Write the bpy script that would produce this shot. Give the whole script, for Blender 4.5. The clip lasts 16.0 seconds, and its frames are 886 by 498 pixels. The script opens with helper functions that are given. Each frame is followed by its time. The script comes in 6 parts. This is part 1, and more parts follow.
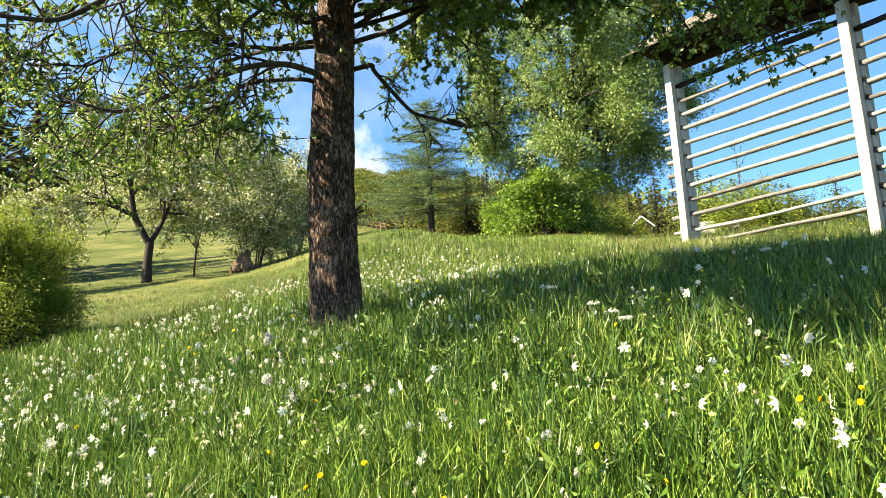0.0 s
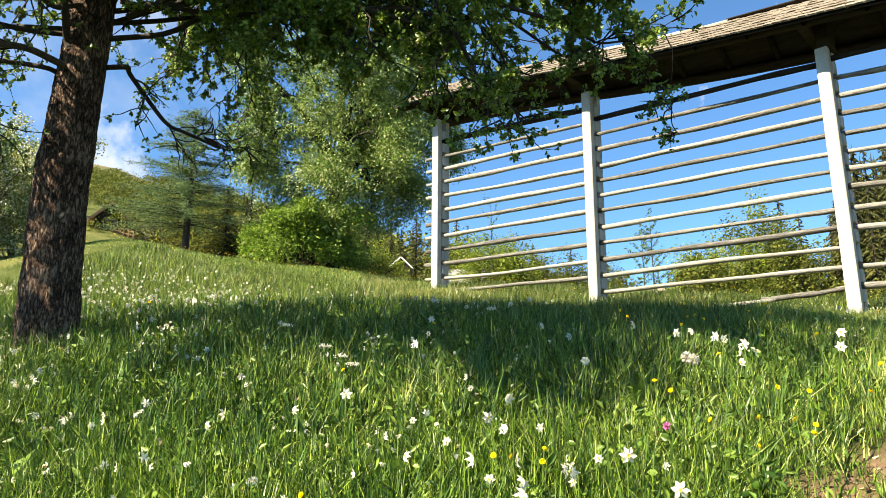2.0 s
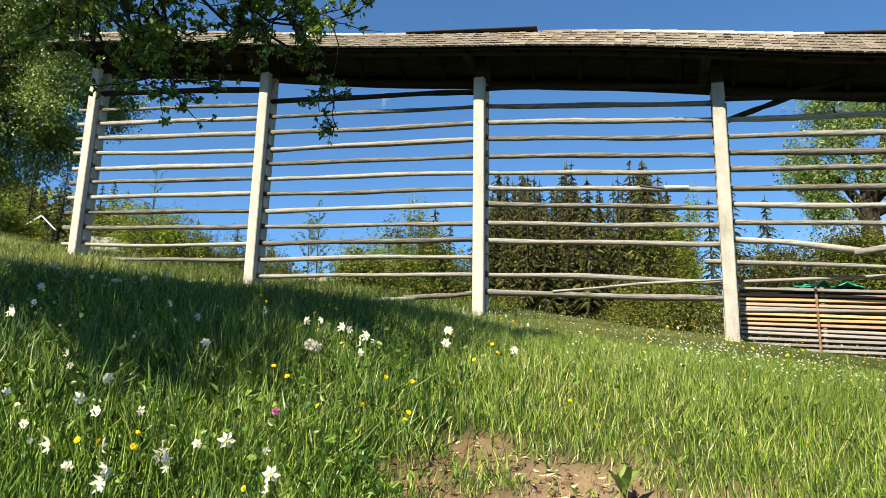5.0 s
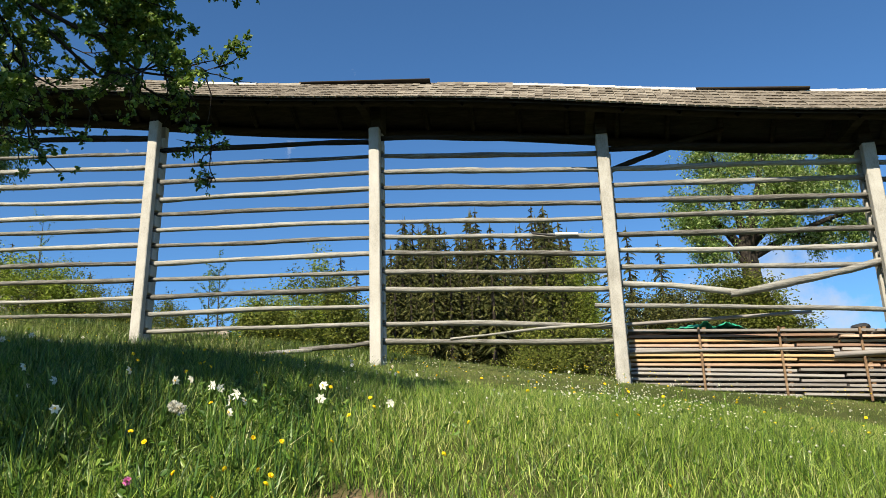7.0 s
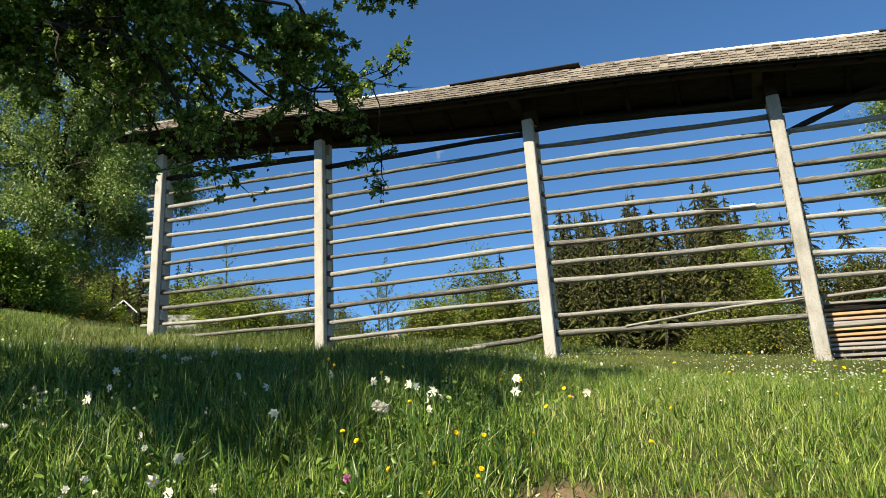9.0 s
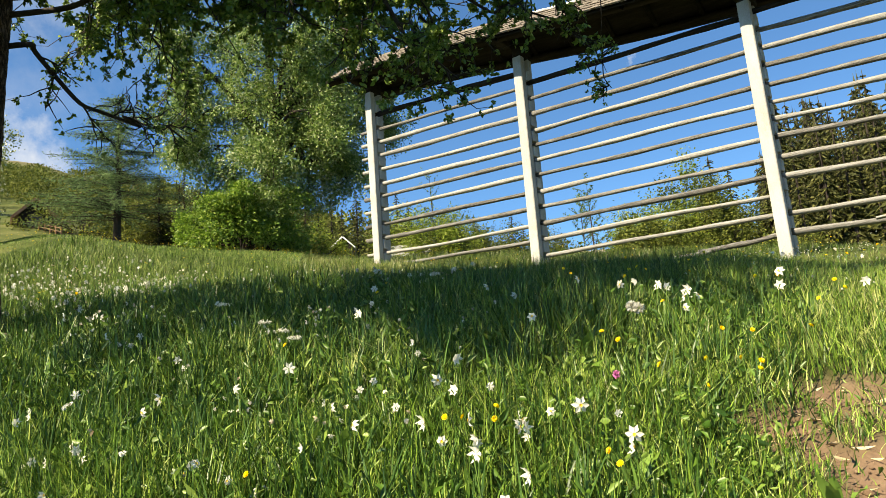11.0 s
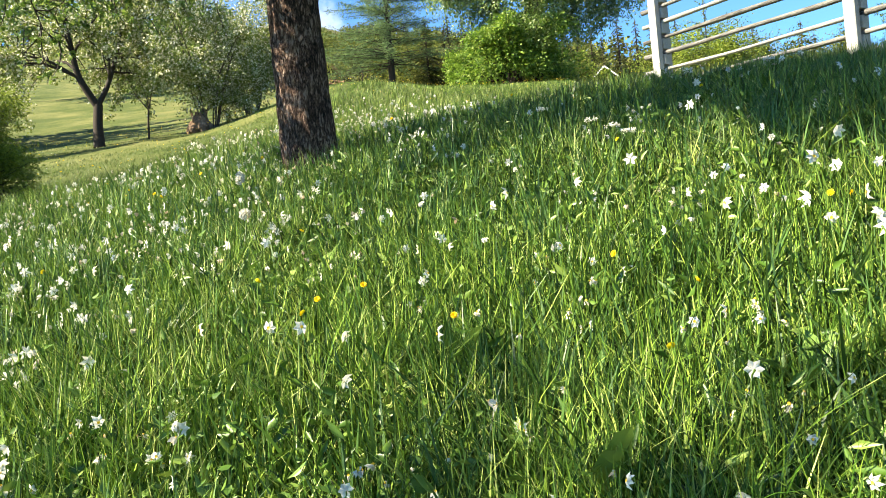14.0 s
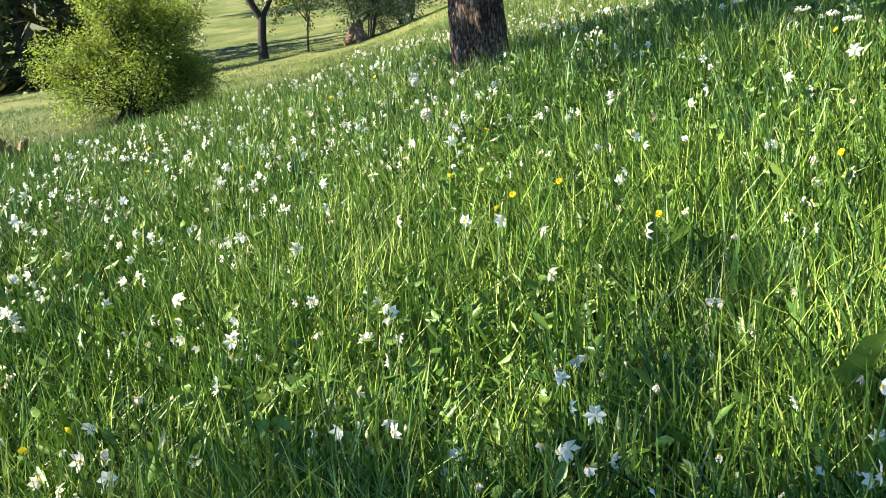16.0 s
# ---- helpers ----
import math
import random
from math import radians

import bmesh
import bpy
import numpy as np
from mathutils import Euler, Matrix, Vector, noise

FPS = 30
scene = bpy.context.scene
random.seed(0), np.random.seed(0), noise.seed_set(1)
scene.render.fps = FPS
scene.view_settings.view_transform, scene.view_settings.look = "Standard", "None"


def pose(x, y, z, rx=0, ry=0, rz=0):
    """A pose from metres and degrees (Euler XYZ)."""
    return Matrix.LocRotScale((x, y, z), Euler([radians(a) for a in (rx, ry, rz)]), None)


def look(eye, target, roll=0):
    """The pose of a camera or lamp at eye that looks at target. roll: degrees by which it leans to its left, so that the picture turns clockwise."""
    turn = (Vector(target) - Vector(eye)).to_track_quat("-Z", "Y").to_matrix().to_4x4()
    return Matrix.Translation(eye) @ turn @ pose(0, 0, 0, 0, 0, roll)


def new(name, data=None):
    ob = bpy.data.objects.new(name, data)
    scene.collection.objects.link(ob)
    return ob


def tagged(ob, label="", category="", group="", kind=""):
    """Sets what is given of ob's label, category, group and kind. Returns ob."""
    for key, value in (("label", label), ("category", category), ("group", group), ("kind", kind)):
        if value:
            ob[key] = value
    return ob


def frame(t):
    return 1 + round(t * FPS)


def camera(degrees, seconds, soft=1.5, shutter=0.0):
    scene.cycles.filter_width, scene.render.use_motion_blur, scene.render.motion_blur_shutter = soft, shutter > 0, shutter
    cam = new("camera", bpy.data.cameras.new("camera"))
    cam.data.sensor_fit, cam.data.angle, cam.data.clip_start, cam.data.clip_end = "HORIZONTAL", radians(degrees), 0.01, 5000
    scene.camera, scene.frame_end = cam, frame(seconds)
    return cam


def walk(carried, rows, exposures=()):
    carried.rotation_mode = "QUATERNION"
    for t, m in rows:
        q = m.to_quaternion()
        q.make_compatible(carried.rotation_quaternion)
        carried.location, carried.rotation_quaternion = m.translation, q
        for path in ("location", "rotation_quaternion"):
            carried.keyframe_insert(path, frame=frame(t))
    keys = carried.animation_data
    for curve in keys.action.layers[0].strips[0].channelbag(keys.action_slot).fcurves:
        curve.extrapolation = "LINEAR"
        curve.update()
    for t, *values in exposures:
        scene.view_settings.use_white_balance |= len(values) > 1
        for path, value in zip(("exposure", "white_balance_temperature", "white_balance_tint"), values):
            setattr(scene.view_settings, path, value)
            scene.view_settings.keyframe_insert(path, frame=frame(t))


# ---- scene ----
cam = camera(61.7, 16.0, soft=0.5)
PATH = [
    (0, (0.861, 0.594, 1.477), (1.800, 2.316, 1.869), -2.65),
    (0.5, (0.874, 0.583, 1.498), (1.956, 2.214, 1.909), -1.58),
    (1, (0.898, 0.555, 1.511), (2.105, 2.090, 1.945), -0.87),
    (1.5, (0.920, 0.531, 1.518), (2.240, 1.964, 1.973), -0.29),
    (2, (0.940, 0.516, 1.529), (2.370, 1.836, 1.989), 0.30),
    (2.5, (0.971, 0.497, 1.539), (2.498, 1.704, 2.001), 0.62),
    (3, (0.991, 0.474, 1.538), (2.606, 1.562, 1.995), 1.06),
    (3.5, (1.008, 0.463, 1.534), (2.706, 1.421, 1.979), 1.37),
    (4, (1.014, 0.441, 1.536), (2.782, 1.271, 1.967), 1.43),
    (4.5, (1.036, 0.412, 1.534), (2.861, 1.113, 1.960), 1.35),
    (5, (1.063, 0.408, 1.529), (2.931, 0.976, 1.965), 1.37),
    (5.6, (1.078, 0.378, 1.535), (2.977, 0.802, 1.997), 0.84),
    (6.25, (1.095, 0.313, 1.545), (3.002, 0.640, 2.051), -0.18),
    (6.9, (1.113, 0.247, 1.554), (3.009, 0.561, 2.108), -1.37),
    (7.5, (1.127, 0.217, 1.561), (2.998, 0.617, 2.144), -2.21),
    (8, (1.123, 0.238, 1.552), (2.964, 0.747, 2.143), -2.77),
    (8.5, (1.132, 0.306, 1.553), (2.944, 0.919, 2.135), -3.08),
    (11, (1.034, 0.580, 1.488), (2.575, 1.794, 1.879), -4.31),
    (11.5, (1.013, 0.631, 1.472), (2.469, 1.963, 1.796), -4.84),
    (12, (1.000, 0.675, 1.443), (2.368, 2.111, 1.698), -4.97),
    (12.5, (0.980, 0.738, 1.417), (2.261, 2.262, 1.608), -5.27),
    (13, (0.940, 0.794, 1.390), (2.132, 2.395, 1.515), -5.44),
    (13.5, (0.903, 0.852, 1.365), (2.005, 2.520, 1.431), -5.36),
    (14, (0.878, 0.913, 1.332), (1.899, 2.633, 1.346), -5.19),
    (14.5, (0.855, 0.949, 1.306), (1.801, 2.711, 1.266), -4.86),
    (15, (0.837, 0.983, 1.289), (1.702, 2.784, 1.204), -4.45),
    (15.5, (0.799, 1.012, 1.297), (1.570, 2.852, 1.162), -4.02),
    (16, (0.732, 1.033, 1.278), (1.390, 2.913, 1.098), -4.08),
]
walk(cam, [(t, look(eye, target, roll)) for t, eye, target, roll in PATH],
     exposures=((0, 2.37, 7400, 10), (1.5, 2.15, 7350, 10), (3, 1.82, 7300, 10), (5, 1.41, 6900, 10), (8, 1.14, 6600, 10), (11, 1.59, 7300, 10), (12.5, 2.07, 7250, 10), (14, 2.32, 6800, 10), (16, 2.37, 6400, 10)))

# ---- world, sun ----
SUN_EL, SUN_AZ = 40.0, -75.0  # degrees; azimuth from +y towards +x
world = bpy.data.worlds.new("world")
scene.world = world
world.use_nodes = True
wn = world.node_tree.nodes
wl = world.node_tree.links
sky = wn.new("ShaderNodeTexSky")
sky.sky_type, sky.sun_disc = "NISHITA", False
sky.sun_elevation, sky.sun_rotation = radians(SUN_EL), radians(SUN_AZ)
sky.air_density, sky.dust_density, sky.ozone_density, sky.altitude = 0.9, 0.25, 4.5, 1200
wn["Background"].inputs["Strength"].default_value = 0.070
tint = wn.new("ShaderNodeMixRGB")
tint.blend_type, tint.inputs[0].default_value, tint.inputs[2].default_value = "MULTIPLY", 1.0, (0.60, 0.90, 1.04, 1)
wl.new(sky.outputs[0], tint.inputs[1])
geo = wn.new("ShaderNodeTexCoord")
puff = wn.new("ShaderNodeTexNoise")
puff.inputs["Scale"].default_value, puff.inputs["Detail"].default_value, puff.inputs["Roughness"].default_value = 14.0, 7, 0.62
wl.new(geo.outputs["Generated"], puff.inputs["Vector"])
last_cloud = tint.outputs[0]
# small fair-weather clouds, each a soft noisy patch of the sky
for c_az, c_el, c_cos, c_thick in ((21.2, 17.8, 0.9966, 1.0), (13.5, 17.0, 0.9965, 1.0), (105.0, 9.5, 0.988, 1.0), (14.0, 24.0, 0.94, 0.2), (24.0, 33.0, 0.985, 0.32), (2.0, 30.0, 0.96, 0.15)):
    dot = wn.new("ShaderNodeVectorMath")
    dot.operation = "DOT_PRODUCT"
    ca, ce = radians(c_az), radians(c_el)
    dot.inputs[1].default_value = (math.sin(ca) * math.cos(ce), math.cos(ca) * math.cos(ce), math.sin(ce))
    wl.new(geo.outputs["Generated"], dot.inputs[0])
    rng_n = wn.new("ShaderNodeMapRange")
    rng_n.inputs["From Min"].default_value, rng_n.inputs["From Max"].default_value = c_cos, 1.0
    wl.new(dot.outputs["Value"], rng_n.inputs["Value"])
    body = wn.new("ShaderNodeMath")
    body.operation = "MULTIPLY_ADD"
    body.inputs[1].default_value, body.inputs[2].default_value = 2.6, -1.75
    wl.new(puff.outputs["Fac"], body.inputs[0])
    summ = wn.new("ShaderNodeMath")
    summ.use_clamp = True
    wl.new(body.outputs[0], summ.inputs[0])
    wl.new(rng_n.outputs[0], summ.inputs[1])
    thick = wn.new("ShaderNodeMath")
    thick.operation, thick.inputs[1].default_value = "MULTIPLY", c_thick
    wl.new(summ.outputs[0], thick.inputs[0])
    over = wn.new("ShaderNodeMixRGB")
    over.inputs[2].default_value = (4.3, 4.6, 5.0, 1)
    wl.new(thick.outputs[0], over.inputs[0])
    wl.new(last_cloud, over.inputs[1])
    last_cloud = over.outputs[0]
wl.new(last_cloud, wn["Background"].inputs["Color"])
sun = new("sun", bpy.data.lights.new("sun", "SUN"))
sun.data.energy, sun.data.angle, sun.data.color = 5.0, radians(0.53), (1.0, 0.90, 0.69)
se, sa = radians(SUN_EL), radians(SUN_AZ)
sun.matrix_world = look((math.sin(sa) * math.cos(se) * 50, math.cos(sa) * math.cos(se) * 50, math.sin(se) * 50), (0, 0, 0))

# ---- materials ----
RNG = np.random.default_rng(11)


def mat_new(name):
    m = bpy.data.materials.new(name)
    m.use_nodes = True
    return m, m.node_tree.nodes, m.node_tree.links, m.node_tree.nodes["Principled BSDF"]


def ramp(nodes, stops):
    r = nodes.new("ShaderNodeValToRGB")
    while len(r.color_ramp.elements) < len(stops):
        r.color_ramp.elements.new(0.5)
    for e, (p, c) in zip(r.color_ramp.elements, stops):
        e.position, e.color = p, (*c, 1)
    return r


def surface(name, stops, scale=6.0, rough=0.85, bump=0.4, stretch=(1, 1, 1), fine=40.0, spec=0.3, per_object=0.0, dist=0.01, coords="Object"):
    """Noise-coloured surface with grain at two scales and fine relief."""
    m, n, l, p = mat_new(name)
    tc = n.new("ShaderNodeTexCoord")
    mp = n.new("ShaderNodeMapping")
    mp.inputs["Scale"].default_value = stretch
    l.new(tc.outputs[coords], mp.inputs["Vector"])
    a = n.new("ShaderNodeTexNoise")
    a.inputs["Scale"].default_value, a.inputs["Detail"].default_value, a.inputs["Roughness"].default_value = scale, 6, 0.65
    b = n.new("ShaderNodeTexNoise")
    b.inputs["Scale"].default_value, b.inputs["Detail"].default_value = fine, 4
    l.new(mp.outputs[0], a.inputs["Vector"])
    l.new(mp.outputs[0], b.inputs["Vector"])
    mix = n.new("ShaderNodeMath")
    mix.operation = "MULTIPLY_ADD"
    mix.inputs[1].default_value, mix.inputs[2].default_value = 0.45, -0.22
    l.new(b.outputs["Fac"], mix.inputs[0])
    add = n.new("ShaderNodeMath")
    l.new(a.outputs["Fac"], add.inputs[0])
    l.new(mix.outputs[0], add.inputs[1])
    last = add
    if per_object:
        oi = n.new("ShaderNodeObjectInfo")
        po = n.new("ShaderNodeMath")
        po.operation = "MULTIPLY_ADD"
        po.inputs[1].default_value, po.inputs[2].default_value = per_object, -per_object / 2
        l.new(oi.outputs["Random"], po.inputs[0])
        s2 = n.new("ShaderNodeMath")
        l.new(add.outputs[0], s2.inputs[0])
        l.new(po.outputs[0], s2.inputs[1])
        last = s2
    r = ramp(n, stops)
    l.new(last.outputs[0], r.inputs[0])
    l.new(r.outputs[0], p.inputs["Base Color"])
    p.inputs["Roughness"].default_value = rough
    p.inputs["Specular IOR Level"].default_value = spec
    bp = n.new("ShaderNodeBump")
    bp.inputs["Strength"].default_value, bp.inputs["Distance"].default_value = bump, dist
    l.new(add.outputs[0], bp.inputs["Height"])
    l.new(bp.outputs[0], p.inputs["Normal"])
    return m


def leafy(name, stops, trans=0.35, rough=0.5, spec=0.3, patch=0.0, patch_scale=0.6):
    """Leaf or petal: colour by island, light shining through."""
    m, n, l, p = mat_new(name)
    g = n.new("ShaderNodeNewGeometry")
    r = ramp(n, stops)
    src = g.outputs["Random Per Island"]
    if patch:
        tc = n.new("ShaderNodeTexCoord")
        nz = n.new("ShaderNodeTexNoise")
        nz.inputs["Scale"].default_value, nz.inputs["Detail"].default_value = patch_scale, 3
        l.new(tc.outputs["Object"], nz.inputs["Vector"])
        mx = n.new("ShaderNodeMath")
        mx.operation = "MULTIPLY_ADD"
        mx.inputs[1].default_value, mx.inputs[2].default_value = patch * 2, -patch
        l.new(nz.outputs["Fac"], mx.inputs[0])
        ad = n.new("ShaderNodeMath")
        l.new(mx.outputs[0], ad.inputs[0])
        l.new(src, ad.inputs[1])
        src = ad.outputs[0]
    l.new(src, r.inputs[0])
    l.new(r.outputs[0], p.inputs["Base Color"])
    p.inputs["Roughness"].default_value, p.inputs["Specular IOR Level"].default_value = rough, spec
    t = n.new("ShaderNodeBsdfTranslucent")
    l.new(r.outputs[0], t.inputs["Color"])
    mixs = n.new("ShaderNodeMixShader")
    mixs.inputs[0].default_value = trans
    l.new(p.outputs[0], mixs.inputs[1])
    l.new(t.outputs[0], mixs.inputs[2])
    l.new(mixs.outputs[0], n["Material Output"].inputs["Surface"])
    return m


M_GRASS = leafy("grass", [(0.0, (0.008, 0.024, 0.003)), (0.30, (0.044, 0.100, 0.010)), (0.60, (0.145, 0.232, 0.028)), (0.85, (0.240, 0.328, 0.058)), (1.0, (0.36, 0.38, 0.14))], 0.10, 0.42, 0.28, patch=0.36)
M_GRASS_LUSH = leafy("lush_grass", [(0.0, (0.006, 0.022, 0.003)), (0.30, (0.038, 0.096, 0.009)), (0.60, (0.138, 0.232, 0.026)), (0.85, (0.24, 0.335, 0.054)), (1.0, (0.36, 0.40, 0.13))], 0.10, 0.42, 0.28, patch=0.34)
M_TURF = leafy("short_turf", [(0.0, (0.018, 0.040, 0.005)), (0.5, (0.078, 0.126, 0.018)), (0.85, (0.165, 0.215, 0.048)), (1.0, (0.29, 0.29, 0.14))], 0.14, 0.4, 0.35, patch=0.30)
M_FARGRASS = leafy("far_grass", [(0.0, (0.030, 0.058, 0.010)), (0.6, (0.070, 0.105, 0.020)), (1.0, (0.150, 0.160, 0.055))], 0.2, 0.6, 0.2, patch=0.3, patch_scale=0.25)
M_HERB = leafy("herb_leaf", [(0.0, (0.03, 0.075, 0.009)), (0.6, (0.08, 0.155, 0.02)), (1.0, (0.17, 0.245, 0.045))], 0.18, 0.4, 0.35)
M_DOCK = leafy("dock_leaf", [(0.0, (0.08, 0.17, 0.025)), (1.0, (0.20, 0.31, 0.06))], 0.28, 0.4, 0.45)
M_NSTEM = leafy("narcissus_green", [(0.0, (0.07, 0.15, 0.02)), (1.0, (0.15, 0.24, 0.04))], 0.28, 0.45, 0.35)
M_TUFT = leafy("dark_tuft", [(0.0, (0.022, 0.06, 0.014)), (1.0, (0.085, 0.17, 0.03))], 0.2, 0.42, 0.4)
M_PETAL = leafy("white_petal", [(0.0, (0.66, 0.64, 0.54)), (1.0, (0.77, 0.76, 0.68))], 0.35, 0.6, 0.2)
M_WILT = leafy("wilted_petal", [(0.0, (0.44, 0.33, 0.22)), (0.25, (0.58, 0.53, 0.42)), (1.0, (0.70, 0.68, 0.60))], 0.3, 0.7, 0.1)
M_CORONA = leafy("corona", [(0.0, (0.75, 0.42, 0.03)), (1.0, (0.85, 0.60, 0.06))], 0.2, 0.6, 0.2)
M_YELLOW = leafy("yellow_petal", [(0.0, (0.85, 0.55, 0.01)), (1.0, (0.90, 0.72, 0.02))], 0.2, 0.5, 0.3)
M_PINK = leafy("clover_pink", [(0.0, (0.55, 0.12, 0.35)), (1.0, (0.72, 0.28, 0.52))], 0.25, 0.6, 0.2)
M_CLOCK = leafy("dandelion_seed", [(0.0, (0.55, 0.53, 0.46)), (1.0, (0.75, 0.74, 0.68))], 0.5, 0.8, 0.1)
M_LEAF_NEAR = leafy("fruit_leaf", [(0.0, (0.045, 0.095, 0.011)), (0.6, (0.115, 0.190, 0.026)), (1.0, (0.28, 0.36, 0.085))], 0.40, 0.42, 0.4)
M_LEAF_TALL = leafy("tall_leaf", [(0.0, (0.050, 0.100, 0.018)), (0.5, (0.125, 0.205, 0.038)), (0.85, (0.245, 0.325, 0.090)), (1.0, (0.42, 0.47, 0.24))], 0.42, 0.38, 0.45, patch=0.25, patch_scale=0.5)
M_LEAF_BUSH = leafy("bush_leaf", [(0.0, (0.045, 0.105, 0.008)), (0.6, (0.135, 0.235, 0.024)), (1.0, (0.30, 0.40, 0.065))], 0.40, 0.4, 0.4)
M_LEAF_LIME = leafy("lime_leaf", [(0.0, (0.085, 0.135, 0.010)), (1.0, (0.27, 0.335, 0.045))], 0.42, 0.45, 0.3)
M_BLOSSOM = leafy("blossom", [(0.0, (0.09, 0.13, 0.022)), (0.55, (0.20, 0.24, 0.055)), (0.78, (0.50, 0.50, 0.34)), (1.0, (0.74, 0.72, 0.60))], 0.4, 0.6, 0.2)
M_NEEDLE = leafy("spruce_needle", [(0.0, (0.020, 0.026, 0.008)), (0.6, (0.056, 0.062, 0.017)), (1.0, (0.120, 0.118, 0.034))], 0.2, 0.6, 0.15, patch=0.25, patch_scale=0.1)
M_LARCH = leafy("larch_needle", [(0.0, (0.060, 0.112, 0.045)), (1.0, (0.155, 0.230, 0.095))], 0.4, 0.6, 0.2)
M_WOODS = leafy("woods_leaf", [(0.0, (0.034, 0.050, 0.008)), (0.5, (0.085, 0.108, 0.018)), (1.0, (0.175, 0.190, 0.038))], 0.3, 0.6, 0.15, patch=0.4, patch_scale=0.03)
M_TWIG = surface("twig_bark", [(0.2, (0.012, 0.009, 0.007)), (0.8, (0.045, 0.035, 0.028))], 30, 0.9, 0.3)
M_CONCRETE = surface("weathered_concrete", [(0.2, (0.20, 0.192, 0.175)), (0.5, (0.325, 0.316, 0.298)), (0.9, (0.42, 0.414, 0.40))], 3.5, 0.9, 0.6, (1, 1, 0.6), 70, 0.2, 0.15, 0.008)
M_RAIL = surface("weathered_wood", [(0.25, (0.06, 0.056, 0.052)), (0.5, (0.175, 0.170, 0.160)), (0.8, (0.32, 0.315, 0.30))], 5, 0.85, 0.9, (9, 0.5, 9), 26, 0.2, 0.35, 0.012)
# old wood; under the roof its dark tone also stands for shade
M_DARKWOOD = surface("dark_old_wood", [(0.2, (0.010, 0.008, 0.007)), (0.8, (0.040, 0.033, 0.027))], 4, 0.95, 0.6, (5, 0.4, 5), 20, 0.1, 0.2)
M_TILE = surface("old_roof_tile", [(0.15, (0.075, 0.062, 0.050)), (0.5, (0.175, 0.152, 0.126)), (0.9, (0.29, 0.262, 0.225))], 4, 0.9, 0.6, (1, 1, 1), 30, 0.2, 0.4, 0.006)
M_TILE_NEW = surface("pale_roof_tile", [(0.2, (0.34, 0.325, 0.30)), (0.9, (0.50, 0.49, 0.47))], 4, 0.85, 0.4, (1, 1, 1), 30, 0.2, 0.2, 0.006)
M_FRESH = surface("sawn_timber", [(0.2, (0.27, 0.165, 0.085)), (0.6, (0.43, 0.30, 0.165)), (0.9, (0.54, 0.42, 0.26))], 4, 0.75, 0.3, (6, 0.3, 6), 22, 0.25, 0.5)
M_BROWNBOARD = surface("reddish_board", [(0.2, (0.17, 0.105, 0.075)), (0.6, (0.31, 0.21, 0.155)), (0.9, (0.45, 0.34, 0.27))], 4, 0.8, 0.4, (6, 0.3, 6), 22, 0.2, 0.5)
M_GREYBOARD = surface("greyed_board", [(0.2, (0.13, 0.118, 0.116)), (0.6, (0.25, 0.235, 0.232)), (0.9, (0.36, 0.345, 0.345))], 4, 0.85, 0.4, (6, 0.3, 6), 22, 0.2, 0.4)
M_TARP = surface("green_tarp", [(0.2, (0.0, 0.24, 0.13)), (0.9, (0.05, 0.50, 0.30))], 5, 0.4, 0.4, (1, 1, 1), 30, 0.5)
M_PLASTER = surface("pale_plaster", [(0.2, (0.19, 0.17, 0.145)), (0.9, (0.33, 0.30, 0.26))], 1.2, 0.9, 0.2, (1, 1, 1), 12)
M_ROOFGREY = surface("grey_house_roof", [(0.2, (0.16, 0.16, 0.165)), (0.9, (0.30, 0.30, 0.31))], 2, 0.7, 0.3, (1, 1, 1), 14)
M_ROOFBROWN = surface("brown_house_roof", [(0.2, (0.11, 0.055, 0.035)), (0.9, (0.22, 0.11, 0.07))], 2, 0.8, 0.3, (1, 1, 1), 14)
M_LOGWALL = surface("log_wall", [(0.2, (0.10, 0.06, 0.035)), (0.9, (0.24, 0.15, 0.09))], 3, 0.85, 0.4, (1, 1, 5), 14)
M_STONE = surface("pale_rock", [(0.2, (0.15, 0.13, 0.105)), (0.9, (0.33, 0.295, 0.25))], 2, 0.9, 0.7, (1, 1, 1), 12, dist=0.05)
M_CUTWOOD = surface("rotten_wood", [(0.2, (0.06, 0.035, 0.02)), (0.55, (0.16, 0.10, 0.06)), (0.9, (0.30, 0.21, 0.14))], 6, 0.9, 0.8, (1, 1, 1), 26, dist=0.03)
M_EARTH = surface("loose_earth", [(0.2, (0.06, 0.038, 0.024)), (0.5, (0.15, 0.10, 0.065)), (0.8, (0.28, 0.21, 0.145))], 14, 0.95, 0.6, (1, 1, 1), 60, 0.1)
M_STRAW = surface("dry_straw", [(0.2, (0.36, 0.28, 0.16)), (0.9, (0.56, 0.47, 0.31))], 20, 0.9, 0.3)
M_BLACK = surface("black_plastic", [(0.2, (0.015, 0.015, 0.017)), (0.9, (0.05, 0.05, 0.055))], 6, 0.4, 0.3)
M_WHITEPL = surface("pale_plastic", [(0.2, (0.5, 0.5, 0.5)), (0.9, (0.75, 0.75, 0.74))], 6, 0.4, 0.3)


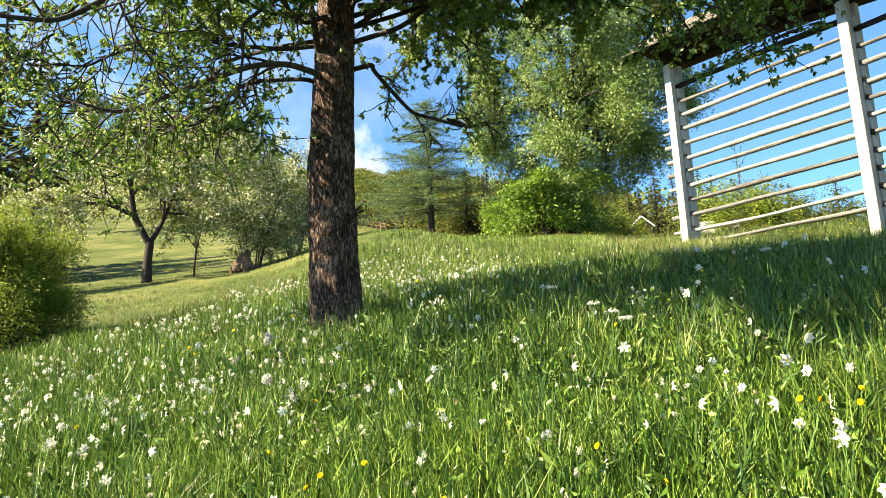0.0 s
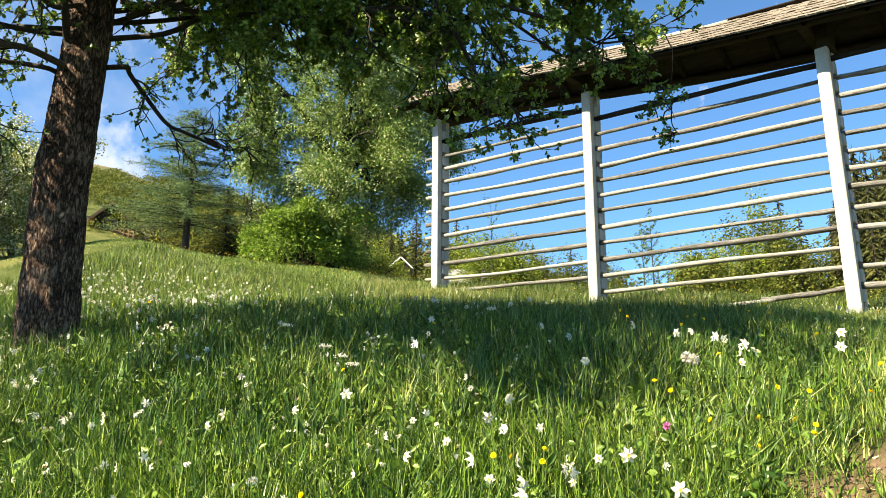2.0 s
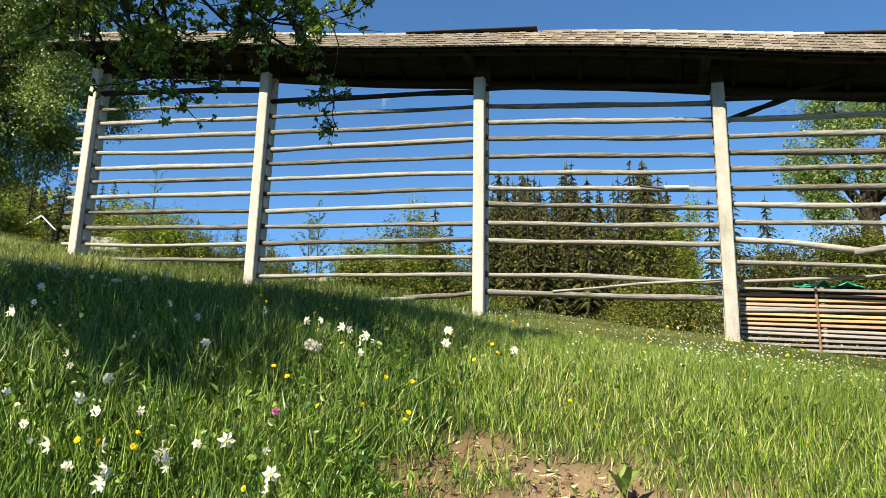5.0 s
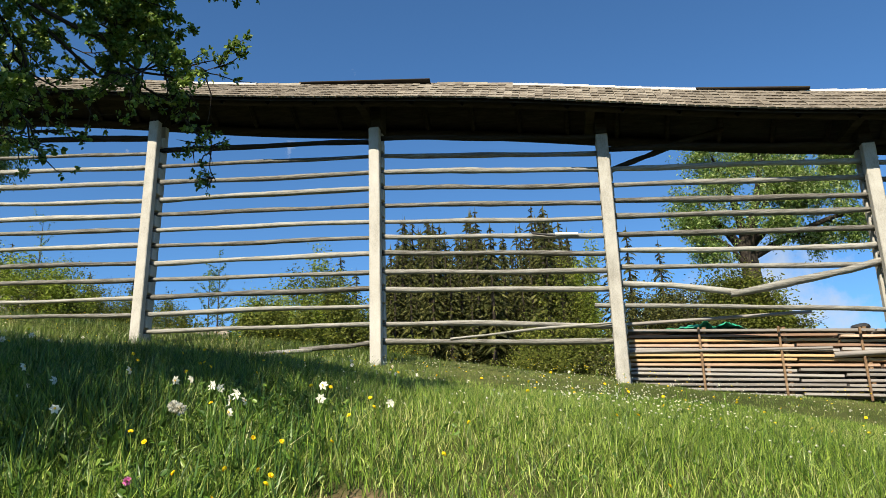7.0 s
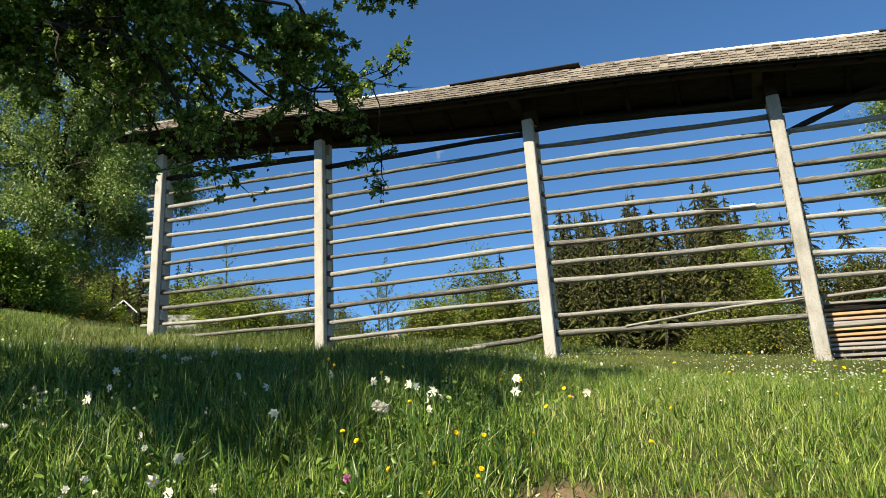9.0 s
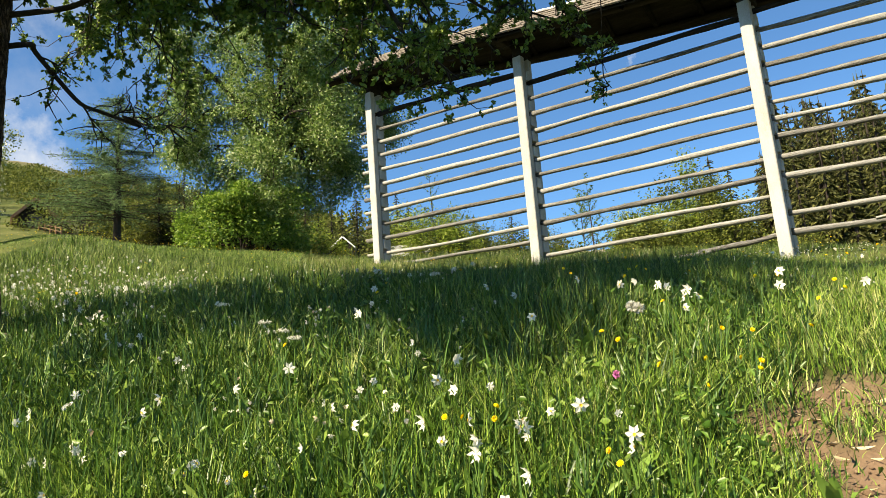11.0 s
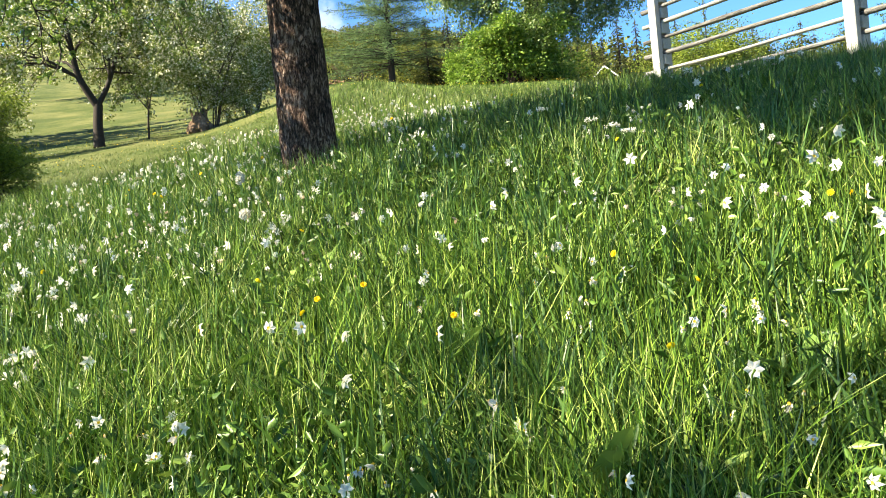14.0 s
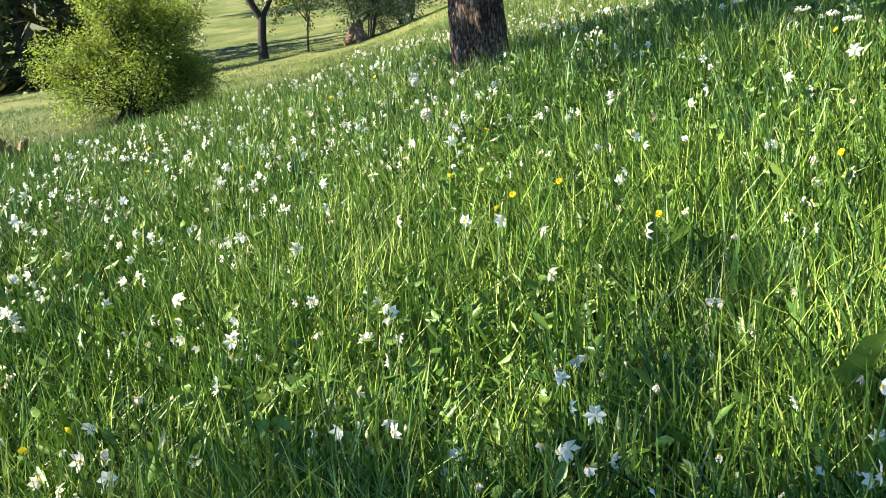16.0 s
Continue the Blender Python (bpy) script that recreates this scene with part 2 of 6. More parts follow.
def bark_material():
    """Scaly fruit-tree bark: narrow upright plates, greyish on their faces, nearly black in the furrows."""
    m, n, l, p = mat_new("scaly_bark")
    tc = n.new("ShaderNodeTexCoord")
    mp = n.new("ShaderNodeMapping")
    mp.inputs["Scale"].default_value = (1, 1, 0.33)
    l.new(tc.outputs["Object"], mp.inputs[0])
    wob = n.new("ShaderNodeTexNoise")
    wob.inputs["Scale"].default_value, wob.inputs["Detail"].default_value, wob.inputs["Roughness"].default_value = 18, 5, 0.65
    l.new(mp.outputs[0], wob.inputs["Vector"])
    mixv = n.new("ShaderNodeMixRGB")
    mixv.blend_type, mixv.inputs[0].default_value = "ADD", 0.09
    l.new(mp.outputs[0], mixv.inputs[1])
    l.new(wob.outputs["Color"], mixv.inputs[2])
    vo = n.new("ShaderNodeTexVoronoi")
    vo.feature, vo.inputs["Scale"].default_value = "DISTANCE_TO_EDGE", 34
    l.new(mixv.outputs[0], vo.inputs["Vector"])
    crack = n.new("ShaderNodeMapRange")
    crack.inputs["From Min"].default_value, crack.inputs["From Max"].default_value = 0.0, 0.30
    l.new(vo.outputs["Distance"], crack.inputs["Value"])
    nz = n.new("ShaderNodeTexNoise")
    nz.inputs["Scale"].default_value, nz.inputs["Detail"].default_value, nz.inputs["Roughness"].default_value = 85, 7, 0.74
    l.new(mp.outputs[0], nz.inputs["Vector"])
    big = n.new("ShaderNodeTexNoise")
    big.inputs["Scale"].default_value, big.inputs["Detail"].default_value = 6, 4
    l.new(tc.outputs["Object"], big.inputs["Vector"])
    h1 = n.new("ShaderNodeMath")
    h1.operation = "MULTIPLY_ADD"
    h1.inputs[1].default_value = 0.24
    l.new(crack.outputs[0], h1.inputs[0])
    l.new(nz.outputs["Fac"], h1.inputs[2])
    h2 = n.new("ShaderNodeMath")
    h2.operation = "MULTIPLY_ADD"
    h2.inputs[1].default_value = 0.40
    l.new(big.outputs["Fac"], h2.inputs[0])
    l.new(h1.outputs[0], h2.inputs[2])
    plate = ramp(n, [(0.60, (0.006, 0.0045, 0.004)), (0.73, (0.044, 0.026, 0.019)), (0.86, (0.125, 0.078, 0.058)), (0.97, (0.27, 0.20, 0.16))])
    l.new(h2.outputs[0], plate.inputs[0])
    l.new(plate.outputs[0], p.inputs["Base Color"])
    p.inputs["Roughness"].default_value, p.inputs["Specular IOR Level"].default_value = 0.92, 0.15
    bp = n.new("ShaderNodeBump")
    bp.inputs["Strength"].default_value, bp.inputs["Distance"].default_value = 1.0, 0.03
    l.new(h2.outputs[0], bp.inputs["Height"])
    l.new(bp.outputs[0], p.inputs["Normal"])
    return m


M_BARK = bark_material()
M_LIMB = surface("limb_bark", [(0.2, (0.022, 0.016, 0.012)), (0.6, (0.075, 0.058, 0.046)), (0.9, (0.17, 0.145, 0.12))], 26, 0.9, 0.8, (1, 1, 1), 70, 0.2, 0, 0.01)


# ---- mesh helpers ----
def mesh_np(name, verts, quads=None, tris=None, material=None, smooth=False):
    me = bpy.data.meshes.new(name)
    verts = np.asarray(verts, dtype=np.float32).reshape(-1, 3)
    q = np.zeros((0, 4), np.int32) if quads is None or len(quads) == 0 else np.asarray(quads, np.int32).reshape(-1, 4)
    t = np.zeros((0, 3), np.int32) if tris is None or len(tris) == 0 else np.asarray(tris, np.int32).reshape(-1, 3)
    me.vertices.add(len(verts))
    me.vertices.foreach_set("co", verts.ravel())
    me.loops.add(q.size + t.size)
    me.loops.foreach_set("vertex_index", np.concatenate([q.ravel(), t.ravel()]))
    me.polygons.add(len(q) + len(t))
    me.polygons.foreach_set("loop_start", np.concatenate([np.arange(len(q)) * 4, q.size + np.arange(len(t)) * 3]).astype(np.int32))
    me.update(calc_edges=True)
    if smooth:
        me.polygons.foreach_set("use_smooth", np.ones(len(q) + len(t), bool))
    if material:
        me.materials.append(material)
    return me


def part(name, data, material=None, parent=None, label=""):
    """Links a bmesh or a mesh as one object under a thing or a part."""
    if isinstance(data, bmesh.types.BMesh):
        me = bpy.data.meshes.new(name)
        data.to_mesh(me)
        data.free()
        data = me
    if material and not data.materials:
        data.materials.append(material)
    ob = new(name, data)
    if parent:
        ob.parent = parent
    if label:
        ob["label"] = label
    return ob


def thing(name, place, label, category, group="", kind="", turn=0.0):
    e = new(name)
    e.empty_display_size = 0.2
    e.location = place
    e.rotation_euler = (0, 0, turn)
    return tagged(e, label, category, group, kind)


def box_bm(size, at=(0, 0, 0), bevel=0.0, rot=None, bm=None):
    bm = bm or bmesh.new()
    r = bmesh.ops.create_cube(bm, size=1.0)
    m = Matrix.Translation(at) @ (rot.to_4x4() if rot else Matrix()) @ Matrix.Diagonal((*size, 1))
    bmesh.ops.transform(bm, matrix=m, verts=r["verts"])
    if bevel:
        es = list({e for v in r["verts"] for e in v.link_edges})
        bmesh.ops.bevel(bm, geom=es, offset=bevel, segments=1, affect="EDGES")
    return bm


def tubes(paths, sides=6):
    """Tapered tubes along (points, radii) polylines: vertices and quads."""
    V, Q, base = [], [], 0
    ang = np.arange(sides) * 2 * math.pi / sides
    for pts, rad in paths:
        pts, rad = np.asarray(pts, float), np.asarray(rad, float)
        tan = np.gradient(pts, axis=0)
        tan /= np.linalg.norm(tan, axis=1)[:, None] + 1e-9
        ref = np.array([0.0, 0.0, 1.0]) if abs(tan[0, 2]) < 0.8 else np.array([1.0, 0.0, 0.0])
        u = np.cross(tan, ref)
        u /= np.linalg.norm(u, axis=1)[:, None] + 1e-9
        w = np.cross(tan, u)
        ring = pts[:, None] + rad[:, None, None] * (np.cos(ang)[None, :, None] * u[:, None] + np.sin(ang)[None, :, None] * w[:, None])
        n = len(pts)
        V.append(ring.reshape(-1, 3))
        i = base + (np.arange(n - 1)[:, None] * sides + np.arange(sides)[None])
        j = base + (np.arange(n - 1)[:, None] * sides + (np.arange(sides)[None] + 1) % sides)
        Q.append(np.stack([i, j, j + sides, i + sides], -1).reshape(-1, 4))
        base += n * sides
    return np.concatenate(V), np.concatenate(Q)


def leaves(pos, along, size, rng, ratio=0.5, fold=0.25):
    """Folded leaf blades: four corners, two triangles each."""
    n = len(pos)
    along = along / (np.linalg.norm(along, axis=1)[:, None] + 1e-9)
    r = rng.normal(size=(n, 3))
    side = np.cross(along, r)
    side /= np.linalg.norm(side, axis=1)[:, None] + 1e-9
    nor = np.cross(along, side)
    s = np.asarray(size).reshape(-1, 1) * np.ones((n, 1))
    a = pos
    tip = pos + along * s - nor * s * 0.12
    mid = pos + along * s * 0.48
    l = mid + side * s * ratio * 0.5 + nor * s * fold * 0.5
    rr = mid - side * s * ratio * 0.5 + nor * s * fold * 0.5
    V = np.stack([a, l, tip, rr], 1).reshape(-1, 3)
    k = np.arange(n)[:, None] * 4
    T = np.concatenate([k + np.array([[0, 2, 1]]), k + np.array([[0, 3, 2]])])
    return V, T


def round_leaves(pos, along, size, rng, ratio=0.6):
    """Rounded leaf blades with a folded midrib: six corners, four triangles each."""
    n = len(pos)
    along = along / (np.linalg.norm(along, axis=1)[:, None] + 1e-9)
    side = np.cross(along, rng.normal(size=(n, 3)))
    side /= np.linalg.norm(side, axis=1)[:, None] + 1e-9
    nor = np.cross(along, side)
    s = np.asarray(size).reshape(-1, 1) * np.ones((n, 1))
    cup = s * rng.uniform(0.03, 0.16, (n, 1))

    def at(f, w, c):
        return pos + along * s * f + side * s * ratio * w + nor * cup * c

    V = np.stack([at(0, 0, 0), at(0.32, 0.46, 1), at(0.72, 0.42, 1), at(1.0, 0, -0.6), at(0.72, -0.42, 1), at(0.32, -0.46, 1)], 1).reshape(-1, 3)
    k = np.arange(n)[:, None] * 6
    T = np.concatenate([k + np.array([[a, b, c]]) for a, b, c in ((0, 3, 1), (1, 3, 2), (0, 5, 3), (5, 4, 3))])
    return V, T


def grow(rng, start, way, length, radius, depth, out, tips, droop=0.0, wander=0.25, kids=(5, 7), angle=(30, 65), shrink=(0.45, 0.7), first=0.25, segs=6):
    """One branch and its side branches. out: (points, radii, depth); tips: (place, way) of leaf-bearing twigs."""
    p, d = np.array(start, float), np.array(way, float)
    d /= np.linalg.norm(d)
    pts = [p.copy()]
    ds = [d.copy()]
    for _ in range(segs):
        d = d + rng.normal(size=3) * wander * 0.5 + np.array([0, 0, -droop])
        d /= np.linalg.norm(d)
        p = p + d * length / segs
        pts.append(p.copy())
        ds.append(d.copy())
    rad = radius * (1 - 0.75 * np.linspace(0, 1, segs + 1))
    out.append((np.array(pts), rad, depth))
    if depth == 0:
        for k in range(1, segs + 1):
            tips.append((pts[k], ds[k]))
        return
    spread(rng, pts, ds, rad, length, depth, out, tips, droop, wander, kids, angle, shrink, first)


THIN = [0.003]  # thinnest twig of the tree that grows


def spread(rng, pts, ds, rad, length, depth, out, tips, droop, wander, kids, angle, shrink, first):
    n = int(rng.integers(kids[0], kids[1] + 1))
    segs = len(pts) - 1
    for k in range(n):
        f = first + (1 - first) * (k + rng.random()) / n
        x = min(f * segs, segs - 1e-3)
        i = int(x)
        q = np.asarray(pts[i]) * (1 - x + i) + np.asarray(pts[i + 1]) * (x - i)
        d0 = np.asarray(ds[i])
        side = np.cross(d0, rng.normal(size=3))
        side /= np.linalg.norm(side) + 1e-9
        a = radians(rng.uniform(*angle))
        d1 = d0 * math.cos(a) + side * math.sin(a)
        ll = length * rng.uniform(*shrink) * (1.1 - 0.45 * f)
        grow(rng, q, d1, ll, max(rad[i] * 0.55, THIN[0]), depth - 1, out, tips, droop, wander, kids, angle, shrink, first * 0.6, 4 if depth == 1 else 5)


def tree(name, place, label, trunk_paths, seed, limb_len, depth, leaf_n, leaf_size, leaf_mat, bark, droop=0.05, kids=(5, 7), wander=0.3, angle=(30, 65),
         first=0.3, extra=None, shrink=(0.45, 0.7), spread_leaf=0.06, category="tree", sides=(10, 5, 3), ratio=0.5, trunk_noise=0.0, weight=None, group="", limb=None, rosette=0, thin=0.003, clump=0.0):
    """A tree: trunk from given stems, side branches grown from them, and a crown of single leaves."""
    rng = np.random.default_rng(seed)
    top = thing(name, place, label, category, group)
    THIN[0] = thin
    out, tips, stems = [], [], []
    for pts, rad, grows in trunk_paths:
        pts, rad = np.array(pts, float), np.array(rad, float)
        # resample smoothly
        t0 = np.linspace(0, 1, len(pts))
        t1 = np.linspace(0, 1, max(14, len(pts) * (34 if trunk_noise and not stems else 5)))
        sp = np.stack([np.interp(t1, t0, pts[:, k]) for k in range(3)], 1)
        for _ in range(2):
            sp[1:-1] = (sp[:-2] + 2 * sp[1:-1] + sp[2:]) / 4
        sr = np.interp(t1, t0, rad)
        stems.append((sp, sr))
        if grows:
            ds = np.gradient(sp, axis=0)
            ds /= np.linalg.norm(ds, axis=1)[:, None] + 1e-9
            spread(rng, list(sp), list(ds), sr, limb_len * grows, depth, out, tips, droop, wander, (int(kids[0] * 1.6 * max(grows, 0.6)), int(kids[1] * 1.6 * max(grows, 0.6))), angle, (0.7, 1.1), first)
    for k, stem in enumerate(stems[1:]):
        V, Q = tubes([stem], max(6, sides[0] // 2))
        part("limb", mesh_np("limb", V, Q, None, (limb or bark) if k < 2 or limb is None else M_TWIG, True), None, top)
    stems = stems[:1]
    V, Q = tubes(stems, sides[0])
    if trunk_noise:
        c = np.array([noise.noise(Vector((v[0] * 6, v[1] * 6, v[2] * 2))) + 0.5 * noise.noise(Vector((v[0] * 26, v[1] * 26, v[2] * 8))) + 0.45 * noise.noise(Vector((v[0] * 55, v[1] * 55, v[2] * 15))) for v in V])
        V = V + (V - np.repeat(np.concatenate([s[0] for s in stems]), sides[0], 0)) * (c[:, None] * trunk_noise)
    part("trunk", mesh_np("trunk", V, Q, None, bark, True), None, top)
    big = [(a, b) for a, b, c in out if c >= 1]
    small = [(a, b) for a, b, c in out if c == 0]
    if big:
        V, Q = tubes(big, sides[1])
        part("branchwork", mesh_np("branchwork", V, Q, None, M_TWIG, True), None, top)["kind"] = "stuff"
    if small:
        V, Q = tubes(small, sides[2])
        part("twig_growth", mesh_np("twig_growth", V, Q, None, M_TWIG, True), None, top)["kind"] = "stuff"
    if leaf_n and tips:
        tp = np.array([a for a, _ in tips])
        td = np.array([b for _, b in tips])
        wt = np.ones(len(tp)) if weight is None else weight(tp)
        if rosette:
            c = rng.choice(len(tp), leaf_n // rosette + 1, p=wt / wt.sum())
            off = rng.normal(size=(len(c), 3)) * spread_leaf
            k = np.repeat(c, rosette)[:leaf_n]
            pos = (tp[k] + np.repeat(off, rosette, 0)[:leaf_n]) + rng.normal(size=(leaf_n, 3)) * (clump or 0.008)
        else:
            k = rng.choice(len(tp), leaf_n, p=wt / wt.sum())
            pos = tp[k] + rng.normal(size=(leaf_n, 3)) * spread_leaf
        al = td[k] * 0.5 + rng.normal(size=(leaf_n, 3)) * 0.7 + np.array([0, 0, -0.15])
        size = rng.uniform(0.6, 1.2, leaf_n) * leaf_size
        if rosette and not clump:
            # rounded leaves on the low boughs, plainer larger ones high up for denser shade
            lo = pos[:, 2] < 5.0
            V, T = round_leaves(pos[lo], al[lo], size[lo], rng, ratio)
            V2, T2 = leaves(pos[~lo], al[~lo], size[~lo] * 1.6, rng, ratio)
            V, T = np.concatenate([V, V2]), np.concatenate([T, T2 + len(V)])
        else:
            V, T = leaves(pos, al, size, rng, ratio)
        part("foliage", mesh_np("foliage", V, None, T, leaf_mat), None, top)
    return top


# ---- ground ----
def smooth01(a, b, v):
    t = np.clip((v - a) / (b - a), 0, 1)
    return t * t * (3 - 2 * t)


AZ_KNOTS = np.array([-180, -120, -60, -25, 0, 12, 22, 32, 45, 55, 66, 80, 100, 125, 180.0])
EL_KNOTS = np.array([-9, -9, -2, 12, 16, 17.5, 17.8, 15.0, 12.4, 9.0, 6.5, 4.5, 3.0, -3, -9.0])


def ground_z(x, y):
    """Height of the meadow and the hills beyond it."""
    x, y = np.asarray(x, float), np.asarray(y, float)
    g = lambda a, b, s: np.exp(-((x - a) ** 2 + (y - b) ** 2) / s)
    near = (0.846 + 0.156 * x + 0.166 * y - 1.105 * g(1, 1.5, 14) + 0.384 * g(4.5, 4, 22) - 0.392 * g(0.5, 7, 9) - 0.481 * g(8, 6, 30)
            - 0.055 * g(14, 24, 160) + 0.051 * g(3, 9, 14) - 0.316 * g(1, 13, 30) - 0.18 * g(9, 8.3, 12) + 0.10 * g(12.2, -4.2, 5))
    near = near - 0.13 * np.maximum(x - 13.5, 0) * smooth01(20, 6, y)
    near = near + 0.03 * np.sin(x * 1.7 + y * 0.6) * np.sin(y * 1.3 - x * 0.4) + 0.012 * np.sin(x * 5.1 + 1) * np.sin(y * 4.3)
    r = np.hypot(x - 0.9, y - 0.6)
    az = np.degrees(np.arctan2(x - 0.9, y - 0.6))
    near = near - 0.065 * np.maximum(np.minimum(r, 45) - 15, 0) * smooth01(36, 54, az) * smooth01(120, 90, az)
    near = near + 0.72 * np.exp(-((az - 23.5) / 6.8) ** 2) * smooth01(8.5, 19, r) * smooth01(44, 26, r)
    near = near - 0.014 * np.maximum(np.minimum(r, 45) - 13, 0) * np.exp(-((az - 45) / 6) ** 2)
    el = np.interp(az, AZ_KNOTS, EL_KNOTS)
    rr = np.minimum(r, 430) + 0.10 * np.maximum(r - 430, 0)
    far = 1.5 + rr * np.tan(np.radians(el * np.where(el > 0, 0.80 + 0.20 * smooth01(90, 330, r), 1.0)))
    w = smooth01(24, 70, r)
    return near * (1 - w) + far * w


def gz(x, y):
    return float(ground_z(x, y))


def soil_mask(x, y):
    """Bare earth of the little cut bank."""
    d = ((x - 4.05) / 0.60) ** 2 + ((y - 0.60) / 0.95) ** 2
    return np.clip(1.4 - d + 0.75 * np.sin(x * 9 + y * 4) * np.sin(y * 7 - x * 3) + 0.3 * np.sin(x * 21 - y * 5) * np.sin(y * 17), 0, 1)


def build_ground():
    nr, na = 210, 240
    rad = np.concatenate([np.linspace(0, 12, 110), 12 * (1800 / 12) ** (np.linspace(0, 1, nr - 110 + 1)[1:])])
    az = np.linspace(0, 2 * math.pi, na, endpoint=False)
    R, A = np.meshgrid(rad, az, indexing="ij")
    X, Y = 0.9 + R * np.sin(A), 0.6 + R * np.cos(A)
    Z = ground_z(X, Y)
    s = soil_mask(X, Y)
    Z = Z - 0.05 * s + 0.02 * s * np.sin(X * 23) * np.sin(Y * 19 + X * 7)
    V = np.stack([X, Y, Z], -1).reshape(-1, 3)
    i = (np.arange(nr - 1)[:, None] * na + np.arange(na)[None])
    j = (np.arange(nr - 1)[:, None] * na + (np.arange(na)[None] + 1) % na)
    Q = np.stack([i, i + na, j + na, j], -1).reshape(-1, 4)
    m, n, l, p = mat_new("meadow_ground")
    tc = n.new("ShaderNodeTexCoord")
    a = n.new("ShaderNodeTexNoise")
    a.inputs["Scale"].default_value, a.inputs["Detail"].default_value = 0.35, 8
    b = n.new("ShaderNodeTexNoise")
    b.inputs["Scale"].default_value, b.inputs["Detail"].default_value = 14, 6
    l.new(tc.outputs["Object"], a.inputs["Vector"])
    l.new(tc.outputs["Object"], b.inputs["Vector"])
    c = n.new("ShaderNodeTexNoise")
    c.inputs["Scale"].default_value, c.inputs["Detail"].default_value, c.inputs["Roughness"].default_value = 1.7, 9, 0.72
    l.new(tc.outputs["Object"], c.inputs["Vector"])
    bc = n.new("ShaderNodeMixRGB")
    bc.inputs[0].default_value = 0.55
    l.new(b.outputs["Fac"], bc.inputs[1])
    l.new(c.outputs["Fac"], bc.inputs[2])
    mx = n.new("ShaderNodeMath")
    mx.operation = "MULTIPLY_ADD"
    mx.inputs[1].default_value = 0.45
    l.new(bc.outputs[0], mx.inputs[0])
    hf = n.new("ShaderNodeMath")
    hf.operation = "MULTIPLY"
    hf.inputs[1].default_value = 0.6
    l.new(a.outputs["Fac"], hf.inputs[0])
    l.new(hf.outputs[0], mx.inputs[2])
    turf = ramp(n, [(0.34, (0.018, 0.032, 0.006)), (0.5, (0.056, 0.074, 0.018)), (0.64, (0.125, 0.126, 0.045))])
    l.new(mx.outputs[0], turf.inputs[0])
    earth = ramp(n, [(0.3, (0.06, 0.038, 0.024)), (0.55, (0.15, 0.10, 0.065)), (0.8, (0.28, 0.205, 0.14))])
    l.new(mx.outputs[0], earth.inputs[0])
    at = n.new("ShaderNodeAttribute")
    at.attribute_name = "soil"
    # shade between the near grass blades, put into the ground colour
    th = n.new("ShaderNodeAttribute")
    th.attribute_name = "grass_shade"
    shade_ramp = ramp(n, [(0.3, (0.014, 0.018, 0.006)), (0.7, (0.042, 0.048, 0.016))])
    l.new(mx.outputs[0], shade_ramp.inputs[0])
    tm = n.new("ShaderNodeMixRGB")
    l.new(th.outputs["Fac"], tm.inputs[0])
    alp = n.new("ShaderNodeAttribute")
    alp.attribute_name = "alp"
    dry = ramp(n, [(0.3, (0.10, 0.085, 0.045)), (0.7, (0.20, 0.17, 0.10))])
    l.new(mx.outputs[0], dry.inputs[0])
    am = n.new("ShaderNodeMixRGB")
    l.new(alp.outputs["Fac"], am.inputs[0])
    l.new(turf.outputs[0], am.inputs[1])
    l.new(dry.outputs[0], am.inputs[2])
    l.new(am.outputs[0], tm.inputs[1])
    l.new(shade_ramp.outputs[0], tm.inputs[2])
    cm = n.new("ShaderNodeMixRGB")
    l.new(at.outputs["Fac"], cm.inputs[0])
    l.new(tm.outputs[0], cm.inputs[1])
    l.new(earth.outputs[0], cm.inputs[2])
    l.new(cm.outputs[0], p.inputs["Base Color"])
    p.inputs["Roughness"].default_value, p.inputs["Specular IOR Level"].default_value = 0.95, 0.1
    bp = n.new("ShaderNodeBump")
    bp.inputs["Strength"].default_value, bp.inputs["Distance"].default_value = 0.8, 0.03
    l.new(b.outputs["Fac"], bp.inputs["Height"])
    l.new(bp.outputs[0], p.inputs["Normal"])
    me = mesh_np("ground", V, Q, None, m, True)
    R1 = np.hypot(X - 0.9, Y - 0.6)
    att = me.attributes.new("soil", "FLOAT", "POINT")
    att.data.foreach_set("value", s.astype(np.float32).ravel())
    # painted gap shade: full within 7 m, gone by 14 m
    att = me.attributes.new("grass_shade", "FLOAT", "POINT")
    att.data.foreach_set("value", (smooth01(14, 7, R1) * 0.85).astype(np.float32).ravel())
    att = me.attributes.new("alp", "FLOAT", "POINT")
    att.data.foreach_set("value", smooth01(270, 340, R1).astype(np.float32).ravel())
    ob = new("ground", me)
    tagged(ob, "sloping green spring meadow with a patch of bare brown earth", "meadow", "", "structure")


build_ground()

# ---- hayrack ----
POST_Y = [10.80, 7.08, 3.11, -0.46, -4.15, -7.8]
RX = 12.0


def eave_z(y):
    return 6.60 + 0.139 * y + 0.035 * math.sin(y * 0.8 + 0.5)


def ridge_z(y):
    return 7.29 + 0.133 * y + 0.03 * math.sin(y * 0.8 + 0.5)


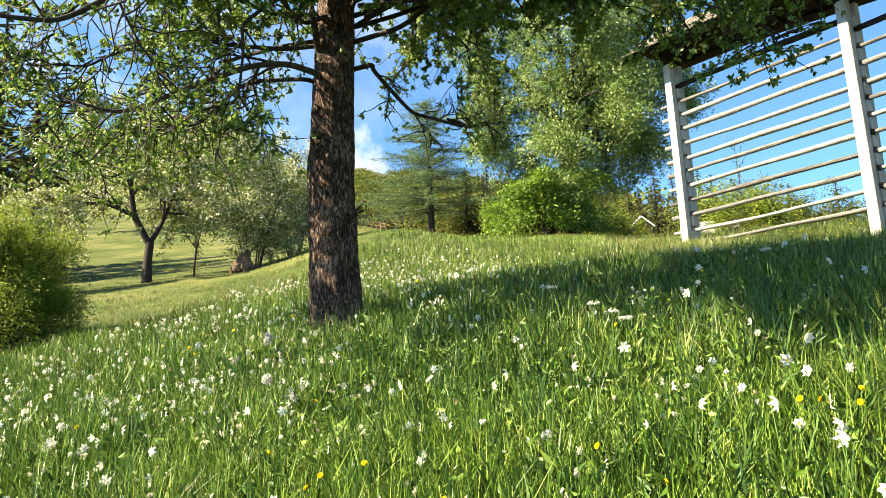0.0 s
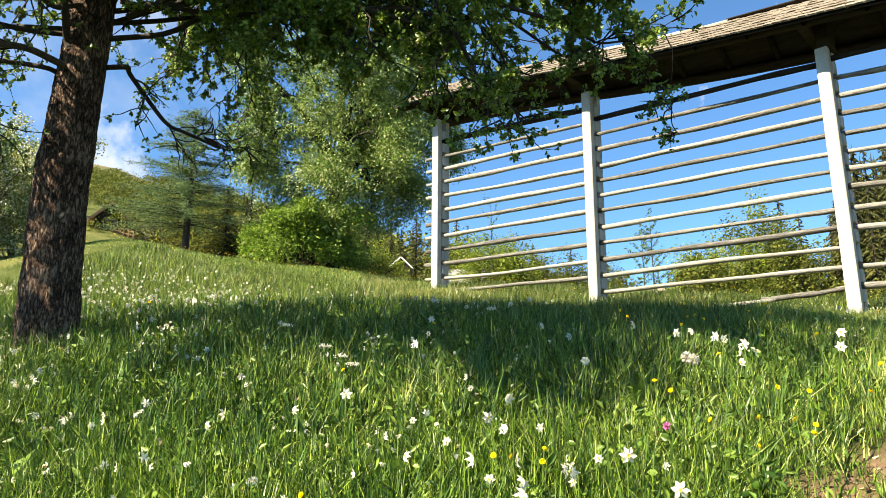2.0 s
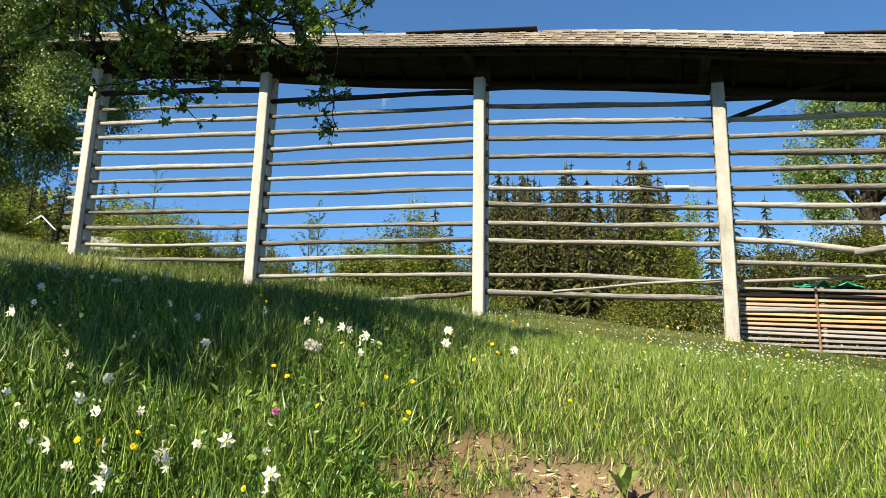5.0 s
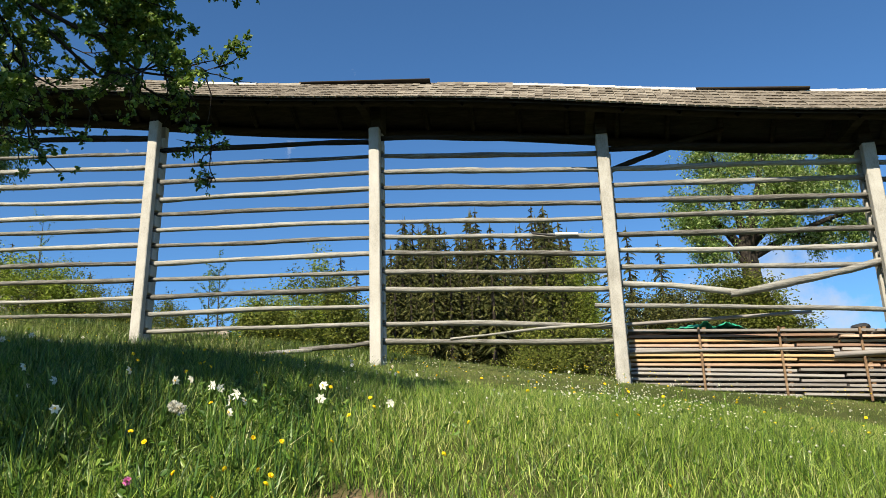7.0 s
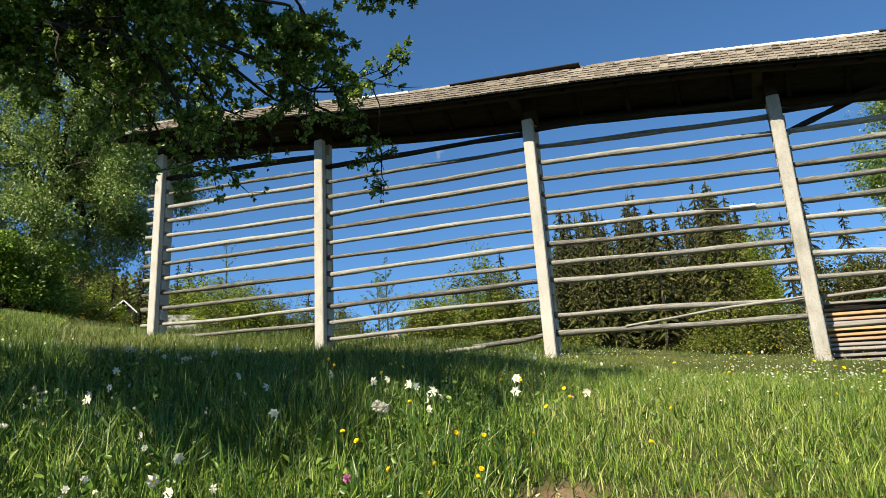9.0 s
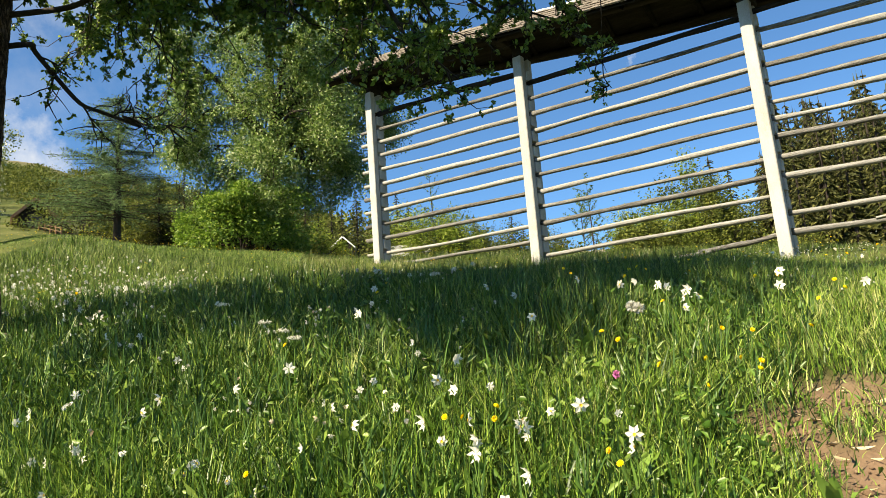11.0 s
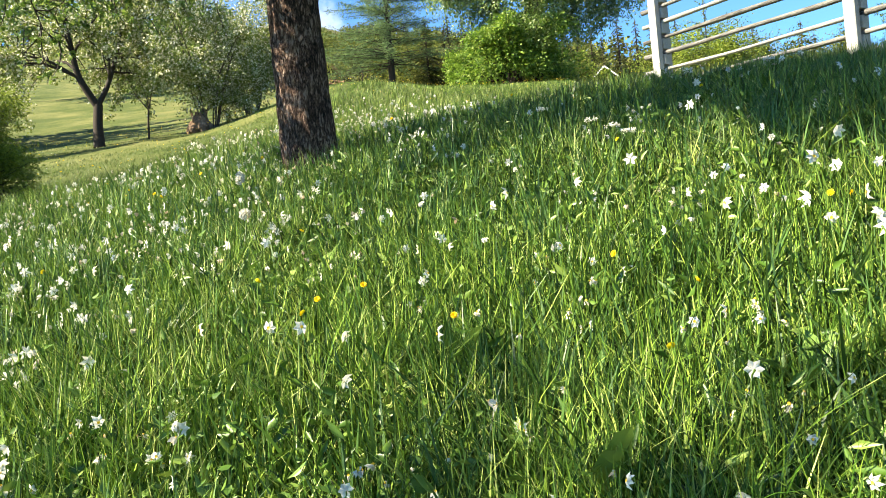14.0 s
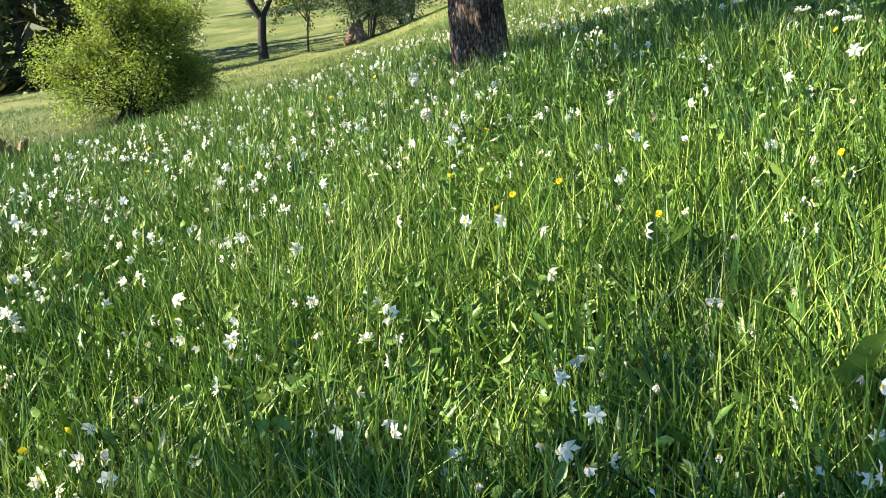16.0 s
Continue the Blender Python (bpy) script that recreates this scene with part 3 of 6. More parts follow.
def rail_mesh(p, q, seed, w=0.034, bend=0.03, material=None):
    """A split rail between two places, slightly crooked."""
    rng = np.random.default_rng(seed)
    n = 13
    t = np.linspace(0, 1, n)
    pts = np.array(p)[None] * (1 - t)[:, None] + np.array(q)[None] * t[:, None]
    ph = rng.uniform(0, 6.28, 4)
    pts[:, 2] += bend * (np.sin(t * 3.1 + ph[0]) - np.sin(ph[0]) * (1 - t) - np.sin(3.1 + ph[0]) * t) + 0.005 * np.sin(t * 11 + ph[1])
    pts[:, 0] += 0.012 * np.sin(t * 5 + ph[2])
    r = w * (1 + 0.10 * np.sin(t * 9 + ph[3]) + rng.normal(size=n) * 0.05)
    # section of a split plank: tall face, undercut lower edge
    sec = np.array([(-0.62, 0.80), (0.10, 1.0), (0.66, 0.80), (0.62, -0.75), (0.30, -1.0), (-0.70, -0.22)]) * (1 + 0.10 * rng.normal(size=(6, 1)))
    twist = 0.10 * np.sin(t * 4 + ph[2])
    ring = r[:, None, None] * sec[None] * (1 + 0.04 * rng.normal(size=(n, 6, 1)))
    V = np.stack([pts[:, None, 0] + ring[..., 0] * np.cos(twist)[:, None] - ring[..., 1] * np.sin(twist)[:, None], np.repeat(pts[:, 1:2], 6, 1),
                  pts[:, None, 2] + ring[..., 1] * np.cos(twist)[:, None] + ring[..., 0] * np.sin(twist)[:, None]], -1).reshape(-1, 3)
    i = np.arange(n - 1)[:, None] * 6 + np.arange(6)[None]
    j = np.arange(n - 1)[:, None] * 6 + (np.arange(6)[None] + 1) % 6
    Q = np.stack([i, i + 6, j + 6, j], -1).reshape(-1, 4)
    caps = [[0, 1, 2, 3], [0, 3, 4, 5], [3 + (n - 1) * 6, 2 + (n - 1) * 6, 1 + (n - 1) * 6, 0 + (n - 1) * 6], [5 + (n - 1) * 6, 4 + (n - 1) * 6, 3 + (n - 1) * 6, 0 + (n - 1) * 6]]
    return mesh_np("rail", V, np.concatenate([Q, np.array(caps)]), None, material or M_RAIL)


def build_hayrack():
    rack = thing("hayrack", (0, 0, 0), "long hayrack with concrete posts, grey wooden rails and shingled roof", "hayrack")
    # rails: heights at each end of a bay, lowest and highest, number
    bays = [(4.20, 7.16, 4.05, 6.88, 11), (3.75, 6.62, 3.64, 6.42, 11), (3.37, 6.43, 3.17, 6.12, 12), (4.29, 5.87, 4.10, 5.62, 7), (3.7, 5.62, 3.5, 5.35, 8)]
    rng = np.random.default_rng(3)
    heights = {}
    for b, (za0, za1, zb0, zb1, n) in enumerate(bays):
        ya, yb = POST_Y[b], POST_Y[b + 1]
        for k in range(n):
            f = k / (n - 1)
            if b == 2 and k == 2:
                continue
            j1, j2 = rng.normal(size=2) * 0.012
            a = (RX + rng.normal() * 0.01, ya + (0.42 if b == 0 else 0.06), za0 + (za1 - za0) * f + j1)
            c = (RX + rng.normal() * 0.01, yb - 0.06, zb0 + (zb1 - zb0) * f + j2)
            part("rail", rail_mesh(a, c, 100 * b + k, 0.034 + 0.009 * rng.random(), 0.035 if k == 1 else 0.012), None, rack)
        heights[b] = (za0, za1, zb0, zb1, n)
        # top rail close under the roof, the roof's shade put into its dark colour
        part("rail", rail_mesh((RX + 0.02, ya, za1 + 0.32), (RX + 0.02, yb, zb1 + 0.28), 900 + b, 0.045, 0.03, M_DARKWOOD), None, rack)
    # odd rails
    part("rail", rail_mesh((RX - 0.05, 2.0, 3.35), (RX - 0.05, -0.5, 3.47), 801, 0.02, 0.02), None, rack, "slanting loose rail")
    part("rail", rail_mesh((RX - 0.02, POST_Y[2] + 0.06, 3.36), (RX - 0.02, POST_Y[2] + 1.25, 3.33), 806, 0.036, 0.02), None, rack, "short broken rail")
    part("rail", rail_mesh((RX - 0.03, POST_Y[2] + 1.05, 3.30), (RX - 0.05, POST_Y[2] + 2.7, 3.28), 807, 0.034, 0.03), None, rack, "short broken rail")
    part("rail", rail_mesh((RX - 0.03, -0.4, 4.05), (RX - 0.03, -2.15, 3.80), 802, 0.045), None, rack, "sagging rail")
    part("rail", rail_mesh((RX - 0.06, -2.05, 3.78), (RX - 0.06, -4.2, 4.14), 803, 0.055), None, rack, "thick slanting rail")
    part("rail", rail_mesh((RX - 0.03, -0.15, 3.74), (RX - 0.03, -4.2, 3.42), 804, 0.033), None, rack, "thin pale rail")
    # dark colour stands in for roof shade on this rail
    part("rail", rail_mesh((RX + 0.15, -0.5, 5.86), (RX + 0.1, -2.3, 6.38), 805, 0.045, 0.03, M_DARKWOOD), None, rack, "slanting rail under the roof")
    # posts: two slabs with blocks between, the rails pass through
    for b, y in enumerate(POST_Y):
        z0, z1 = gz(RX, y) - 0.5, eave_z(y) - 0.17
        bay = min(b, len(bays) - 1)
        za0, za1, zb0, zb1, n = heights[bay]
        h0, h1 = (za0, za1) if b < len(bays) else (zb0, zb1)
        bm = bmesh.new()
        lean = rng.normal() * 0.004
        for x, w, dep in ((RX - 0.125, 0.175, 0.13), (RX + 0.125, 0.17, 0.11)):
            box_bm((dep, w, z1 - z0), (x, y, (z0 + z1) / 2), 0.012, None, bm)
        step = (h1 - h0) / (n - 1)
        zz = h0 - step * (1 + int((h0 - z0 - 0.2) / step))
        while zz < z1 - step:
            box_bm((0.125, 0.165, step - 0.10), (RX, y - 0.035, zz + step / 2), 0.006, None, bm)
            zz += step
        for v in bm.verts:
            v.co.x += 0.006 * noise.noise(v.co * 3)
            v.co.y += (v.co.z - z0) * lean + 0.006 * noise.noise(v.co * 2 + Vector((5, 0, 0)))
        part("post", bm, M_CONCRETE, rack, "pale concrete post with slots")
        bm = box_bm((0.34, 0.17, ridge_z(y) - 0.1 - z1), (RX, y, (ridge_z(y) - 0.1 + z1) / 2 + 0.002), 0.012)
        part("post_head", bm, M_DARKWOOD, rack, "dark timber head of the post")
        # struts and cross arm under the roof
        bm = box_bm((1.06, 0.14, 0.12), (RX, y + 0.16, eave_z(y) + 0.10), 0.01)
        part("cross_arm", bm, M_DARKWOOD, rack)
    y0, y1 = -9.0, 11.42
    # roof decks, front and back, and purlins
    ny = 42
    ys = np.linspace(y0, y1, ny)
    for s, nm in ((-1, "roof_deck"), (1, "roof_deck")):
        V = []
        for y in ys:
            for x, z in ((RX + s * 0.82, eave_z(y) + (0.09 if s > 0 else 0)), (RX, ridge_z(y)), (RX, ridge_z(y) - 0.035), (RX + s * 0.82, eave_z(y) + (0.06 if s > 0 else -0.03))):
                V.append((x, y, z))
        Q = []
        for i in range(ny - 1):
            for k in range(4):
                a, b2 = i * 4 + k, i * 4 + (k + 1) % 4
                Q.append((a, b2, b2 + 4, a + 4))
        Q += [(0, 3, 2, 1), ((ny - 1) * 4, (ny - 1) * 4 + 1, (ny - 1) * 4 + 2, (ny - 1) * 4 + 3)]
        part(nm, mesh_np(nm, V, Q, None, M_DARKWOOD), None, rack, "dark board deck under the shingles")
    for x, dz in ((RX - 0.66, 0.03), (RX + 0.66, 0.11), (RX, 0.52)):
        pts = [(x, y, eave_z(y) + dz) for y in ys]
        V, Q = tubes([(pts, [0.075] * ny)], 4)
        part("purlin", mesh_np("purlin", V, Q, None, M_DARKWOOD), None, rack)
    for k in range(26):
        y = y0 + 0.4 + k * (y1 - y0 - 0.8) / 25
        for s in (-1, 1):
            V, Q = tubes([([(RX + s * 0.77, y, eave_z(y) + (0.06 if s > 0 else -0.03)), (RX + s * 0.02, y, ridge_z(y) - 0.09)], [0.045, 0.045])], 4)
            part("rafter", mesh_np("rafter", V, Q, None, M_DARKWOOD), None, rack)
    # plastic shred on a rail
    bm = box_bm((0.015, 0.34, 0.03), (RX - 0.07, 0.18, 4.85), 0.004, Euler((0.07, 0, 0)).to_matrix())
    part("plastic_strip", bm, M_WHITEPL, rack, "pale torn plastic strip")
    bm = box_bm((0.04, 0.36, 0.03), (RX - 0.08, 0.52, 4.86), 0.01, Euler((0.18, 0, 0)).to_matrix())
    part("plastic_strip", bm, M_BLACK, rack, "black torn plastic strip")
    return rack


RACK = build_hayrack()


def build_roof_tiles(rack):
    """Courses of thick old shingle tiles; pale ones along the ridge."""
    rng = np.random.default_rng(21)
    slope = math.hypot(0.82, 0.70)
    rows, w = 6, 0.118
    V = np.array([(-0.5, 0, 0), (0.5, 0, 0), (0.5, 1, 0), (-0.5, 1, 0), (-0.5, 0, 1), (-0.34, -0.04, 1.5), (0.34, -0.04, 1.5), (0.5, 0, 1), (-0.5, 1, 0.5), (0.5, 1, 0.5)], float)
    meshes = []
    for k in range(4):
        v = V.copy()
        v[:, 0] *= w * 0.998
        v[:, 1] *= slope / rows * 1.22
        v[:, 2] *= 0.019
        v[4:8, 1] += rng.normal(size=4) * 0.004
        v[0:2, 1] = v[[4, 7], 1]
        me = bpy.data.meshes.new("tile")
        me.from_pydata(v.tolist(), [], [(0, 1, 7, 6, 5, 4), (4, 5, 8), (5, 6, 9, 8), (6, 7, 9), (0, 4, 8, 3), (1, 2, 9, 7), (0, 3, 2, 1), (2, 3, 8, 9)])
        me.materials.append(M_TILE)
        meshes.append(me)
    for s in (-1, 1):
        V2, Q2, nb = [], [], 0
        for r in range(rows):
            f = (r - 0.12) / rows
            y, k = 11.36, 0
            while y > -8.9:
                ez, rz = eave_z(y) + (0.09 if s > 0 else 0), ridge_z(y)
                up = Vector((-s * 0.82, 0, rz - ez)).normalized()
                along = Vector((0, -1 if s < 0 else 1, 0.0))
                along.z = -0.137 * (1 if s < 0 else -1)
                along.normalize()
                nor = along.cross(up).normalized()
                o = Vector((RX + s * (0.82 + 0.03) * (1 - f) , y - w / 2, ez + (rz - ez) * f)) + nor * (0.012 + 0.006 * rng.random())
                m = Matrix((along, up, nor)).transposed().to_4x4()
                m.translation = o
                m = m @ Matrix.Rotation(rng.normal() * 0.025, 4, "Z") @ Matrix.Rotation(rng.normal() * 0.02, 4, "X")
                if s < 0 and -1.6 < y < 2.8:
                    ob = part("tile", meshes[int(rng.integers(4))], None, rack)
                    ob.matrix_basis = m
                else:
                    vv = [m @ x.co for x in meshes[k % 4].vertices]
                    for p in meshes[k % 4].polygons:
                        Q2.append([nb + i for i in p.vertices])
                    V2 += vv
                    nb += len(vv)
                y -= w
                k += 1
        me = bpy.data.meshes.new("tiles")
        me.from_pydata([tuple(v) for v in V2], [], Q2)
        me.materials.append(M_TILE)
        part("tiles", me, None, rack)["kind"] = "stuff"
    # ridge caps: pale half-round tiles, a dark board stretch
    y = 11.3
    k = 0
    while y > -8.8:
        n = 5
        r0 = 0.085
        vs, q = [], []
        for e, yy in enumerate((y, y - 0.44)):
            rr = r0 * (1.0 if e == 0 else 1.14)
            for a in range(n):
                t = math.pi * a / (n - 1)
                vs.append((RX - math.cos(t) * rr, yy, ridge_z(yy) - 0.02 + math.sin(t) * rr * 0.75))
        for a in range(n - 1):
            q.append((a, a + 1, a + 1 + n, a + n))
        pale = (1.2 > y > -1.9) or (5.6 < y < 6.9) or y < -3.4
        if not (2.2 < y < 4.5 or -3.4 < y < -1.9):
            me = mesh_np("ridge_cap", vs, q, None, M_TILE_NEW if pale else M_TILE)
            part("ridge_cap", me, None, rack, "pale ridge tile" if pale else "")
        y -= 0.40
        k += 1
    bm = box_bm((0.15, 2.3, 0.022), (RX - 0.03, 3.35, ridge_z(3.35) + 0.03), 0.006, Euler((0.115, 0.3, 0)).to_matrix())
    part("ridge_board", bm, M_DARKWOOD, rack, "dark warped board along the ridge")
    bm = box_bm((0.16, 1.62, 0.03), (RX - 0.03, -2.75, ridge_z(-2.75) + 0.015), 0.006, Euler((0.125, 0.25, 0)).to_matrix())
    part("ridge_board", bm, M_DARKWOOD, rack, "dark board along the ridge")


# ---- lumber stack ----
def build_lumber():
    rng = np.random.default_rng(5)
    z0 = gz(12.9, -1.6) - 0.145
    st = thing("lumber_stack", (0, 0, 0), "stack of sawn boards, fresh yellow above grey weathered ones", "lumber stack")
    meshes = {}
    for mt, nm in ((M_FRESH, "f"), (M_GREYBOARD, "g"), (M_BROWNBOARD, "b")):
        meshes[nm] = []
        for ln in (2.3, 2.9, 3.4):
            bm = box_bm((0.17, ln, 0.038), (0, 0, 0), 0.003)
            me = bpy.data.meshes.new("board")
            bm.to_mesh(me)
            bm.free()
            me.materials.append(mt)
            meshes[nm].append(me)
    y_start = -0.60
    slope = 0.05
    for layer in range(14):
        nm = "ggggggbffgbfbg"[layer]
        for col in range(3):
            y = y_start - 0.02 * rng.random()
            while y > -6.4:
                me = meshes[nm][int(rng.integers(3))]
                half = max(abs(v.co.y) for v in me.vertices)
                y -= half
                ob = part("board", me, None, st)
                ob.location = (12.50 + col * 0.21 + rng.normal() * 0.014, y, z0 + 0.06 + layer * 0.071 + rng.normal() * 0.004 + slope * (y - y_start))
                ob.rotation_euler = (slope + rng.normal() * 0.005, rng.normal() * 0.02, rng.normal() * 0.004)
                y -= half + 0.03
    for y in (-1.62, -2.72, -3.8, -4.9, -6.0):
        bm = box_bm((0.035, 0.032, 1.02 + 0.08 * rng.random()), (12.375, y, z0 + 0.50 + slope * (y - y_start)), 0.006)
        part("upright", bm, M_CUTWOOD, st, "brown upright batten")
        for layer in range(14):
            bm = box_bm((0.58, 0.05, 0.030), (12.74, y - 0.09, z0 + 0.06 + layer * 0.071 + 0.0355 + slope * (y - y_start)), 0.0)
            part("spacer", bm, M_LOGWALL, st)
    for (ya, za), (yb, zb), w in (((-0.62, 1.07), (-3.2, 1.24), 0.05), ((-0.62, 0.66), (-3.4, 0.72), 0.045), ((-3.4, 0.62), (-6.2, 0.80), 0.08)):
        V, Q = tubes([([(12.36, ya, z0 + za + slope * (ya - y_start)), (12.36, yb, z0 + zb + slope * (yb - y_start))], [w * 0.55, w * 0.5])], 4)
        part("batten", mesh_np("batten", V, Q, None, M_GREYBOARD), None, st)
    # tarp on top
    for (yc, ln, hh) in ((-1.75, 1.15, 0.19), (-5.2, 1.6, 0.2)):
        nx, ny = 10, 30
        V, Q = [], []
        zt = z0 + 14 * 0.071 + 0.02
        for i in range(ny):
            for j in range(nx):
                y = yc + (i / (ny - 1) - 0.5) * ln
                x = 12.5 + j / (nx - 1) * 0.62
                e = math.sin(math.pi * i / (ny - 1)) ** 0.5 if 0 < i < ny - 1 else 0
                z = zt + slope * (y - y_start) + hh * e * (0.35 + 0.5 * noise.noise(Vector((x * 4, y * 4, yc))) + 0.5 * noise.noise(Vector((x * 9, y * 11, yc))))
                V.append((x, y, max(z, zt + slope * (y - y_start) + 0.012)))
        for i in range(ny - 1):
            for j in range(nx - 1):
                a = i * nx + j
                Q.append((a, a + 1, a + 1 + nx, a + nx))
        ob = new("tarpaulin", mesh_np("tarpaulin", V, Q, None, M_TARP))
        sol = ob.modifiers.new("thick", "SOLIDIFY")
        sol.thickness = 0.006
        tagged(ob, "crumpled green plastic tarpaulin lying on the boards", "tarpaulin", "tarpaulins")
    bm = bmesh.new()
    bmesh.ops.create_icosphere(bm, subdivisions=2, radius=0.13)
    for v in bm.verts:
        v.co = v.co * (1 + 0.25 * noise.noise(v.co * 9))
        v.co.z *= 0.5
    ob = part("stone", bm, M_BLACK)
    ob.location = (12.6, -3.9, z0 + 14 * 0.071 + 0.05 + slope * (-3.9 - y_start))
    tagged(ob, "dark stone weighing down the top boards", "stone")


build_lumber()

# ---- trees ----
CAM_X, CAM_Y = 0.9, 0.6
TX, TY = 2.826, 5.897
TZ = gz(TX, TY)


def crown_weight(q):
    """Leaf weight: thick overhead, out of view, for shade, and towards the hayrack; thin on the low inner boughs."""
    side = np.maximum(smooth01(3.4, 4.5, q[:, 0]), smooth01(5.0, 4.2, q[:, 1])) + smooth01(2.9, 3.5, q[:, 0]) * smooth01(4.1, 4.5, q[:, 2])
    upper = smooth01(0.46, 0.62, (q[:, 2] - 1.5) / np.hypot(q[:, 0] - CAM_X, q[:, 1] - CAM_Y))
    low = smooth01(4.6, 5.2, q[:, 1]) * smooth01(4.5, 4.1, q[:, 2]) * smooth01(3.0, 3.4, q[:, 0])
    outer = np.exp(-((q[:, 0] - 0.0) ** 2 + (q[:, 1] - 3.95) ** 2) / 0.9)
    left = np.exp(-(q[:, 0] - 0.9) ** 2 / 1.3 - (q[:, 2] - 3.8) ** 2 / 0.7) * smooth01(4.6, 5.2, q[:, 1])
    rim = np.where(q[:, 0] < 3.4, smooth01(2.6, 3.6, q[:, 1]), 1.0)
    # leaves thinned along the sun's slant, to set where the crown's shadow ends
    u, v = q[:, 0] + 1.15 * (q[:, 2] - 1.8), q[:, 1] - 0.31 * (q[:, 2] - 1.8)
    edge = 1.2 + 2.55 * smooth01(5.1, 4.1, v) + 0.25 * np.sin(v * 4.1 + 0.6) + 0.2 * np.sin(v * 9.3 + 2.0)
    shade_trim = 0.06 + 0.94 * smooth01(edge - 0.05, edge + 0.35, u)
    return shade_trim * ((0.80 + 0.50 * side) * (1 - 0.85 * low) + 2.9 * upper + 0.2 * outer + 0.35 * left) * (0.05 + 0.95 * rim) * (1 - 0.7 * smooth01(4.6, 4.9, q[:, 0]) * smooth01(4.1, 3.9, q[:, 2]))


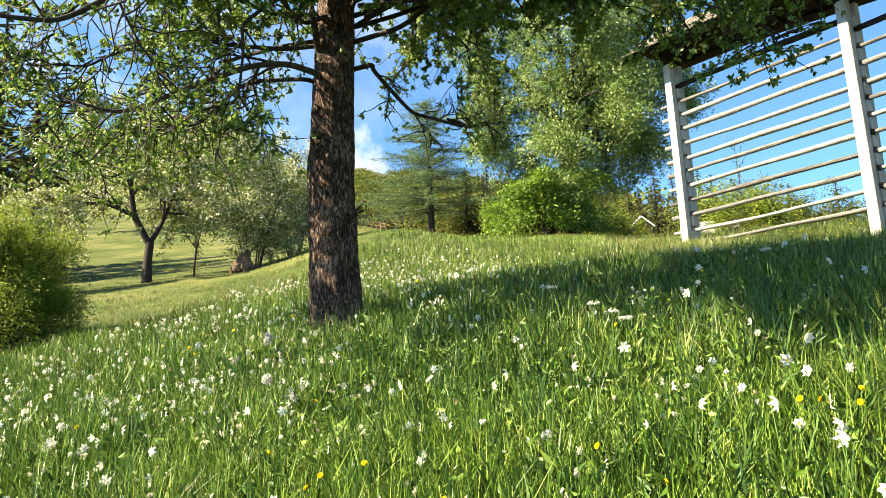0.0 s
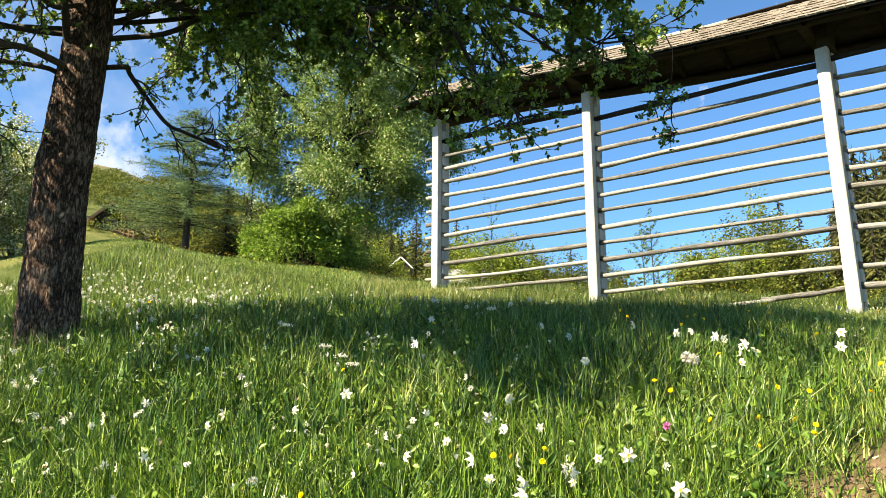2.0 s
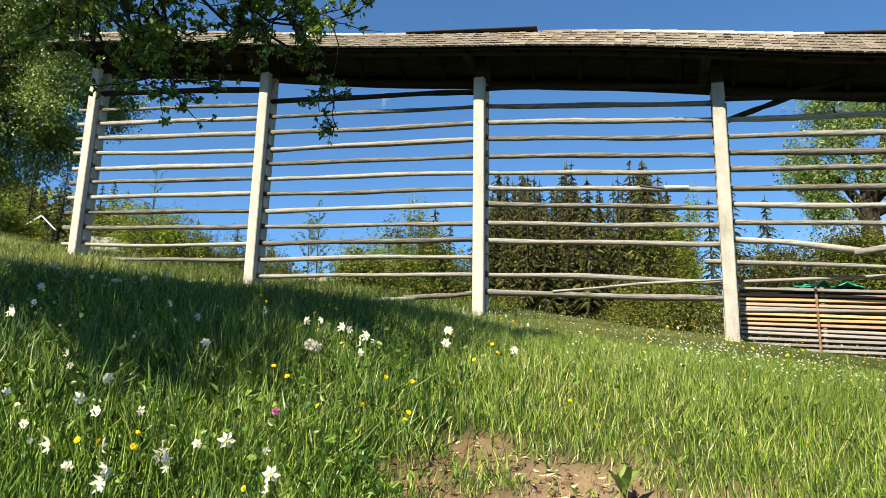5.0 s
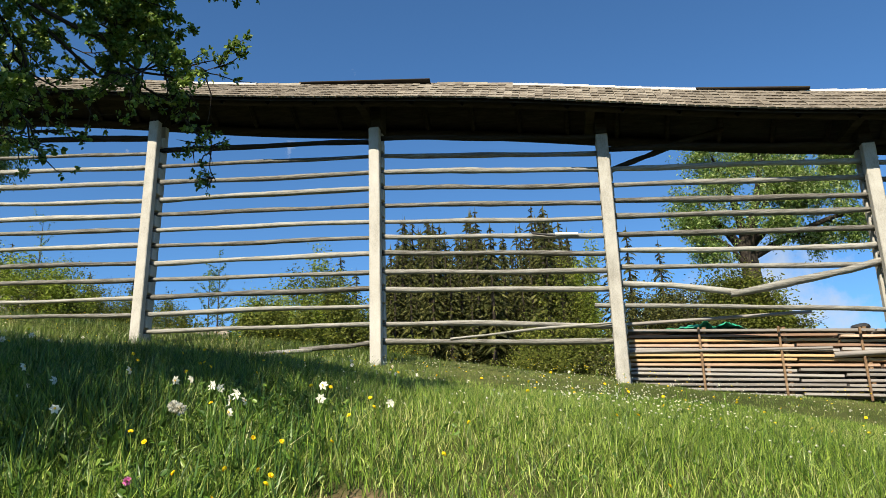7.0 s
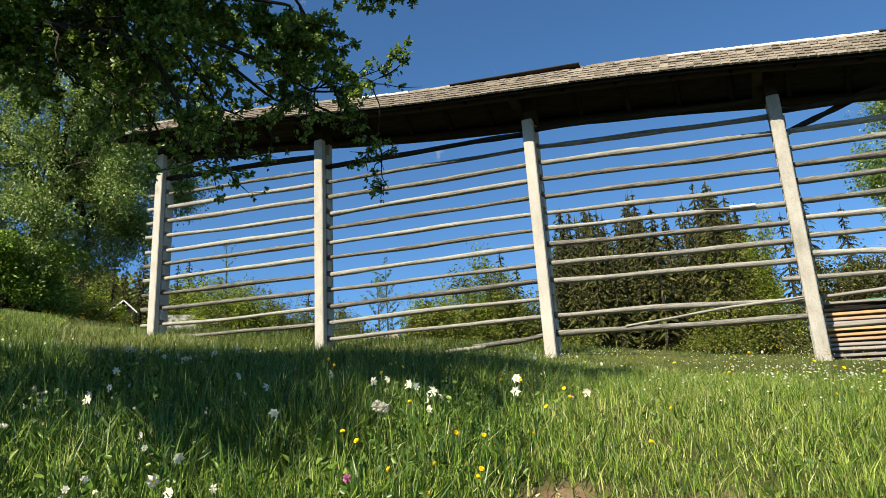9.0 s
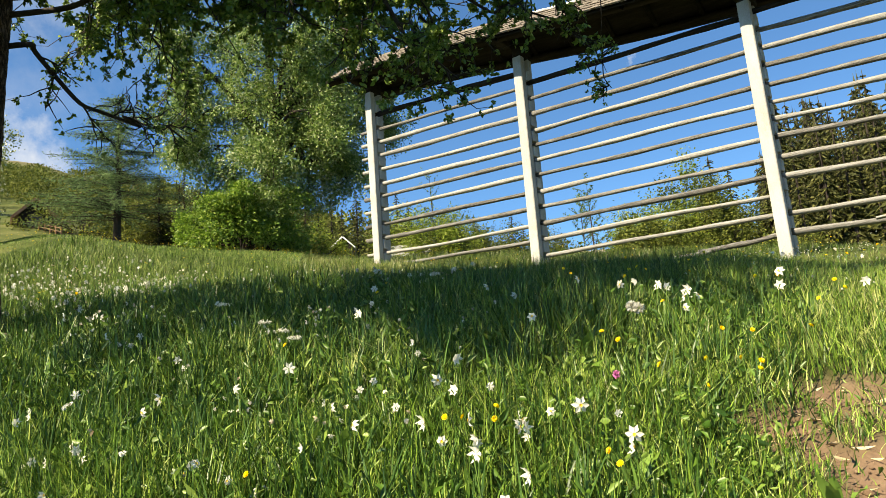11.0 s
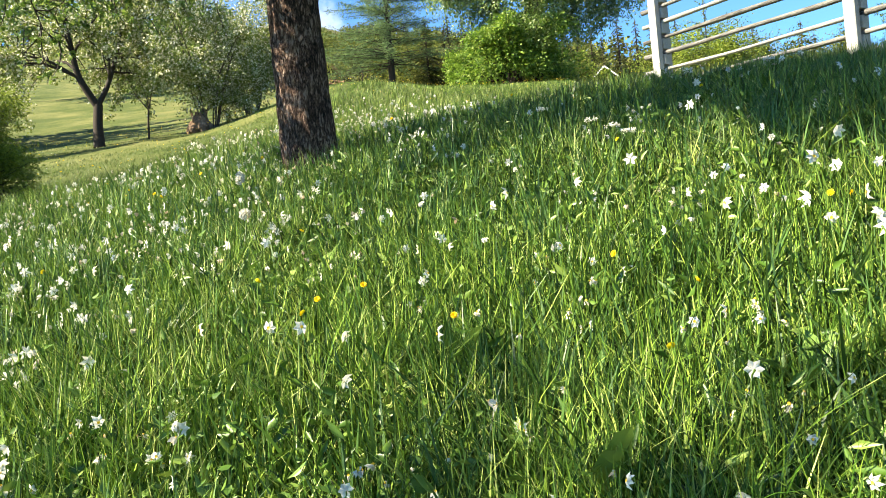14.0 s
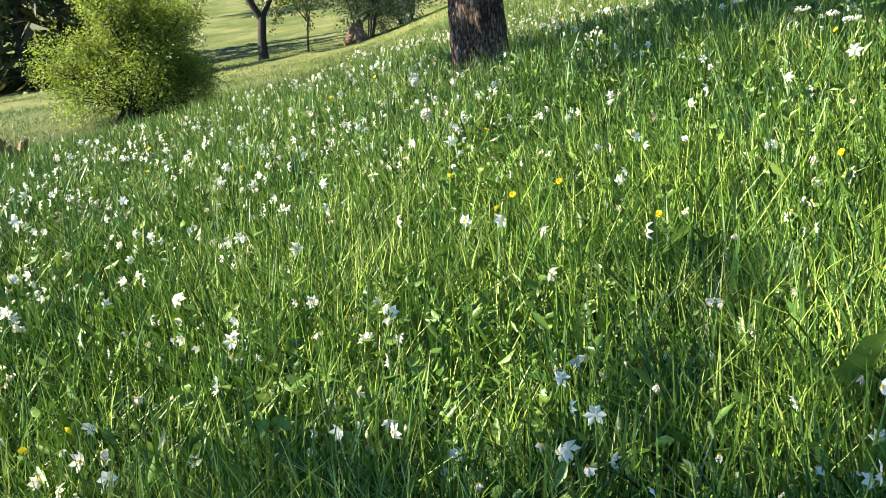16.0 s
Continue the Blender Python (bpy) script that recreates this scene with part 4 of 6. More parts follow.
def build_near_tree():
    b = TZ
    trunk = [((TX, TY, b - 0.25), (TX, TY, b), (TX - 0.01, TY, b + 0.12), (TX - 0.03, TY, b + 0.6), (TX - 0.04, TY, b + 1.3), (TX - 0.01, TY, b + 2.0), (TX + 0.03, TY + 0.02, b + 2.7), (TX + 0.1, TY + 0.05, b + 3.6), (TX + 0.05, TY + 0.1, b + 4.7)),
             (0.245, 0.225, 0.203, 0.188, 0.178, 0.168, 0.155, 0.12, 0.05), 0]
    limbs = [
        trunk,
        [((TX + 0.1, TY + 0.05, b + 3.5), (TX + 0.05, TY + 0.1, b + 4.3), (TX + 0.1, TY + 0.1, b + 5.0)), (0.11, 0.07, 0.02), 0.6],
        [((2.66, 5.87, 4.02), (2.35, 5.78, 4.03), (2.05, 5.7, 3.93), (1.65, 5.55, 3.66), (1.15, 5.4, 3.30), (0.8, 5.3, 3.33)), (0.05, 0.045, 0.04, 0.034, 0.024, 0.012), 0.7],
        [((2.64, 5.85, 4.15), (2.55, 5.8, 4.4), (2.5, 5.76, 4.8), (2.3, 5.6, 5.4), (2.0, 5.3, 5.9)), (0.06, 0.05, 0.045, 0.035, 0.015), 0.7],
        [((2.9, 5.87, 4.12), (3.2, 5.72, 4.0), (3.45, 5.66, 3.83), (3.72, 5.6, 3.68), (3.95, 5.5, 3.70)), (0.045, 0.038, 0.028, 0.02, 0.01), 0.35],
        [((2.9, 5.85, 4.35), (3.3, 5.2, 4.55), (3.8, 4.4, 4.65), (4.2, 3.75, 4.45), (4.42, 3.4, 4.05), (4.52, 3.28, 3.7)), (0.055, 0.045, 0.035, 0.026, 0.016, 0.008), 0.6],
        [((2.86, 5.9, 4.7), (3.5, 5.0, 5.0), (4.0, 4.2, 5.1), (4.5, 3.3, 4.85), (4.8, 2.75, 4.3), (4.93, 2.45, 3.75)), (0.06, 0.05, 0.04, 0.03, 0.018, 0.008), 0.65],
        [((2.86, 5.9, 4.9), (3.5, 4.9, 5.5), (4.2, 3.8, 5.8), (4.7, 3.0, 5.5), (5.0, 2.6, 4.95)), (0.06, 0.05, 0.04, 0.025, 0.01), 0.75],
        [((2.9, 5.9, 5.2), (3.5, 5.0, 6.0), (3.9, 4.0, 6.5), (4.3, 3.2, 6.3)), (0.055, 0.045, 0.03, 0.012), 0.8],
        [((2.9, 5.92, 4.5), (3.6, 5.5, 4.8), (4.4, 5.0, 4.95), (5.1, 4.5, 4.6)), (0.05, 0.042, 0.03, 0.012), 0.7],
        [((2.88, 5.88, 4.6), (3.1, 5.2, 5.0), (3.4, 4.4, 5.1), (3.6, 3.8, 4.8)), (0.05, 0.04, 0.028, 0.012), 0.65],
        # unseen boughs overhead, added to shade the meadow
        [((2.75, 5.82, 4.8), (2.4, 4.8, 5.4), (2.1, 4.2, 5.6), (1.85, 3.7, 5.5)), (0.055, 0.045, 0.03, 0.012), 0.6],
        [((2.85, 5.85, 5.0), (3.1, 4.6, 5.7), (3.2, 3.6, 5.85), (3.3, 2.8, 5.5)), (0.055, 0.045, 0.03, 0.012), 0.65],
        [((2.6, 5.8, 4.7), (1.8, 4.6, 5.2), (1.1, 3.7, 5.2), (0.7, 3.1, 4.95)), (0.05, 0.042, 0.03, 0.012), 0.6],
        [((2.82, 5.95, 5.3), (3.9, 6.0, 5.9), (5.2, 5.7, 6.3), (6.3, 5.2, 6.1), (7.0, 4.8, 5.6)), (0.06, 0.05, 0.04, 0.028, 0.012), 0.9],
        [((2.72, 5.9, 5.2), (1.9, 5.5, 5.35), (1.1, 5.0, 5.1), (0.4, 4.7, 4.7)), (0.05, 0.042, 0.03, 0.012), 0.8],
        [((2.70, 5.95, 4.6), (1.9, 6.2, 4.75), (1.0, 6.4, 4.65), (0.2, 6.5, 4.35)), (0.05, 0.042, 0.03, 0.012), 0.8],
        [((2.85, 6.0, 5.6), (2.9, 6.8, 6.1), (2.6, 7.8, 6.3), (2.3, 8.7, 5.9)), (0.05, 0.045, 0.035, 0.012), 0.85],
        [((2.72, 5.85, 4.9), (2.1, 5.2, 4.75), (1.55, 4.75, 4.1), (1.0, 4.6, 3.62), (0.55, 4.55, 3.5), (0.1, 4.6, 3.55)), (0.065, 0.06, 0.052, 0.042, 0.03, 0.012), 0.75],
        [((2.70, 5.85, 4.55), (2.3, 5.4, 4.35), (1.95, 5.15, 3.95), (1.7, 5.1, 3.5), (1.62, 5.1, 3.1)), (0.045, 0.04, 0.03, 0.02, 0.008), 0.55],
        [((2.9, 5.9, 4.5), (3.6, 5.3, 4.75), (4.2, 4.6, 4.6), (4.6, 4.2, 4.3)), (0.05, 0.045, 0.03, 0.012), 0.65],
        [((2.9, 5.8, 4.7), (3.4, 5.0, 4.7), (3.8, 4.4, 4.55), (4.1, 4.0, 4.3)), (0.05, 0.045, 0.03, 0.012), 0.65],
        [((2.9, 5.9, 4.6), (3.6, 4.6, 4.6), (3.95, 3.6, 4.25), (4.15, 3.25, 3.8), (4.35, 3.05, 3.35)), (0.055, 0.05, 0.04, 0.03, 0.01), 0.6],
        [((3.3, 5.2, 4.72), (4.0, 3.7, 4.5), (4.5, 3.0, 4.15), (4.75, 2.7, 3.95), (4.9, 2.6, 3.8)), (0.045, 0.04, 0.03, 0.02, 0.01), 0.32],
        # more boughs above the view, added so the crown darkens the grass
        [((2.6, 5.8, 5.0), (1.5, 5.0, 5.6), (0.7, 4.5, 5.7), (0.2, 4.2, 5.5)), (0.06, 0.05, 0.035, 0.012), 0.9],
        [((2.7, 5.7, 5.2), (1.8, 4.4, 5.9), (1.4, 3.9, 6.0), (1.1, 3.5, 5.9)), (0.06, 0.05, 0.035, 0.012), 0.9],
        [((2.8, 5.7, 5.4), (2.6, 4.4, 6.0), (2.5, 3.6, 6.1), (2.5, 3.0, 5.8)), (0.06, 0.05, 0.035, 0.012), 0.9],
        [((3.5, 4.8, 4.95), (4.3, 3.2, 4.6), (4.6, 2.8, 4.4), (4.75, 2.6, 4.35)), (0.045, 0.035, 0.025, 0.01), 0.3],
        [((3.0, 5.6, 4.6), (3.65, 4.0, 4.2), (3.95, 3.45, 3.95), (4.1, 3.3, 3.6)), (0.045, 0.035, 0.025, 0.01), 0.6],
        [((4.0, 3.7, 4.45), (4.7, 3.05, 4.0), (5.2, 2.75, 3.8), (5.45, 2.62, 3.65), (5.55, 2.62, 3.5)), (0.03, 0.024, 0.018, 0.012, 0.007), 0.2],
        [((2.90, 5.95, 5.0), (3.7, 6.5, 5.4), (4.6, 7.1, 5.5), (5.4, 7.6, 5.2)), (0.05, 0.045, 0.03, 0.012), 0.8],
        [((2.9, 5.7, 4.6), (3.1, 5.0, 4.6), (3.3, 4.4, 4.25), (3.4, 3.95, 4.0)), (0.05, 0.042, 0.03, 0.012), 0.45],
        [((2.95, 5.7, 4.5), (3.5, 5.0, 4.65), (3.85, 4.3, 4.35), (4.0, 3.85, 4.1)), (0.05, 0.042, 0.03, 0.012), 0.35],
        [((2.68, 5.95, 3.95), (2.2, 6.3, 4.05), (1.7, 6.7, 3.85), (1.2, 7.0, 3.75), (0.7, 7.2, 3.6)), (0.05, 0.042, 0.034, 0.024, 0.012), 0.7],
        [((2.66, 5.9, 4.3), (2.0, 6.1, 4.35), (1.3, 6.3, 4.15), (0.7, 6.4, 4.0)), (0.05, 0.042, 0.03, 0.012), 0.7],
        [((2.7, 6.0, 4.4), (2.2, 6.8, 4.5), (1.8, 7.4, 4.3), (1.5, 7.9, 4.1)), (0.05, 0.042, 0.03, 0.012), 0.7],
        # unseen bough on the left, added for shade on the bank
        [((2.7, 5.85, 4.9), (1.5, 5.0, 5.4), (0.4, 4.2, 5.3), (-0.4, 3.75, 4.9)), (0.06, 0.05, 0.035, 0.012), 0.85],
    ]
    rw = np.random.default_rng(43)
    for k, (p, r, g) in enumerate(limbs):
        # crooked boughs: extra bends between the given places
        p = np.array(p, float) + (np.array((0.066, -0.023, 0)) if k > 1 else 0)
        if k > 2:
            t0, t1 = np.linspace(0, 1, len(p)), np.linspace(0, 1, 2 * len(p) - 1)
            q = np.stack([np.interp(t1, t0, p[:, c]) for c in range(3)], 1)
            q[1:-1] += rw.normal(size=(len(q) - 2, 3)) * 0.085
            p, r = q, tuple(np.interp(t1, t0, r))
        limbs[k] = (p, tuple(v * (1.0 if k == 0 else 0.52 if k == 2 else 0.46 if k < 5 else 0.39) for v in r), g)
    tree("fruit_tree", (0, 0, 0), "old fruit tree with scaly reddish-brown trunk and fresh spring leaves", limbs, 42, 1.15, 2, 310000, 0.033, M_LEAF_NEAR, M_BARK,
         droop=0.06, kids=(7, 9), wander=0.75, first=0.18, spread_leaf=0.014, sides=(72, 5, 3), trunk_noise=0.085, limb=M_LIMB, rosette=6, thin=0.0068, ratio=0.62,
         weight=crown_weight)


build_near_tree()


# unseen tree, added only to cast shade on the near grass
def build_shade_tree():
    x, y = -3.4, 3.25
    b = gz(x, y)
    stems = [(((x, y, b - 0.2), (x, y, b + 1.6), (x + 0.1, y, b + 3.2)), (0.16, 0.13, 0.1), 0)]
    for k in range(5):
        a = k * 1.257
        stems.append((((x + 0.1, y, b + 3.0), (x + 0.45 * math.cos(a), y + 0.4 * math.sin(a), b + 4.0), (x + 0.8 * math.cos(a), y + 0.7 * math.sin(a), b + 4.9)), (0.07, 0.05, 0.015), 0.6))
    tree("fruit_tree", (0, 0, 0), "unseen fruit tree added to shade the near grass", stems, 47, 0.75, 2, 3400, 0.07, M_LEAF_NEAR, M_BARK, droop=0.05, kids=(5, 6), spread_leaf=0.05)


def simple_stems(base, h, r, lean=(0, 0), forks=3, seed=0, fork_at=0.35, spread_r=0.5):
    rng = np.random.default_rng(seed)
    x, y, z = base
    fx, fy, fz = x + lean[0] * fork_at, y + lean[1] * fork_at, z + h * fork_at
    stems = [(((x, y, z - 0.2), (x, y, z), (x + lean[0] * 0.1, y + lean[1] * 0.1, z + h * fork_at * 0.5), (fx, fy, fz)), (r * 1.25, r * 1.1, r, r * 0.9), 0.0)]
    for k in range(forks):
        a = 2 * math.pi * (k + rng.random() * 0.6) / forks
        e = np.array((x + lean[0] + math.cos(a) * h * spread_r * rng.uniform(0.7, 1.1), y + lean[1] + math.sin(a) * h * spread_r * rng.uniform(0.7, 1.1), z + h * rng.uniform(0.75, 1.0)))
        s = np.array((fx, fy, fz - 0.05))
        mid = s * 0.5 + e * 0.5 + rng.normal(size=3) * h * 0.05 + np.array([0, 0, h * 0.04])
        stems.append(((tuple(s), tuple(mid), tuple(e)), (r * 0.65, r * 0.45, r * 0.1), 1.0))
    return stems


def at_ground(x, y, dz=0.0):
    return (x, y, gz(x, y) + dz)


build_shade_tree()

# blossoming fruit tree on the lower meadow
p = at_ground(3.1, 20.4)
tree("blossoming_apple_tree", (0, 0, 0), "spreading apple tree in white blossom with a forked grey trunk", [
    ((p, (p[0] + 0.0, p[1], p[2] + 0.5), (p[0] + 0.05, p[1], p[2] + 1.05)), (0.14, 0.112, 0.105), 0),
    (((p[0] + 0.03, p[1], p[2] + 1.0), (p[0] - 0.35, p[1], p[2] + 1.7), (p[0] - 0.45, p[1] + 0.1, p[2] + 2.6), (p[0] - 0.6, p[1], p[2] + 4.6)), (0.095, 0.08, 0.06, 0.025), 1.0),
    (((p[0] + 0.03, p[1], p[2] + 1.0), (p[0] + 0.3, p[1], p[2] + 1.5), (p[0] + 0.6, p[1], p[2] + 2.4), (p[0] + 1.0, p[1], p[2] + 4.2)), (0.08, 0.065, 0.05, 0.025), 0.95),
    (((p[0] - 0.35, p[1], p[2] + 1.7), (p[0] - 1.0, p[1], p[2] + 2.1), (p[0] - 2.1, p[1], p[2] + 2.2), (p[0] - 2.7, p[1], p[2] + 1.6)), (0.036, 0.029, 0.02, 0.01), 0.8)],
    51, 2.05, 2, 46000, 0.066, M_BLOSSOM, M_TWIG, droop=0.12, kids=(5, 7), spread_leaf=0.07, ratio=0.8)
# shrubby blossoming tree beside the stump
for k, (sx, sy, h) in enumerate(((5.5, 19.3, 3.6), (6.9, 20.4, 3.4))):
    p = at_ground(sx, sy)
    stems = []
    rg = np.random.default_rng(60 + k)
    for i in range(7):
        a = 2 * math.pi * i / 7 + rg.random()
        o = 0.16
        e = (p[0] + math.cos(a) * 1.25, p[1] + math.sin(a) * 1.25, p[2] + h * rg.uniform(0.55, 1))
        stems.append((((p[0] + math.cos(a) * o, p[1] + math.sin(a) * o, p[2] - 0.05), (p[0] + math.cos(a) * 0.45, p[1] + math.sin(a) * 0.45, p[2] + h * 0.35), e), (0.022, 0.017, 0.008), 0.8))
    tree("blossoming_shrub", (0, 0, 0), "many-stemmed shrub in pale blossom on the meadow", stems, 70 + k, 1.2, 2, 20000, 0.06, M_BLOSSOM, M_LIMB, droop=0.09, kids=(5, 6), first=0.12, spread_leaf=0.08, ratio=0.8, category="shrub", group="blossoming shrubs")
for k, (sx, sy, h) in enumerate(((4.3, 20.7, 1.6),)):
    p = at_ground(sx, sy)
    tree("young_tree", (0, 0, 0), "thin young tree with sparse pale leaves", simple_stems(p, h, 0.025, (0.1, 0), 3, 80 + k, 0.5, 0.3), 81 + k, 0.6, 1, 500, 0.07, M_LEAF_TALL, M_TWIG, kids=(4, 5), group="young trees")

# airy pale trees behind the blossoming tree
for k, (az, r, el, sp) in enumerate(((8.0, 62, 20.5, 0.3), (14.0, 66, 20.0, 0.3), (2.0, 58, 21.0, 0.3))):
    x, y = CAM_X + r * math.sin(radians(az)), CAM_Y + r * math.cos(radians(az))
    g = gz(x, y)
    h = 1.5 + r * math.tan(radians(el)) - g
    tree("pale_tree", (0, 0, 0), "airy tree in pale new leaf on the meadow slope", simple_stems((x, y, g), h * 0.86, 0.09, (0.1, 0), 5, 85 + k, 0.25, sp), 86 + k, h * 0.3, 2, 6000, 0.24, M_LEAF_TALL, M_TWIG, droop=0.05, kids=(5, 6), spread_leaf=0.1, ratio=0.7, group="pale trees")

# larch
p = at_ground(18.6, 34.3)
lar = thing("larch", (0, 0, 0), "larch with thin tiers of soft pale green needles", "tree")
rg = np.random.default_rng(90)
H = 7.8
stem = [((p[0], p[1], p[2] - 0.2), (p[0] + 0.05, p[1], p[2] + H * 0.5), (p[0], p[1], p[2] + H)), (0.20, 0.12, 0.02)]
V, Q = tubes([(np.array(stem[0]), np.array(stem[1]))], 8)
part("trunk", mesh_np("trunk", V, Q, None, M_TWIG, True), None, lar)
br, lp, la = [], [], []
for k in range(170):
    f = 0.17 + 0.81 * k / 170
    a = rg.uniform(0, 6.28)
    L = 4.7 * (1 - f) ** 0.65 * rg.uniform(0.55, 1.1) + 0.2
    q = np.array((p[0], p[1], p[2] + H * f))
    d = np.array((math.cos(a), math.sin(a), 0.12))
    pts = [q + d * L * t + np.array([0, 0, -0.25 * L * t * t + 0.12 * L * t ** 3]) for t in np.linspace(0, 1, 6)]
    br.append((np.array(pts), np.linspace(0.025, 0.006, 6)))
    for i in range(int(120 * L / 2)):
        t = rg.uniform(0.15, 1)
        c = q + d * L * t + np.array([0, 0, -0.25 * L * t * t + 0.12 * L * t ** 3])
        lp.append(c + rg.normal(size=3) * (0.16, 0.16, 0.05))
        la.append((rg.normal(), rg.normal(), -0.5))
V, Q = tubes(br, 4)
part("branchwork", mesh_np("branchwork", V, Q, None, M_TWIG, True), None, lar)["kind"] = "stuff"
V, T = leaves(np.array(lp), np.array(la), np.full(len(lp), 0.13), rg, 0.22)
part("foliage", mesh_np("foliage", V, None, T, M_LARCH), None, lar)


def cloud_bush(name, label, place, radii, n, size, material, seed, stems=7, category="shrub", squash=0.75, group="", skirt=0):
    """A dense leafy bush: stems, twigs and single leaves, thickest near the outside."""
    rng = np.random.default_rng(seed)
    x, y, z = place
    b = thing(name, (0, 0, 0), label, category, group)
    paths, lp, la = [], [], []
    lobes = []
    for i in range(30 + 2 * stems):
        d = rng.normal(size=3)
        d[2] = abs(d[2]) * 0.9
        d /= np.linalg.norm(d)
        lobes.append((np.array((x, y, z + radii[2] * 0.35)) + d * np.array(radii) * rng.uniform(0.35, 0.92), rng.uniform(0.12, 0.27)))
    for i in range(skirt):
        a = 6.2832 * i / skirt + rng.random() * 0.4
        lobes.append((np.array((x + math.cos(a) * radii[0] * 0.68, y + math.sin(a) * radii[1] * 0.68, z + radii[2] * rng.uniform(0.10, 0.30))), rng.uniform(0.2, 0.3)))
    for c, s in lobes:
        mid = np.array((x + (c[0] - x) * 0.3, y + (c[1] - y) * 0.3, z + (c[2] - z) * 0.55))
        paths.append((np.array([(x + rng.normal() * 0.1, y + rng.normal() * 0.1, z - 0.1), mid, c]), np.array([0.035, 0.025, 0.008]) * min(radii[2], 1.6) * 0.42))
        m = n // len(lobes)
        d = rng.normal(size=(m, 3))
        d /= np.linalg.norm(d, axis=1)[:, None]
        rr = s * (0.30 + 0.80 * rng.random((m, 1)) ** 0.6) * (1 + 0.5 * np.sin(d[:, :1] * 7 + c[0]) * np.sin(d[:, 1:2] * 6 + c[1]))
        pos = c + d * rr * np.array(radii)
        lp.append(pos)
        la.append(d * np.array([1, 1, 0.4]) + rng.normal(size=(m, 3)) * 0.5 + np.array([0, 0, -0.35]))
        for _ in range(7):
            e = c + rng.normal(size=3) * s * 0.55 * np.array(radii)
            paths.append((np.array([mid, (mid + c) / 2 + rng.normal(size=3) * 0.05, e]), np.array([0.012, 0.008, 0.003]) * min(radii[2], 2.0) * 0.5))
    V, Q = tubes(paths, 4)
    part("branchwork", mesh_np("branchwork", V, Q, None, M_TWIG, True), None, b)["kind"] = "stuff"
    pos, al = np.concatenate(lp), np.concatenate(la)
    keep = pos[:, 2] > ground_z(pos[:, 0], pos[:, 1]) + 0.02
    pos, al = pos[keep], al[keep]
    V, T = leaves(pos, al, rng.uniform(0.7, 1.3, len(pos)) * size, rng, 0.55)
    part("foliage", mesh_np("foliage", V, None, T, material), None, b)
    return b


cloud_bush("green_bush", "bright green leafy bush at the foot of the tall tree", at_ground(16.6, 21.5), (2.6, 2.6, 1.95), 46000, 0.10, M_LEAF_BUSH, 91, 9, skirt=10)
cloud_bush("green_bush", "low fresh green bush on the meadow bank", at_ground(0.42, 10.3), (1.0, 0.95, 1.25), 70000, 0.027, M_LEAF_LIME, 92, 16, skirt=14)

# tall drooping tree
p = at_ground(17.85, 21.7)
tree("tall_pear_tree", (0, 0, 0), "tall broad tree with drooping leafy branches and a dark leaning trunk", [
    ((p, (p[0] + 0.1, p[1], p[2] + 2.5), (p[0] + 0.25, p[1], p[2] + 5.0), (p[0] + 0.1, p[1], p[2] + 8.0), (p[0], p[1], p[2] + 11.0)), (0.27, 0.21, 0.17, 0.11, 0.03), 1.0),
    (((p[0] + 0.15, p[1], p[2] + 3.4), (p[0] + 1.6, p[1] - 0.9, p[2] + 5.6), (p[0] + 2.9, p[1] - 1.7, p[2] + 6.8), (p[0] + 3.6, p[1] - 2.1, p[2] + 5.6)), (0.16, 0.12, 0.08, 0.03), 0.75),
    (((p[0] + 0.15, p[1], p[2] + 4.2), (p[0] - 1.2, p[1] + 0.8, p[2] + 6.2), (p[0] - 2.2, p[1] + 1.5, p[2] + 7.4), (p[0] - 2.7, p[1] + 1.8, p[2] + 6.5)), (0.15, 0.12, 0.08, 0.03), 0.75),
    (((p[0] + 0.2, p[1], p[2] + 5.0), (p[0] + 1.4, p[1] - 0.8, p[2] + 7.6), (p[0] + 2.5, p[1] - 1.4, p[2] + 9.4)), (0.13, 0.1, 0.03), 0.75),
    (((p[0] + 0.1, p[1], p[2] + 2.6), (p[0] + 1.0, p[1] - 0.8, p[2] + 3.6), (p[0] + 1.7, p[1] - 1.3, p[2] + 3.3)), (0.1, 0.07, 0.02), 0.6),
    (((p[0] + 0.1, p[1], p[2] + 2.8), (p[0] - 1.0, p[1] + 0.6, p[2] + 4.0), (p[0] - 1.9, p[1] + 1.2, p[2] + 4.0)), (0.1, 0.07, 0.02), 0.6),
    (((p[0] + 0.2, p[1], p[2] + 4.6), (p[0] - 0.6, p[1] - 1.6, p[2] + 6.5), (p[0] - 1.0, p[1] - 2.6, p[2] + 6.9)), (0.13, 0.1, 0.03), 0.7),
    *[(((p[0] + 0.1, p[1], p[2] + 2.2 + 0.5 * i), (p[0] + 1.1 * math.cos(a), p[1] + 1.1 * math.sin(a), p[2] + 3.5 + 0.5 * i), (p[0] + 2.3 * math.cos(a), p[1] + 2.3 * math.sin(a), p[2] + 3.3 + 0.5 * i),
        (p[0] + 2.9 * math.cos(a), p[1] + 2.9 * math.sin(a), p[2] + 1.9 + 0.5 * i)), (0.08, 0.06, 0.04, 0.015), 0.6) for i, a in enumerate((-2.2, -0.9, 0.3, -1.6, 2.6, -0.4))]],
    95, 2.7, 2, 135000, 0.115, M_LEAF_TALL, M_TWIG, droop=0.13, kids=(5, 7), wander=0.45, first=0.2, spread_leaf=0.24, rosette=14, clump=0.11, sides=(10, 5, 3))

